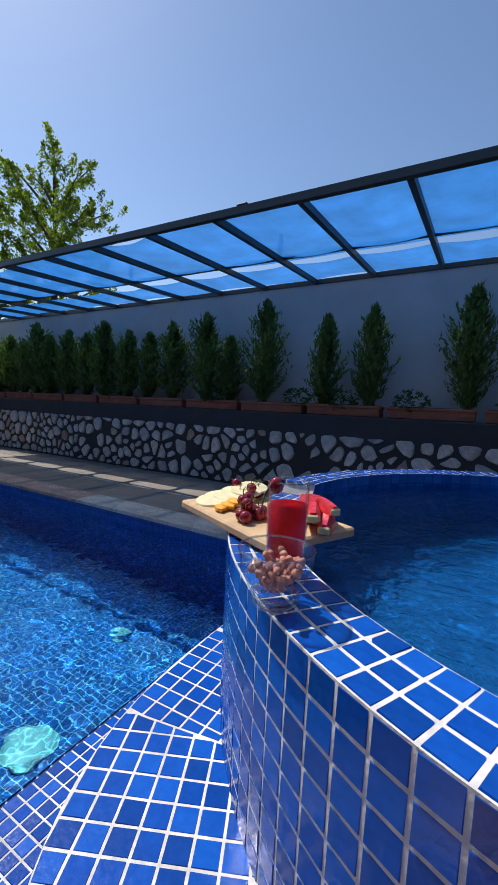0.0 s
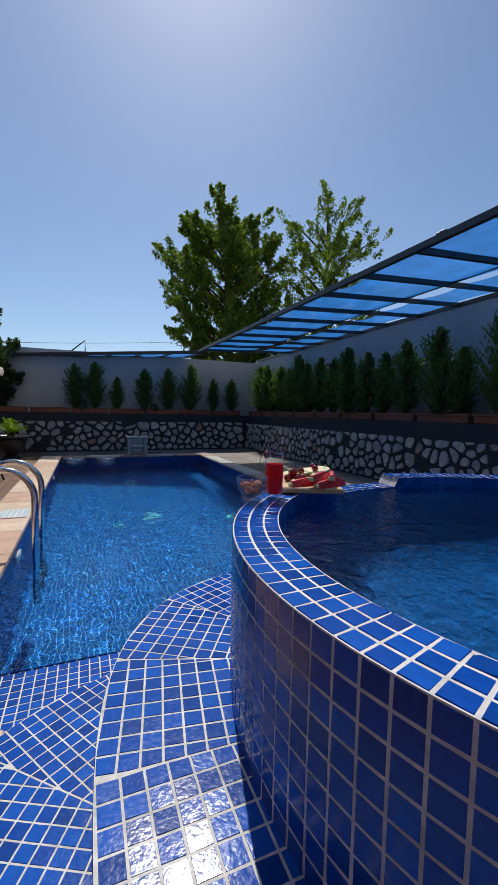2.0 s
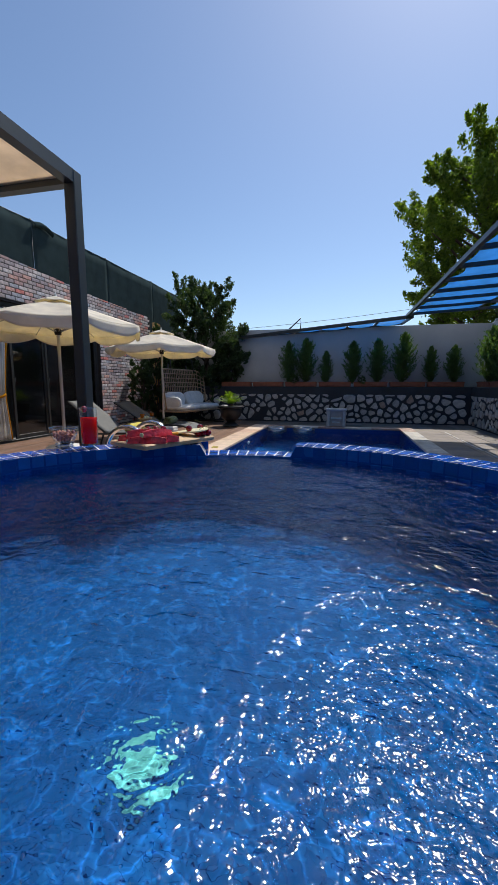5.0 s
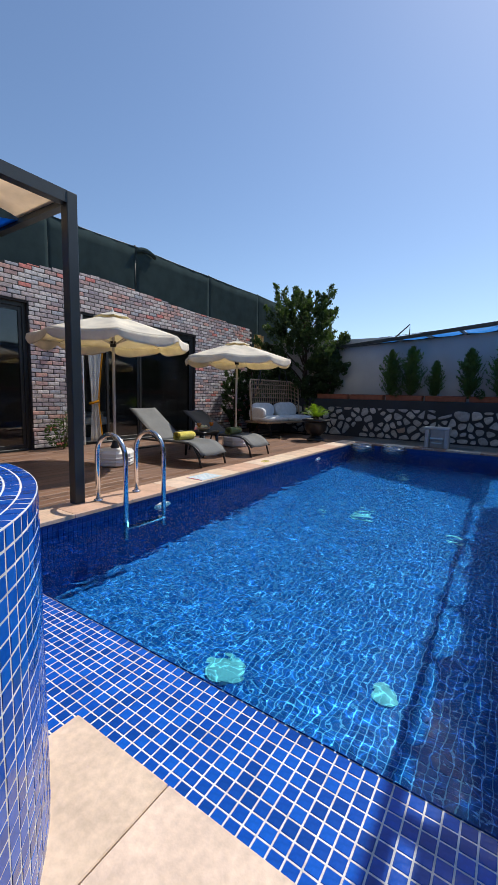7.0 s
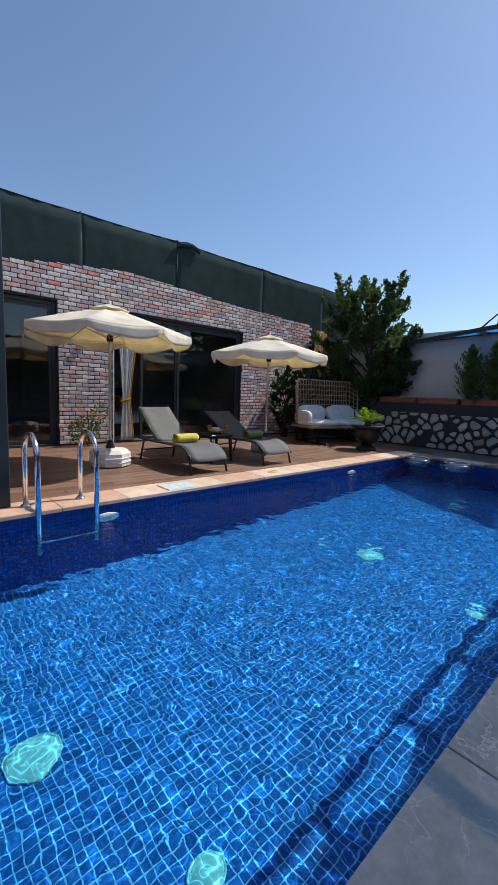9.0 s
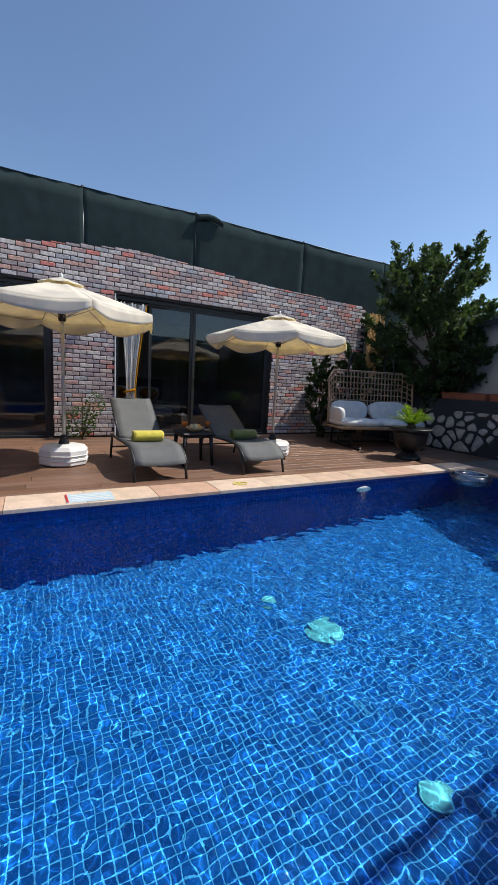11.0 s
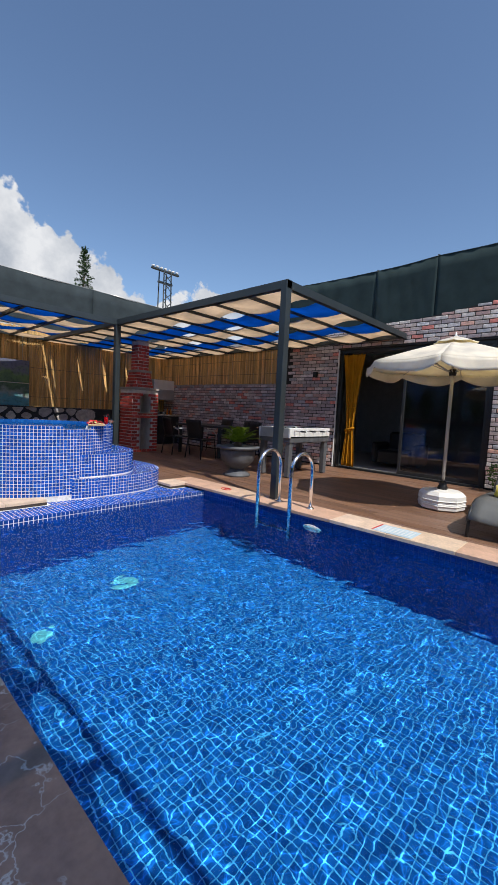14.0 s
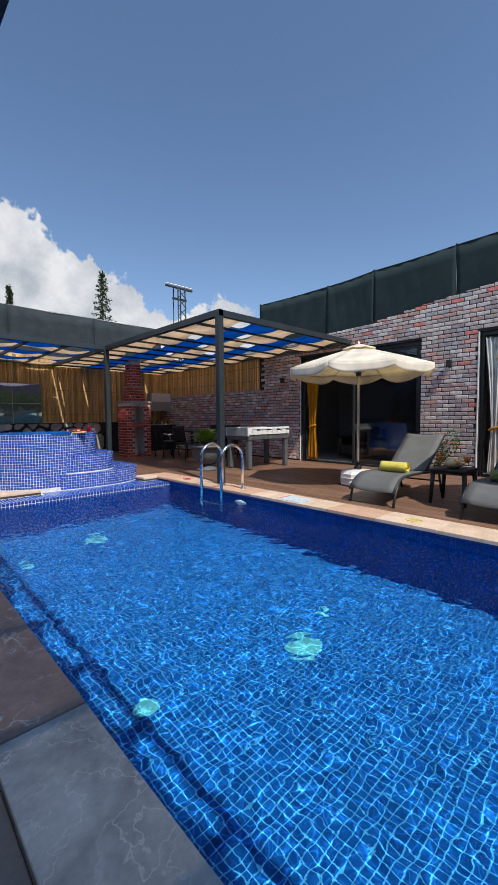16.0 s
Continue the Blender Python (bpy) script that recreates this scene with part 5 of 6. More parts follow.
reeds("fence_south", "golden brown upright reed fence", -4.25, 5.6, .98, 2.97, lambda s_, z, d: (s_, SY + .02 + d, z), .052, 1)
reeds("fence_west", "golden brown reed screen above the brick wall", -4.9, .1, 1.86, 2.72, lambda s_, z, d: (HOUSE_X + .005 + d, s_, z), .045, 2)
reeds("fence_northwest", "pale reed screen beyond the brick corner", 11.66, 12.2, 0.0, 3.0, lambda s_, z, d: (-4.2 + d, s_, z), .05, 3)
net = thing("netting_fence", (0, SY - .3, 2.7), "grey green netting fence above the reed fence", "fence")
for i in range(5):
    part("post", Mesh().tube([(-4.4 + i * 2.5, 0, -2.8), (-4.4 + i * 2.5, 0, 1.72)], .025, 8), M_STEEL, net)
for i in range(4):
    part("net", Mesh().shell(lambda u, v_, i=i: (-4.4 + (i + u) * 2.5, .03 + .02 * math.sin(u * 8 + i), -.2 + 1.9 * v_ - .015 * math.sin(3.14 * u) * v_), 16, 6, .003), M_GREYNET, net)
    part("rail", Mesh().tube([(-4.4 + i * 2.5, .03, 1.7), (-1.9 + i * 2.5, .03, 1.7)], .012, 6), M_POLE, net)

# lawn by the fence
lw = Mesh()
rg = random.Random(13)
solid("lawn_bed", Mesh().box((.5, -4.72, -.01), (5.0, -2.05, .02), .01), M_SOIL, "soil of the small lawn", "ground")
for _ in range(9000):
    x, y, a, h = rg.uniform(.5, 5), rg.uniform(-4.7, -2.06), rg.uniform(0, 6.28), rg.uniform(.03, .06)
    d = Vector((math.cos(a), math.sin(a), 0)) * .005
    c = Vector((x, y, .02))
    lw.put([c - d, c + d, c + Vector((rg.uniform(-.02, .02), rg.uniform(-.02, .02), h))], [(0, 1, 2)])
solid("grass", lw, M_LAWN, "short green lawn by the fence", "grass", "stuff")
solid("kerb", Mesh().box((.45, -2.06, -.012), (5.0, -1.96, .06), .012), M_CONC, "low concrete kerb of the lawn", "kerb")
for i in range(5):
    xa, xb = 3.0 - i * .76, 3.755 - i * .76
    ps = thing("poster", ((xa + xb) / 2, SY + .275, .98), "printed seaside landscape panel fixed to the reed fence", "poster", group="landscape posters")
    w_ = (xb - xa) / 2
    for k, z in enumerate((0.0, .57)):
        part("print", Mesh().box((-w_, -.012, z + .01), (w_, .004, z + .56), .002), landscape("landscape_print_%d_%d" % (i, k), i * 2.3 + k * 5.1), ps)
    part("frame_strip", Mesh().box((-w_, .005, .562), (w_, .012, .576), .002).box((w_ - .012, .005, .01), (w_, .0125, 1.13), .002), M_POLE, ps)
# ---- things on the sun deck ----
def umbrella(at_, turn):
    root = thing("parasol", at_, "cream canvas parasol on a white plastic base", "parasol", turn, "parasols on the deck")
    R, Z, T = 1.1, 1.83, 2.17
    n_ = 8
    bs = part("base", Mesh().lathe([(.24, 0), (.28, .02), (.285, .09), (.275, .10), (.285, .11), (.283, .19), (.24, .235), (.08, .25)], 8, smooth=False), M_WHITE, root, "white octagonal water-filled base")
    for z in (.07, .13):
        part("groove", Mesh().tube([(.288 * math.cos(a), .288 * math.sin(a), z) for a in np.linspace(0, 5.5, 8)], .006, 5, True), M_WHITE, bs)
    part("collar", Mesh().lathe([(.06, .25), (.065, .27), (.05, .30), (.035, .36)], 14), M_BLACK, root)
    part("pole", Mesh().tube([(0, 0, .26), (0, 0, 2.2)], .021, 12), M_POLE, root)
    part("hub", Mesh().lathe([(.04, 1.72), (.045, 1.75), (.04, 1.8)], 12), M_BLACK, root)

    def edge(a, f):
        k = a / (2 * math.pi / n_)
        i, t_ = int(k) % n_, k - int(k)
        p0 = Vector((math.cos(2 * math.pi * i / n_), math.sin(2 * math.pi * i / n_), 0))
        p1 = Vector((math.cos(2 * math.pi * (i + 1) / n_), math.sin(2 * math.pi * (i + 1) / n_), 0))
        q = p0.lerp(p1, t_) * R * f
        z = T + (Z - T) * f ** 1.08 - .05 * math.sin(math.pi * t_) * f * (1 - f * .5)
        return Vector((q.x, q.y, z)), t_
    cp = Mesh()
    cp.shell(lambda u, v_: edge(u * 2 * math.pi * .99999, .07 + .93 * v_)[0], 64, 10, .003)
    canopy_ = part("canopy", cp, M_CANVAS, root, "cream canvas cover")

    def vl(u, v_):
        p_, t_ = edge(u * 2 * math.pi * .99999, 1.0)
        drop = .135 * (1 - .5 * abs(2 * t_ - 1) ** 3) + .012 * math.sin(u * 60)
        return p_ * (1 + .012 * v_ + .006 * v_ * math.sin(u * 41)) * 1.0 - Vector((0, 0, drop * v_ + p_.z * (.012 * v_ + .006 * v_ * math.sin(u * 41))))
    part("valance", Mesh().shell(vl, 96, 4, .003), M_CANVAS, canopy_, "scalloped hanging edge")
    part("vent", Mesh().shell(lambda u, v_: edge(u * 2 * math.pi * .99999, .02 + .22 * v_)[0] + Vector((0, 0, .045 - .01 * v_)), 48, 4, .003), M_CANVAS, canopy_, "small vent cap")
    part("finial", Mesh().lathe([(.018, 2.19), (.022, 2.21), (.012, 2.24), (.004, 2.27)], 10), M_WHITE, root)
    for i in range(n_):
        a = 2 * math.pi * i / n_
        e, _ = edge(a + 1e-6, 1.0)
        rb_ = part("rib", Mesh().tube([(0, 0, T - .03), (e.x * .98, e.y * .98, e.z - .015)], .007, 6), M_POLE, root)
        h_, _ = edge(a + 1e-6, .5)
        part("strut", Mesh().tube([(.03 * math.cos(a), .03 * math.sin(a), 1.76), (h_.x, h_.y, h_.z - .015)], .006, 6), M_POLE, rb_)
    return root


u1 = umbrella((-1.98, 4.57, 0), 10)
copy_thing(u1, pose(-1.95, 7.6, 0, 0, 0, 24) @ Matrix.Diagonal((1, 1, .985, 1)))


def lounger(at_, lift, label):
    """A sling sun lounger, head to the house, foot to the pool."""
    root = thing("sun_lounger", at_, label, "sun lounger", 0, "sun loungers on the deck")
    W = .29

    def side(t_):
        # seat outline from the foot back to the hinge
        x = .02 - t_ * .95
        return x, .33 - .16 * max(0, 1 - t_ * 3.2) ** 2 + .015 * math.sin(t_ * 3)
    hx, hz = side(1.0)
    ca, sa = math.cos(lift), math.sin(lift)
    for s_ in (-1, 1):
        part("side_rail", Mesh().tube([(side(t_)[0], s_ * W, side(t_)[1]) for t_ in np.linspace(0, 1, 12)] + [(hx - .45, s_ * W, hz)], .016, 8), M_FRAMEDK, root)
        part("back_rail", Mesh().tube([(hx, s_ * (W - .02), hz + .01), (hx - .78 * ca, s_ * (W - .02), hz + .78 * sa)], .015, 8), M_FRAMEDK, root)
        part("front_leg", Mesh().tube([(-.14, s_ * W, .30), (-.04, s_ * W, .16), (.01, s_ * W, 0)], .016, 8), M_FRAMEDK, root)
        part("rear_leg", Mesh().tube([(hx - .38, s_ * W, hz), (hx - .45, s_ * W, .15), (hx - .50, s_ * W, 0)], .016, 8), M_FRAMEDK, root)
    part("seat", Mesh().shell(lambda u, v_: (side(u)[0], (v_ - .5) * 2 * W * .97, side(u)[1] + .012 - .02 * math.sin(math.pi * v_)), 20, 6, .006), M_SLING, root, "taut grey sling seat")
    part("backrest", Mesh().shell(lambda u, v_: (hx - u * .78 * ca - .02 * math.sin(math.pi * v_) * sa * -1, (v_ - .5) * 2 * (W - .02), hz + .015 + u * .78 * sa - .02 * math.sin(math.pi * v_) * ca), 14, 6, .006), M_SLING, root, "grey sling backrest raised")
    part("cross_bar", Mesh().tube([(hx - .78 * ca, -W + .02, hz + .78 * sa), (hx - .78 * ca, W - .02, hz + .78 * sa)], .014, 8), M_FRAMEDK, root)
    part("cross_bar", Mesh().tube([(hx - .45, -W, .16), (hx - .45, W, .16)], .012, 8), M_FRAMEDK, root)
    part("prop", Mesh().tube([(hx - .4, 0, hz - .02), (hx - .5 * ca, 0, hz + .5 * sa - .02)], .01, 6), M_FRAMEDK, root)
    return root


lounger((-.82, 5.46, 0), radians(37), "grey sling sun lounger with its back raised")
lounger((-.82, 6.78, 0), radians(31), "grey sling sun lounger with its back half raised")


def towel(at_, mat, label, turn=0):
    root = thing("rolled_towel", at_, label, "towel", turn)

    def fn(u, v_):
        a = v_ * 2 * math.pi * 2.4
        r = .028 + .008 * a / 2.4
        return (r * math.cos(a) * 1.15, (u - .5) * .36 + .006 * math.sin(a * 3), .062 + r * math.sin(a) * .95)
    part("roll", Mesh().shell(fn, 10, 60, .004), mat, root)
    return root


towel((-1.42, 5.46, .345), M_YELLOW, "bright yellow towel rolled up on the lounger")
towel((-1.42, 6.78, .345), M_OLIVE, "olive green towel rolled up on the lounger", 4)

tb = thing("side_table", (-1.62, 6.13, 0), "low square black plastic side table", "table")
part("tabletop", Mesh().box((-.22, -.22, .40), (.22, .22, .435), .012).box((-.2, -.2, .37), (.2, .2, .40), .006), M_BLACK, tb)
for sx in (-1, 1):
    for sy in (-1, 1):
        part("leg", Mesh().tube([(sx * .18, sy * .18, .38), (sx * .2, sy * .2, 0)], [.03, .02], 8), M_BLACK, tb)


def stem_glass(at_):
    g_ = thing("drink_glass", at_, "stemmed glass of orange drink on the side table", "glass", group="drinks on the side table")
    part("bowl", Mesh().lathe([(.032, 0), (.033, .004), (.005, .01), (.005, .07), (.03, .09), (.042, .13), (.038, .17)], 16), M_TABLEGLASS, g_)
    part("drink", Mesh().lathe([(.012, .078), (.028, .092), (.039, .13), (.038, .145)], 16), M_TEA, g_)


stem_glass((-1.56, 5.98, .435))
stem_glass((-1.55, 6.30, .435))
bw = thing("fruit_bowl", (-1.6, 6.14, .435), "shallow yellow bowl of fruit on the side table", "bowl")
part("bowl", Mesh().lathe([(.04, 0), (.06, .005), (.11, .04), (.125, .065), (.118, .065), (.1, .04)], 20), M_WOOD, bw)
for i in range(5):
    part("fruit", Mesh().blob((.05 * math.cos(i * 1.26), .05 * math.sin(i * 1.26), .07), .033, 8), M_ORANGE if i % 2 else M_APPLE, bw)


# double wicker swing seat
sw = thing("swing_seat", (-2.4, 10.3, 0), "wide brown wicker swing seat with white cushions", "swing seat", -12)
L = .98
fr = Mesh().tube([(.42, -L, .40), (.40, L, .40)], .018, 8)
part("front_bar", fr, M_WICKER, sw)


def back(u, v_):
    y = (u - .5) * 2 * L
    e = abs(u - .5) * 2
    x = -.38 + .10 * (1 - v_) + .28 * max(0, e - .8) * 5 * .6
    return Vector((x + .0, y, .42 + v_ * (1.06 - .18 * max(0, e - .85) * 6)))


for i in range(25):
    part("weave", Mesh().tube([back(i / 24, k / 8) for k in range(9)], .013, 5), M_WICKER, sw)
for k in range(10):
    part("weave", Mesh().tube([back(i / 20, k / 9) + Vector((.012, 0, 0)) for i in range(21)], .012, 5), M_WICKER, sw)
part("back_rim", Mesh().tube([back(0, t_) for t_ in np.linspace(0, 1, 8)] + [back(t_, 1.0) for t_ in np.linspace(.04, .96, 18)] + [back(1, t_) for t_ in np.linspace(1, 0, 8)], .02, 8), M_WICKER, sw)
part("seat_base", Mesh().box((-.36, -L, .36), (.43, L, .41), .02), M_WICKER, sw)


def pad(name, c, r, tilt, parent, label):
    me = Mesh()
    mt = Matrix.Rotation(tilt, 3, "Y")

    def fn(u, v_):
        a, b_ = (u - .5) * math.pi * .98, v_ * 2 * math.pi
        ca, sa, cb_, sb = math.cos(a), math.sin(a), math.cos(b_), math.sin(b_)
        f = lambda q, k: math.copysign(abs(q) ** k, q)
        p_ = Vector((r[0] * f(ca, .5) * f(cb_, .45), r[1] * f(ca, .5) * f(sb, .45), r[2] * f(sa, .8)))
        p_ *= 1 + .05 * noise.noise(p_ * 6 + Vector(c) * 3)
        return Vector(c) + mt @ p_
    me.shell(fn, 12, 28)
    part(name, me, M_CUSH, parent, label)


pad("seat_cushion", (.04, -.47, .47), (.36, .49, .085), 0, sw, "plump white seat cushion")
pad("seat_cushion", (.04, .50, .47), (.36, .49, .085), 0, sw, "plump white seat cushion")
pad("back_cushion", (-.20, -.5, .68), (.09, .42, .2), -.25, sw, "creased white back cushion")
pad("back_cushion", (-.20, .42, .69), (.09, .45, .2), -.2, sw, "creased white back cushion")
pad("end_cushion", (0, -.88, .60), (.28, .07, .16), 0, sw, "white end cushion")
for s_ in (-1, 1):
    part("hanger", Mesh().tube([(-.25, s_ * .55, 1.40), (-.3, s_ * .5, 1.75), (-.36, s_ * .42, 1.86), (-.44, s_ * .40, 1.6)], .011, 6), M_STEEL, sw)
    part("foot_rail", Mesh().tube([(-.5, s_ * .7, .02), (.62, s_ * .7, .02), (.66, s_ * .7, .05)], .02, 8), M_BLACK, sw)
    part("upright", Mesh().tube([(-.46, s_ * .7, .02), (-.48, s_ * .6, 1.0), (-.44, s_ * .40, 1.62)], .02, 8), M_BLACK, sw)
    part("support", Mesh().tube([(-.2, s_ * .7, .02), (-.1, s_ * .7, .37)], .018, 8), M_BLACK, sw)
    part("support", Mesh().tube([(.35, s_ * .7, .02), (.25, s_ * .7, .37)], .018, 8), M_BLACK, sw)
part("cross_rail", Mesh().tube([(-.45, -.7, .02), (-.45, .7, .02)], .018, 8), M_BLACK, sw)


# ---- urns with palms ----
def urn(at_, k, mat, label, leaves, seed):
    root = thing("urn", at_, label, "planter")
    part("pedestal", Mesh().lathe([(.21 * k, 0), (.21 * k, .03), (.17 * k, .06), (.11 * k, .11), (.10 * k, .14)], 24), mat, root)
    part("vessel", Mesh().lathe([(.10 * k, .13), (.17 * k, .17), (.25 * k, .27), (.27 * k, .42), (.27 * k, .47)], 32, flute=.035), mat, root)
    part("rim", Mesh().lathe([(.27 * k, .465), (.34 * k, .485), (.345 * k, .52), (.30 * k, .53), (.29 * k, .515)], 32), mat, root)
    pl_ = thing("palm", (at_[0], at_[1], at_[2] + .51), "small bright green cycad palm in the urn", "plant")
    rnd = random.Random(seed)
    part("stump", Mesh().lathe([(.07, -.01), (.075, .04), (.04, .09)], 10), M_BARK, pl_)
    for i in range(leaves):
        a = i * 2.4
        el = rnd.uniform(.5, 1.35)
        ln = rnd.uniform(.34, .5)
        me = Mesh()
        o = Vector((math.cos(a), math.sin(a), 0))
        sp = [o * (ln * t_ * math.cos(el)) + Vector((0, 0, .06 + ln * t_ * math.sin(el) - .14 * ln * t_ * t_ * 2)) for t_ in np.linspace(0, 1, 12)]
        me.tube(sp, [.007 * (1 - .06 * j) for j in range(12)], 4)
        sd = Vector((-o.y, o.x, 0))
        for j in range(1, 12):
            w_ = .11 * math.sin(math.pi * (.12 + .84 * j / 12)) + .02
            d = (sp[j] - sp[j - 1]).normalized()
            for s_ in (-1, 1):
                tip = sp[j] + sd * s_ * w_ + d * w_ * .5 - Vector((0, 0, .02))
                me.put([sp[j] - d * .009, tip, sp[j] + d * .009], [(0, 1, 2)])
        part("frond", me, M_PALM, pl_)


urn((-1.11, 9.8, 0), 1.0, M_BLACK, "black fluted garden urn on the deck", 26, 71)
urn((-1.45, 1.32, 0), 1.12, M_URN, "grey fluted garden urn on the deck", 30, 72)

# climbing shrub between the doors
cl = thing("shrub", (-4.02, 5.0, 0), "small flowering shrub climbing the brick wall", "plant")
rl = random.Random(17)
for i in range(7):
    a = rl.uniform(-1, 1)
    me = Mesh().tube([(0, 0, 0), (.02, .12 * a, .3), (-.03, .3 * a, .55 + .35 * rl.random())], [.01, .007, .003], 5)
    part("branch", me, M_BARK, cl)
me = Mesh()
leaf_cloud(me, (.02, -.06, .3), (.16, .30, .28), 420, .034, rl)
leaf_cloud(me, (-.02, .22, .62), (.10, .16, .22), 170, .03, rl)
part("leaves", me, M_BUSH, cl)

for y in (1.0, 5.11):
    wl = thing("wall_lamp", (HOUSE_X + .018, y, 1.98), "small black wall lamp on the brick wall", "lamp", group="wall lamps")
    part("back_plate", Mesh().box((0, -.03, .0), (.012, .03, .14), .003), M_BLACK, wl)
    part("shade", Mesh().box((.012, -.04, .01), (.09, .04, .13), .006), M_BLACK, wl)

# ---- pool ladder ----
ld = thing("pool_ladder", (x0 - .03, 3.37, .022), "polished stainless steel pool ladder with two handrails", "ladder")
for s_ in (-1, 1):
    y = s_ * .235
    arc = [(.035 + .205 * math.cos(a), y, .46 + .205 * math.sin(a)) for a in np.linspace(math.pi, 0, 14)]
    rail = part("rail", Mesh().tube([(-.17, y, 0)] + arc + [(.24, y, -.36)], .023, 10), M_CHROME, ld)
    part("flange", Mesh().lathe([(.045, 0), (.045, .012), (.026, .024)], 16, (-.17, y, 0)), M_CHROME, rail)
for z in (-.24,):
    part("tread", Mesh().box((.20, -.235, z), (.28, .235, z + .022), .006), M_CHROME, ld)

# ---- water spout, floats and signs ----
sp = thing("water_spout", (1.56, 10.12, .022), "grey metal waterfall spout at the pool's edge", "fountain")
part("column", Mesh().box((-.24, .02, 0), (-.15, .26, .40), .01).box((.15, .02, 0), (.24, .26, .40), .01).box((-.15, .12, 0), (.15, .26, .40), .006), M_GREYMETAL, sp)
part("top_plate", Mesh().box((-.26, -.04, .40), (.26, .28, .455), .012), M_GREYMETAL, sp, "pale metal top plate")
part("mouth", Mesh().box((-.13, -.02, .20), (.13, .12, .23), .006), M_PALEBLUE, sp, "pale blue lip inside")
part("mouth", Mesh().box((-.10, .0, .10), (.10, .12, .125), .006), M_PALEBLUE, sp)
for x, y in ((.12, 9.62), (.80, 9.66)):
    fl = thing("float_ring", (x, y, WATER_Z), "clear inflatable ring floating on the pool", "pool float", group="inflatable rings")
    part("tube", Mesh().tube([(.20 * math.cos(a), .20 * math.sin(a), .045) for a in np.linspace(0, 6.02, 24)], .08, 10, True), M_INFL, fl)
    part("rib", Mesh().tube([(.20 * math.cos(a), .20 * math.sin(a), .128) for a in np.linspace(0, 6.02, 24)], .008, 6, True), M_WHITE, fl)
sg = thing("safety_sign", (x0 - .14, 4.66, .0225), "worn pale sign panel with red edge on the coping", "sign")
part("panel", Mesh().box((-.14, -.2, 0), (.13, .2, .004), .001), M_PALEBLUE, sg)
for k in range(4):
    part("text_bar", Mesh().box((-.09 + k * .05, -.15, .004), (-.075 + k * .05, .17, .0055)), M_WHITE, sg)
part("text_bar", Mesh().box((-.13, -.198, .004), (.12, -.18, .0055)), M_RED, sg, "red edge bar")
for y, mt in ((2.2, M_RED), (6.2, M_YELLOW)):
    mk = thing("depth_mark", (x0 - .17, y, .0235), "small round printed mark on the coping", "sign")
    part("ring", Mesh().tube([(.055 * math.cos(a), .085 * math.sin(a), .002) for a in np.linspace(0, 6.02, 20)], .006, 4, True), mt, mk)
    part("bar", Mesh().box((-.045, -.01, 0), (.045, .01, .003)).box((-.02, -.06, 0), (-.008, .06, .003)), mt, mk)

# ---- dining corner ----
ft = thing("football_table", (-2.6, 1.70, 0), "grey and white table football game", "game table")
part("cabinet", Mesh().box((-.62, -.36, .62), (.62, .36, .74), .01), M_URN, ft)
part("side_board", Mesh().box((-.64, .33, .70), (.64, .36, .88), .008), M_WHITE, ft)
part("side_board", Mesh().box((-.64, -.36, .70), (.64, -.33, .88), .008), M_WHITE, ft)
part("end_board", Mesh().box((-.64, -.33, .70), (-.61, .33, .88), .008), M_GREYMETAL, ft)
part("end_board", Mesh().box((.61, -.33, .70), (.64, .33, .88), .008), M_GREYMETAL, ft)
part("pitch", Mesh().box((-.61, -.33, .742), (.61, .33, .75)), M_LIMEFRUIT, ft, "green playing field")
for i in range(8):
    x = -.52 + i * .149
    rd = part("rod", Mesh().tube([(x, -.52, .835), (x, .52, .835)], .008, 6), M_CHROME, ft)
    s_ = 1 if i % 2 else -1
    part("grip", Mesh().lathe([(.016, 0), (.018, .03), (.014, .1)], 10, m=Matrix.Translation((x, s_ * .50, .835)) @ Matrix.Rotation(radians(-90 * s_), 4, "X")), M_BLACK, rd)
    for k in range(3):
        part("player", Mesh().box((x - .012, -.2 + k * .2, .765), (x + .012, -.17 + k * .2, .87), .006), M_WHITE if i % 2 else M_BLACK, rd)
for sx in (-1, 1):
    for sy in (-1, 1):
        part("leg", Mesh().box((sx * .56 - .05, sy * .29 - .05, .012), (sx * .56 + .05, sy * .29 + .05, .63), .01), M_URN, ft)
        part("foot", Mesh().lathe([(.03, 0), (.032, .012), (.02, .015)], 10, (sx * .56, sy * .29, 0)), M_BLACK, ft)

dt = thing("dining_table", (-3.15, -1.35, 0), "dark dining table under the pergola", "table")
part("tabletop", Mesh().box((-.45, -.85, .70), (.45, .85, .75), .012), M_FRAMEDK, dt)
for sx in (-1, 1):
    for sy in (-1, 1):
        part("leg", Mesh().box((sx * .36 - .035, sy * .74 - .035, 0), (sx * .36 + .035, sy * .74 + .035, .70), .006), M_FRAMEDK, dt)


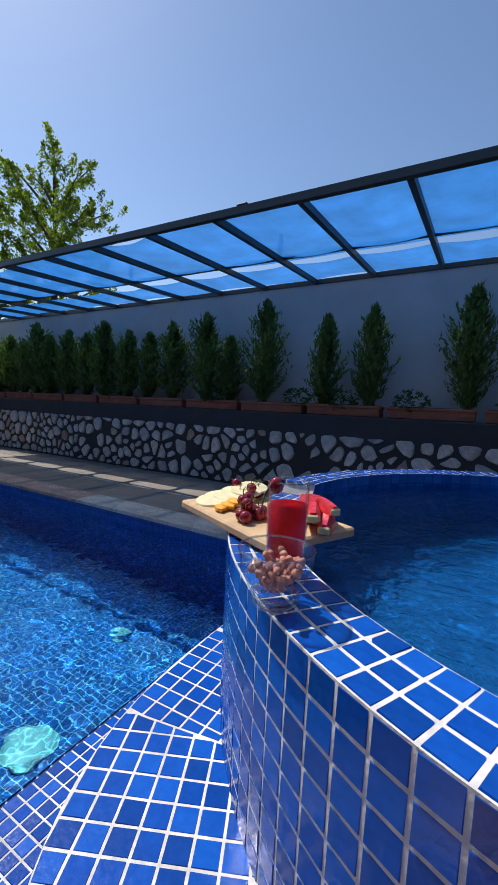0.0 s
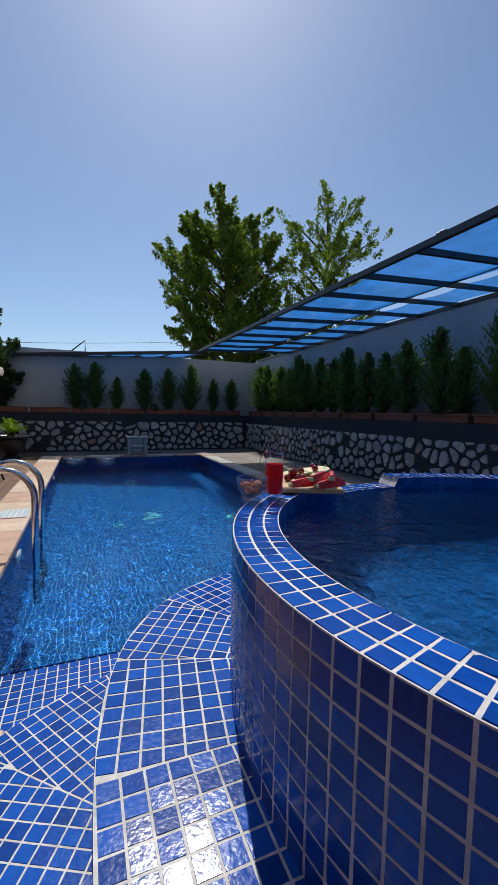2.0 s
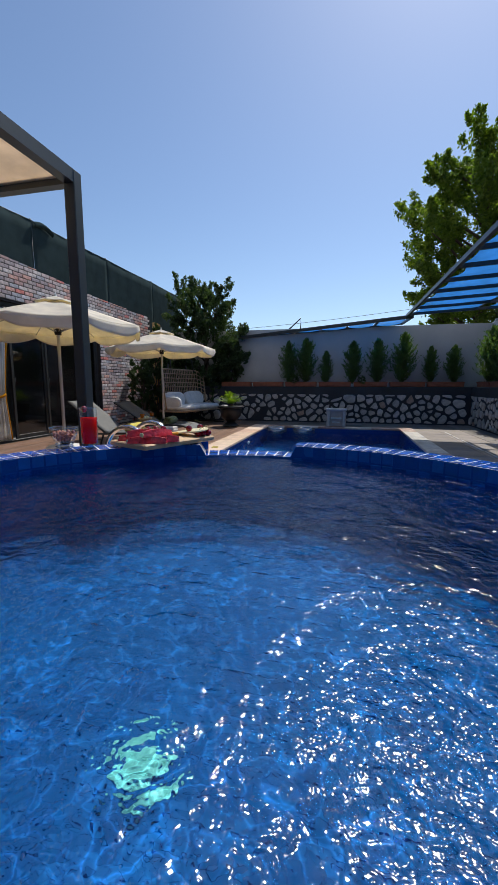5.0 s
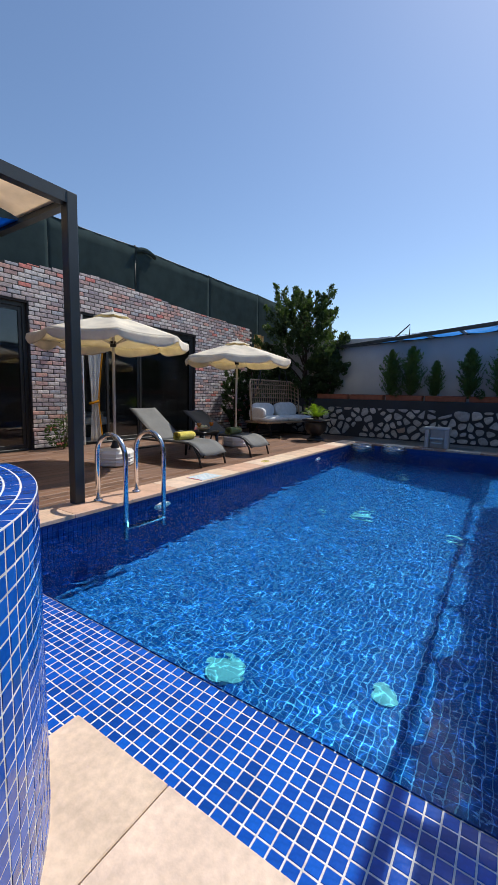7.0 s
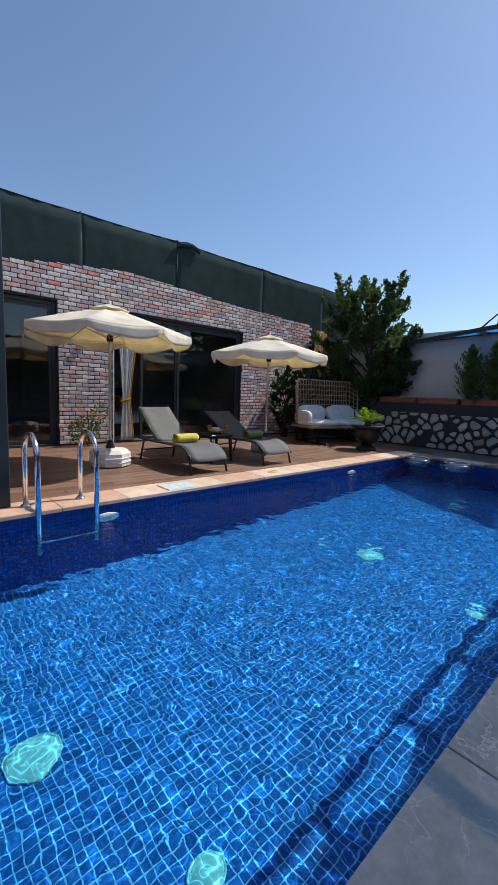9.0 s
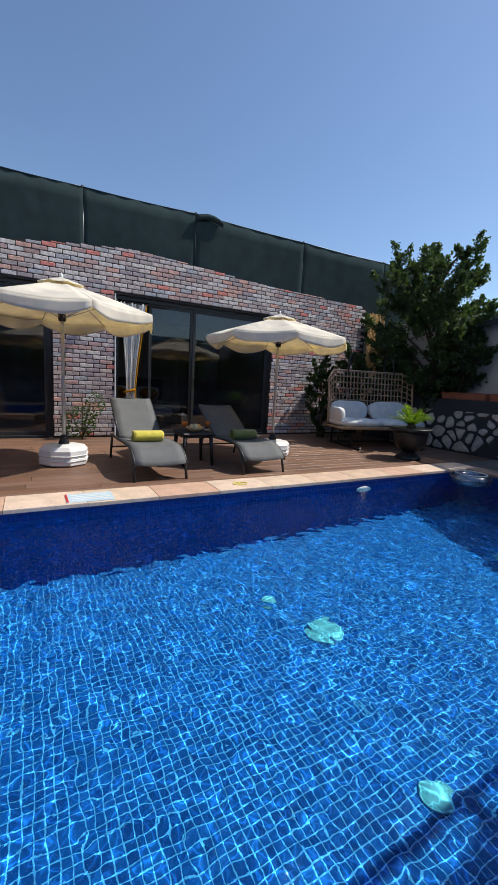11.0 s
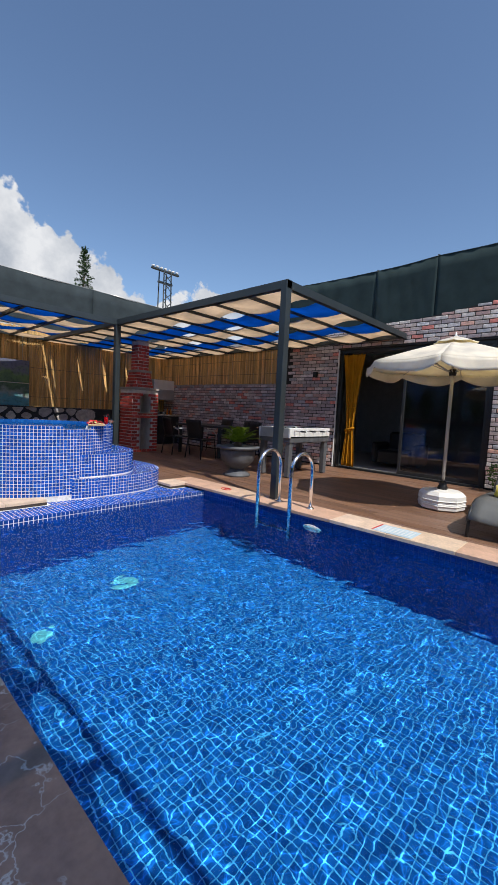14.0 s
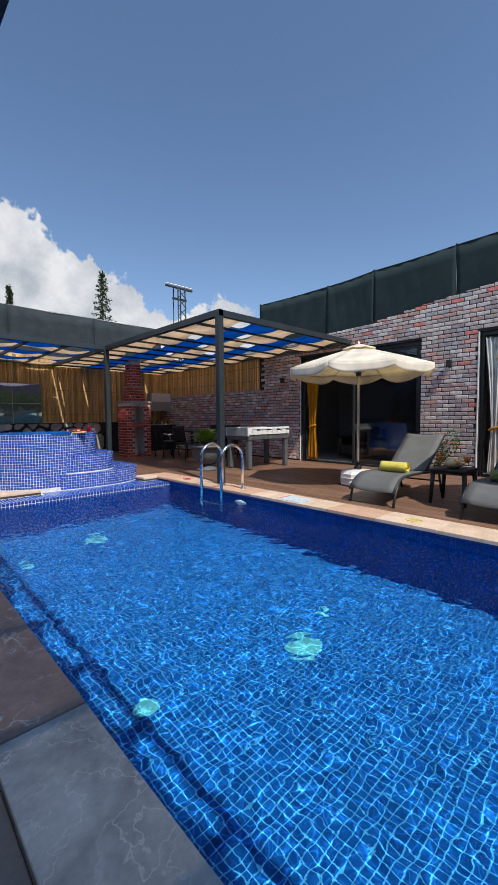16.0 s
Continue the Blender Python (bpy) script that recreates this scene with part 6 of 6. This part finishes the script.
def chair(at_, turn):
    root = thing("dining_chair", at_, "dark woven garden chair with pale metal frame", "chair", turn, "chairs round the dining table")
    part("seat", Mesh().box((-.24, -.23, .42), (.24, .23, .455), .012), M_BLACK, root)
    part("backrest", Mesh().shell(lambda u, v_: ((u - .5) * .46, -.21 - .09 * v_ + .03 * math.sin(math.pi * u), .46 + v_ * .42), 8, 6, .02), M_BLACK, root)
    for sx in (-1, 1):
        part("arm", Mesh().tube([(sx * .25, -.2, .64), (sx * .27, .1, .65), (sx * .26, .22, .55), (sx * .25, .22, .44)], .014, 8), M_POLE, root)
        part("leg", Mesh().tube([(sx * .23, .2, .43), (sx * .25, .24, 0)], .014, 8), M_BLACK, root)
        part("leg", Mesh().tube([(sx * .23, -.2, .43), (sx * .25, -.26, 0)], .014, 8), M_BLACK, root)
    return root


ch = chair((-2.45, -.85, 0), 95)
for x, y, a in ((-2.45, -1.8, 84), (-3.88, -.9, -90), (-3.88, -1.8, -94), (-3.15, -.12, 180)):
    copy_thing(ch, pose(x, y, 0, 0, 0, a))


def brick_faces(me, a, b_, skip=None, bl=.2, bh=.062, j=.014):
    """Bricks on the four sides of a block."""
    for ax, sg_ in ((0, -1), (0, 1), (1, -1), (1, 1)):
        o = 1 - ax
        fixed = (b_ if sg_ > 0 else a)[ax]
        for r in range(int((b_[2] - a[2]) / (bh + j))):
            z = a[2] + j / 2 + r * (bh + j)
            s_ = a[o] - (r % 2) * bl / 2
            while s_ < b_[o]:
                lo_, hi_ = max(s_ + j / 2, a[o]), min(s_ + bl, b_[o])
                s_ += bl + j / 2
                if hi_ - lo_ < .03 or (skip and skip(ax, sg_, (lo_ + hi_) / 2, z + bh / 2)):
                    continue
                p0, p1 = [0, 0, z], [0, 0, z + bh]
                p0[ax], p1[ax] = (fixed, fixed + .008) if sg_ > 0 else (fixed - .008, fixed)
                p0[o], p1[o] = lo_, hi_
                me.box(p0, p1)


bq = thing("brick_barbecue", (-1.9, -2.65, 0), "red brick barbecue with arched hearth and chimney", "barbecue")
bq.matrix_basis = bq.matrix_basis @ Matrix.Diagonal((.69, .8, 1, 1))
AW, AZ = .25, 1.22


def hole(x, z):
    return abs(x) < AW and .98 < z and (z < AZ or (x / AW) ** 2 + ((z - AZ) / .22) ** 2 < 1) or abs(x) < AW + .02 and .1 < z < .86


core = Mesh()
core.box((-.52, -.35, 0), (-AW - .02, .35, 1.52)).box((AW + .02, -.35, 0), (.52, .35, 1.52)).box((-AW - .02, -.35, 0), (AW + .02, -.25, 1.52))
core.box((-AW - .02, -.25, .86), (AW + .02, .35, .96)).box((-AW - .02, -.25, 1.45), (AW + .02, .35, 1.52))
arch = [(AW + .02, AZ)] + [(AW * math.cos(a), AZ + .22 * math.sin(a)) for a in np.linspace(0, math.pi, 13)] + [(-AW - .02, AZ)]
for (xa, za), (xb, zb) in zip(arch, arch[1:]):
    core.put([(xa, .35, za), (xb, .35, zb), (xb, .35, 1.46), (xa, .35, 1.46), (xa, .25, za), (xb, .25, zb), (xb, .25, 1.46), (xa, .25, 1.46)], [(0, 3, 2, 1), (4, 5, 6, 7), (0, 1, 5, 4)])
part("core", core, M_LIME, bq, "pale mortar core")
bk = Mesh()
brick_faces(bk, (-.52, -.35, 0), (.52, .35, 1.5), lambda ax, sg_, s_, z: ax == 1 and sg_ > 0 and hole(s_, z))
tagged(part("bricks", bk, M_BBQ, bq, "dark red bricks"), kind="stuff")
part("shelf", Mesh().box((-.56, -.38, 1.52), (.56, .40, 1.58), .008), M_CONC, bq)
part("hearth_slab", Mesh().box((-.30, -.2, .955), (.30, .42, .985), .006), M_CONC, bq)
ck = Mesh()
ck.put([(-.34, -.3, 1.58), (.34, -.3, 1.58), (.34, .28, 1.58), (-.34, .28, 1.58), (-.26, -.24, 1.95), (.26, -.24, 1.95), (.26, .2, 1.95), (-.26, .2, 1.95)], [(0, 1, 5, 4), (1, 2, 6, 5), (2, 3, 7, 6), (3, 0, 4, 7), (4, 5, 6, 7)])
part("hood", ck, M_LIME, bq)
hk = Mesh()
for r in range(5):
    f = r / 5
    brick_faces(hk, (-.34 + .08 * f, -.3 + .06 * f, 1.585 + r * .076), (.34 - .08 * f, .28 - .08 * f, 1.664 + r * .076))
tagged(part("bricks", hk, M_BBQ, bq), kind="stuff")
part("band", Mesh().box((-.31, -.29, 1.95), (.31, .25, 2.01), .008), M_CONC, bq)
part("chimney", Mesh().box((-.22, -.2, 2.01), (.22, .17, 2.70)), M_LIME, bq)
hk = Mesh()
brick_faces(hk, (-.22, -.2, 2.01), (.22, .17, 2.69))
tagged(part("bricks", hk, M_BBQ, bq), kind="stuff")
part("cap", Mesh().box((-.25, -.23, 2.70), (.25, .20, 2.73), .006), M_CONC, bq)

kc = thing("counter", (-3.55, -4.35, 0), "grey outdoor kitchen counter with pale worktop", "counter")
part("carcass", Mesh().box((-.68, -.3, 0), (.68, .26, .86), .006), M_CHAR, kc)
part("worktop", Mesh().box((-.70, -.32, .86), (.70, .32, .90), .006), M_CONC, kc, "pale worktop")
cbn = thing("wall_cabinet", (-3.85, -4.55, 1.36), "pale grey metal wall cabinet over the counter", "cabinet")
part("body", Mesh().box((-.38, -.2, 0), (.38, .15, .62), .008), M_GREYMETAL, cbn)
for k, mt in ((0, M_URN), (1, M_WHITE)):
    part("door", Mesh().box((-.375, .152, .01 + .31 * k), (.375, .168, .30 + .31 * k), .004), M_GREYMETAL if k == 0 else M_WHITE, cbn)
part("bracket", Mesh().box((-.36, -.43, .2), (.36, -.2, .3), .004), M_GREYMETAL, cbn)
rj = random.Random(5)
for i in range(9):
    x = -4.12 + i * .14
    jr = thing("jar", (x, -4.42 + rj.uniform(-.08, .08), .90), "small jar or bottle on the kitchen counter", "jar", group="jars on the counter")
    h, r = rj.uniform(.1, .22), rj.uniform(.03, .045)
    part("vessel", Mesh().lathe([(r, 0), (r, h * .6), (r * .5, h * .8), (r * .5, h)], 12), rj.choice((M_TEA, M_URN, M_WHITE, M_LIMEFRUIT)), jr)
    part("lid", Mesh().lathe([(r * .56, h), (r * .56, h + .02)], 12), M_BLACK, jr)

# ---- inside the rooms ----
bed = thing("bed", (-7.3, 6.75, 0), "made bed with white cover and orange cushions", "bed")
part("bed_frame", Mesh().box((-1.0, -.85, .0), (1.0, .85, .3), .02), M_FRAMEDK, bed)
part("mattress", Mesh().box((-.98, -.83, .3), (.98, .83, .52), .06), M_CUSH, bed)
part("headboard", Mesh().box((-1.12, -.95, 0), (-1.0, .95, 1.1), .03), M_FRAMEDK, bed)
for s_ in (-1, 1):
    pad("pillow", (-.78, s_ * .42, .68), (.12, .34, .2), -.35, bed, "white pillow")
    part("cushion", Mesh().blob((-.6, s_ * .42, .68), (.09, .26, .17), 12), M_GOLD, bed, "orange cushion")
part("throw", Mesh().box((.45, -.86, .5), (.99, .86, .545), .02), M_ROOM, bed)
bn = thing("bench", (-5.55, 6.55, 0), "pale upholstered bench at the bed's foot", "bench")
part("seat", Mesh().box((-.22, -.5, .28), (.22, .5, .46), .05), M_CUSH, bn)
part("plinth", Mesh().box((-.2, -.47, 0), (.2, .47, .28), .01), M_FRAMEDK, bn)
ar = thing("armchair", (-5.5, 2.55, 0), "black upholstered armchair in the dark room", "armchair")
part("seat", Mesh().box((-.35, -.4, .1), (.35, .4, .42), .05), M_BLACK, ar)
part("backrest", Mesh().box((-.5, -.4, .1), (-.3, .4, .82), .05), M_BLACK, ar)
for s_ in (-1, 1):
    part("armrest", Mesh().box((-.35, s_ * .46 - .07, .1), (.35, s_ * .46 + .07, .58), .04), M_BLACK, ar)

# ---- snacks on the tub's rim ----
RT = RIM_Z + .0055
bo = thing("serving_board", (1.107, 1.242, RT), "pale wooden serving board resting across the tub's rim", "board", -25)
part("board", Mesh().box((-.102, -.165, 0), (.102, .165, .018), .004), M_WOOD, bo)
top_ = RT + .0182
bmat = pose(1.107, 1.242, top_, 0, 0, -25)


def on_board(x, y, z=0.0):
    return tuple(bmat @ Vector((x * .88, y * .84, z)))


def slice_wedge(length, width, height):
    """A thick wedge of melon lying on its side."""
    me = Mesh()
    n_ = 7
    pts_, fs_ = [], []
    for i in range(n_ + 1):
        f = i / n_
        x = (f - .5) * length
        w_ = width * (.55 + .45 * math.sin(math.pi * (.15 + .7 * f)))
        pts_ += [(x, -w_ / 2, 0), (x, w_ / 2, 0), (x, w_ * .18, height * (.7 + .3 * math.sin(math.pi * f))), (x, -w_ * .18, height * (.7 + .3 * math.sin(math.pi * f)))]
    for i in range(n_):
        for k in range(4):
            fs_.append((i * 4 + k, i * 4 + 4 + k, i * 4 + 4 + (k + 1) % 4, i * 4 + (k + 1) % 4))
    fs_ += [(0, 1, 2, 3), (n_ * 4 + 3, n_ * 4 + 2, n_ * 4 + 1, n_ * 4)]
    me.put(pts_, fs_)
    return me


for i, (x, y, z, a, l_) in enumerate(((.06, -.15, 0, 15, .13), (.02, -.10, 0, -10, .14), (.075, -.09, 0, 30, .12), (.03, -.135, .021, 22, .12), (.07, -.11, .022, 55, .11), (-.03, -.14, 0, 5, .12))):
    ml = thing("melon_slice", on_board(x + .012, y, z), "wedge of red watermelon on the board", "fruit", a, "watermelon slices")
    part("flesh", slice_wedge(l_, .034, .025), M_MELON, ml)
    part("rind", Mesh().box((-l_ / 2 - .004, -.011, 0), (-l_ / 2 + .002, .011, .014), .003), M_RIND, ml, "pale green rind")
lm = thing("lime_wedge", on_board(.02, -.055, .012), "wedge of green lime on the board", "fruit", 40)
part("peel", Mesh().blob((0, 0, .006), (.024, .014, .016), 10), M_LIMEFRUIT, lm)
for i in range(6):
    ap = thing("apple_slice", on_board(-.06 + i * .026, .13 + .01 * (i % 2), .004 + .0035 * i), "round pale apple slice fanned on the board", "fruit", i * 9, "apple slices")
    part("disc", Mesh().lathe([(.036, 0), (.038, .002), (.036, .005)], 24, m=Matrix.Rotation(radians(-9), 4, "Y"), smooth=False), M_APPLE, ap)
for i in range(6):
    og = thing("orange_slice", on_board(*((-.06 + i * .024, .045 + .012 * i, .003 + .002 * i) if i < 3 else (.055 + .012 * (i % 2), -.13 + .035 * (i - 3), .003 + .003 * (i % 2)))), "half slice of orange on the board", "fruit", i * 25, "orange slices")
    me = Mesh()
    k = [(.03 * math.cos(a), .03 * math.sin(a)) for a in np.linspace(0, math.pi, 10)]
    me.put([(x, y, 0) for x, y in k] + [(x, y, .006) for x, y in k], [tuple(range(10))[::-1], tuple(range(10, 20))] + [(j, (j + 1) % 10, 10 + (j + 1) % 10, 10 + j) for j in range(10)])
    part("flesh", me, M_ORANGE, og)
rh = random.Random(23)
for i in range(22):
    x, y = (rh.uniform(-.085, -.02), rh.uniform(-.07, .02)) if i < 13 else (rh.uniform(.03, .10), rh.uniform(.10, .18))
    z = .012 + (.018 if i % 4 == 0 else 0)
    cr_ = thing("cherry", on_board(x, y, z - .012), "dark red cherry on the board", "fruit", group="cherries")
    part("skin", Mesh().blob((0, 0, .012), .0125, 10), M_CHERRY, cr_)
    part("stalk", Mesh().tube([(0, 0, .023), (.008, .006, .032), (.024 * rh.uniform(-1, 1), .02 * rh.uniform(-1, 1), .040)], .0008, 4), M_STALK, cr_)

gx = thing("juice_glass", (.898, 1.088, RT), "tall glass of red juice with a cherry on the rim", "glass")
gx.matrix_basis = gx.matrix_basis @ Matrix.Diagonal((.86, .86, 1.0, 1))
part("glass", Mesh().lathe([(.028, 0), (.031, .003), (.033, .06), (.034, .135), (.0325, .135), (.0315, .06), (.029, .012), (.001, .012)], 28), M_TABLEGLASS, gx)
part("juice", Mesh().lathe([(.0285, .0125), (.031, .06), (.0318, .102)], 24), M_JUICE, gx, "red juice with pulp")
part("rim", Mesh().tube([(.0333 * math.cos(a * .2618), .0333 * math.sin(a * .2618), .135) for a in range(24)], .0012, 6, True), M_GLASSRIM, gx)
ck_ = part("garnish", Mesh().blob((-.026, .01, .13), .012, 10), M_CHERRY, gx, "dark red cherry")
part("stalk", Mesh().tube([(-.03, .012, .14), (-.045, .02, .12), (-.05, .024, .09)], .0012, 4), M_STALK, ck_)
gb = thing("glass_bowl", (.815, 1.062, RT), "small clear glass bowl full of coated nuts", "bowl")
gb.matrix_basis = gb.matrix_basis @ Matrix.Diagonal((.93, .93, 1.0, 1))
part("bowl", Mesh().lathe([(.026, 0), (.030, .004), (.027, .012), (.036, .022), (.047, .045), (.050, .068), (.0485, .068), (.0455, .046), (.034, .024), (.001, .018)], 28), M_TABLEGLASS, gb)
for q, z in ((.0495, .068), (.029, .003), (.0305, .012)):
    part("rim" if z > .05 else "foot_ring", Mesh().tube([(q * math.cos(a * .2618), q * math.sin(a * .2618), z) for a in range(24)], .0016 if z > .05 else .0026, 6, True), M_GLASSRIM, gb)
for i in range(95):
    f = i / 95
    zz = .025 + .030 * f
    rr = min(.036, .020 + .022 * f) * math.sqrt(rh.random())
    a = rh.uniform(0, 6.28)
    part("nut", Mesh().blob((rr * math.cos(a), rr * math.sin(a), zz), (.0064, .0050, .0047), 10, .12, Matrix.Rotation(rh.uniform(0, 6), 3, (rh.random(), rh.random(), .4))), M_NUT, gb)


# ---- trees and distance ----
def twig(me, base, reach, count, size, rnd):
    """A leafy shoot that narrows to its tip."""
    ln = reach.length
    for i in range(count):
        f = rnd.random() ** .8
        spread = ln * .34 * (1 - .8 * f) + size * .4
        c = base + reach * f + Vector((rnd.gauss(0, 1), rnd.gauss(0, 1), rnd.gauss(0, 1))) * spread * .55
        u = reach.normalized() * .5 + Vector((rnd.uniform(-1, 1), rnd.uniform(-1, 1), rnd.uniform(-.8, 1)))
        u.normalize()
        s_ = u.cross(Vector((rnd.uniform(-1, 1), rnd.uniform(-1, 1), rnd.uniform(.1, 1)))).normalized()
        k = size * rnd.uniform(.6, 1.3)
        n_ = u.cross(s_)
        me.put([c - u * k, c + s_ * k * .5 + n_ * k * .15, c + u * k, c - s_ * k * .5 + n_ * k * .15], [(0, 1, 2), (0, 2, 3)])


def tree(name, at_, height, crown, mats, label, seed, leaves, size, clear_=.3, limbs=16, sprays=8):
    rnd = random.Random(seed)
    root = thing(name, at_, label, "tree")
    part("trunk", Mesh().tube([(0, 0, 0), (.1, 0, height * .3), (0, .15, height * .6), (.1, 0, height * .9)], [height * .022, height * .018, height * .01, height * .003], 8), M_BARK, root)
    me = Mesh()
    for i in range(limbs):
        f = clear_ + (1 - clear_) * (i + .5) / limbs
        a = i * 2.4 + rnd.uniform(-.3, .3)
        reach = crown * math.sqrt(max(.08, 1 - ((f - .6) / .46) ** 2)) * rnd.uniform(.72, 1.08)
        o = Vector((math.cos(a), math.sin(a), 0))
        b0 = Vector((0, 0, height * (f - .14)))
        tip = o * reach + Vector((0, 0, height * f + reach * .12))
        lm_ = [b0.lerp(tip, t_) + Vector((0, 0, .25 * math.sin(t_ * 3.1))) for t_ in np.linspace(0, 1, 6)]
        part("limb", Mesh().tube(lm_, [height * .007 * (1 - .16 * j) for j in range(6)], 6), M_BARK, root)
        for j in range(sprays):
            t_ = .3 + .75 * (j + .5) / sprays
            c = b0.lerp(tip, min(t_, 1)) + Vector((rnd.uniform(-1, 1), rnd.uniform(-1, 1), rnd.uniform(-.6, .9))) * crown * .13
            way_ = (o * rnd.uniform(.1, 1.0) + Vector((rnd.uniform(-.5, .5), rnd.uniform(-.5, .5), rnd.uniform(.35, 1.3)))).normalized()
            twig(me, c, way_ * crown * rnd.uniform(.14, .26), leaves, size, rnd)
    for i in range(sprays * 9):
        out = Vector((rnd.gauss(0, 1), rnd.gauss(0, 1), rnd.gauss(.25, 1))).normalized()
        k = rnd.uniform(.45, .92)
        c = Vector((out.x * crown * k, out.y * crown * k, height * (.5 + clear_ * .5 + out.z * (.46 - clear_ * .5) * k)))
        way_ = (out + Vector((0, 0, .5))).normalized()
        twig(me, c, way_ * crown * rnd.uniform(.14, .27), leaves, size, rnd)
    part("crown", me, mats, root)
    return root


tree("plane_tree", (7.95, 22.3, -.1), 12.2, 3.6, M_PLANE, "big leafy tree beyond the boundary wall", 41, 115, .095, .28, 42, 14)
tree("poplar", (14.9, 22.6, -.1), 14.2, 3.5, M_POPLAR, "airy yellow green tree beyond the boundary wall", 42, 80, .085, .26, 34, 11)
tree("olive_tree", (10.4, 20.5, -.1), 6.6, 2.6, M_OLIVELEAF, "grey green olive tree beyond the boundary wall", 43, 80, .08, .4, 14, 7)
tree("bay_tree", (-2.62, 12.05, -.1), 4.2, 1.3, M_BAY, "dense dark green tree in the corner of the yard", 44, 105, .038, .06, 36, 16)
tree("shrub", (-3.4, 11.9, -.05), 2.1, .7, M_BAY, "dark shrub behind the swing seat", 45, 70, .036, .1, 14, 8)
tree("shrub", (-1.72, 11.8, 1.02), 1.4, .55, M_BAY, "dark bushy shrub on the retaining wall", 48, 70, .034, .05, 14, 9)
tree("shrub", (-3.72, 9.95, 0), 1.8, .36, M_BAY, "dark leafy shrub against the brick wall", 46, 60, .032, .06, 14, 8)
tree("shrub", (-3.66, 10.75, 0), 2.05, .45, M_BAY, "dark leafy shrub against the brick wall", 47, 70, .032, .06, 16, 9)


def conifer(at_, h, r, seed):
    rnd = random.Random(seed)
    root = thing("conifer", at_, "tall slim conifer far beyond the fence", "tree")
    part("trunk", Mesh().tube([(0, 0, 0), (.1, 0, h * .6), (0, 0, h)], [.3, .2, .03], 6), M_BARK, root)
    me = Mesh()
    for i in range(90):
        f = (i + rnd.random()) / 90
        a = i * 2.4
        ln = r * (1 - f) ** .7 * rnd.uniform(.5, 1.15) + .15
        o = Vector((math.cos(a), math.sin(a), -.12))
        for j in range(10):
            c = o * ln * (j + 1) / 10 + Vector((0, 0, h * (.2 + .8 * f))) + Vector((rnd.uniform(-.2, .2), rnd.uniform(-.2, .2), rnd.uniform(-.25, .25)))
            leaf_cloud(me, c, (.3, .3, .25), 4, .2, rnd, 1.2)
    part("crown", me, M_CONIFER, root)


conifer((-26.3, -60, 0), 26.3, 3.6, 61)
conifer((-13.5, -66, 0), 22.5, 1.2, 62)
mast = thing("floodlight_mast", (-42, -60, 0), "tall lattice floodlight mast in the distance", "mast")
for sx in (-1, 1):
    for sy in (-1, 1):
        part("leg", Mesh().tube([(sx * 1.1, sy * 1.1, 0), (sx * .8, sy * .8, 27)], .13, 6), M_STEEL, mast)
for i in range(14):
    z = 2 + i * 1.75
    for s_ in (-1, 1):
        part("brace", Mesh().tube([(-s_ * .95, .95, z), (s_ * .95, .95, z + 1.7)], .08, 5), M_STEEL, mast)
for z in (24.6, 26.8):
    part("gantry", Mesh().box((-3.1 if z > 26 else -1.6, -.2, z), (3.1 if z > 26 else 1.6, .3, z + .35), .05), M_STEEL, mast)
for i in range(7):
    lp = part("floodlight", Mesh().lathe([(.16, 0), (.3, .25), (.3, .36)], 12, (-2.7 + i * .9, 0, 27.15)), M_WHITE, mast)
    part("yoke", Mesh().tube([(-2.7 + i * .9, 0, 27.1), (-2.7 + i * .9, 0, 27.3)], .08, 5), M_STEEL, lp)
wr = thing("power_line", (-30, 26, 0), "thin overhead power line beyond the wall", "cable")
part("cable", Mesh().tube([(x, 0, 4.4 + .0025 * (x - 14) ** 2) for x in np.linspace(2, 42, 22)], .012, 5), M_BLACK, wr)
part("pole", Mesh().tube([(37.0, 0, 0), (37.0, 0, 9)], .11, 8), M_BARK, wr)
part("pole", Mesh().tube([(2, 0, 0), (2, 0, 4.9)], .11, 8), M_BARK, wr)
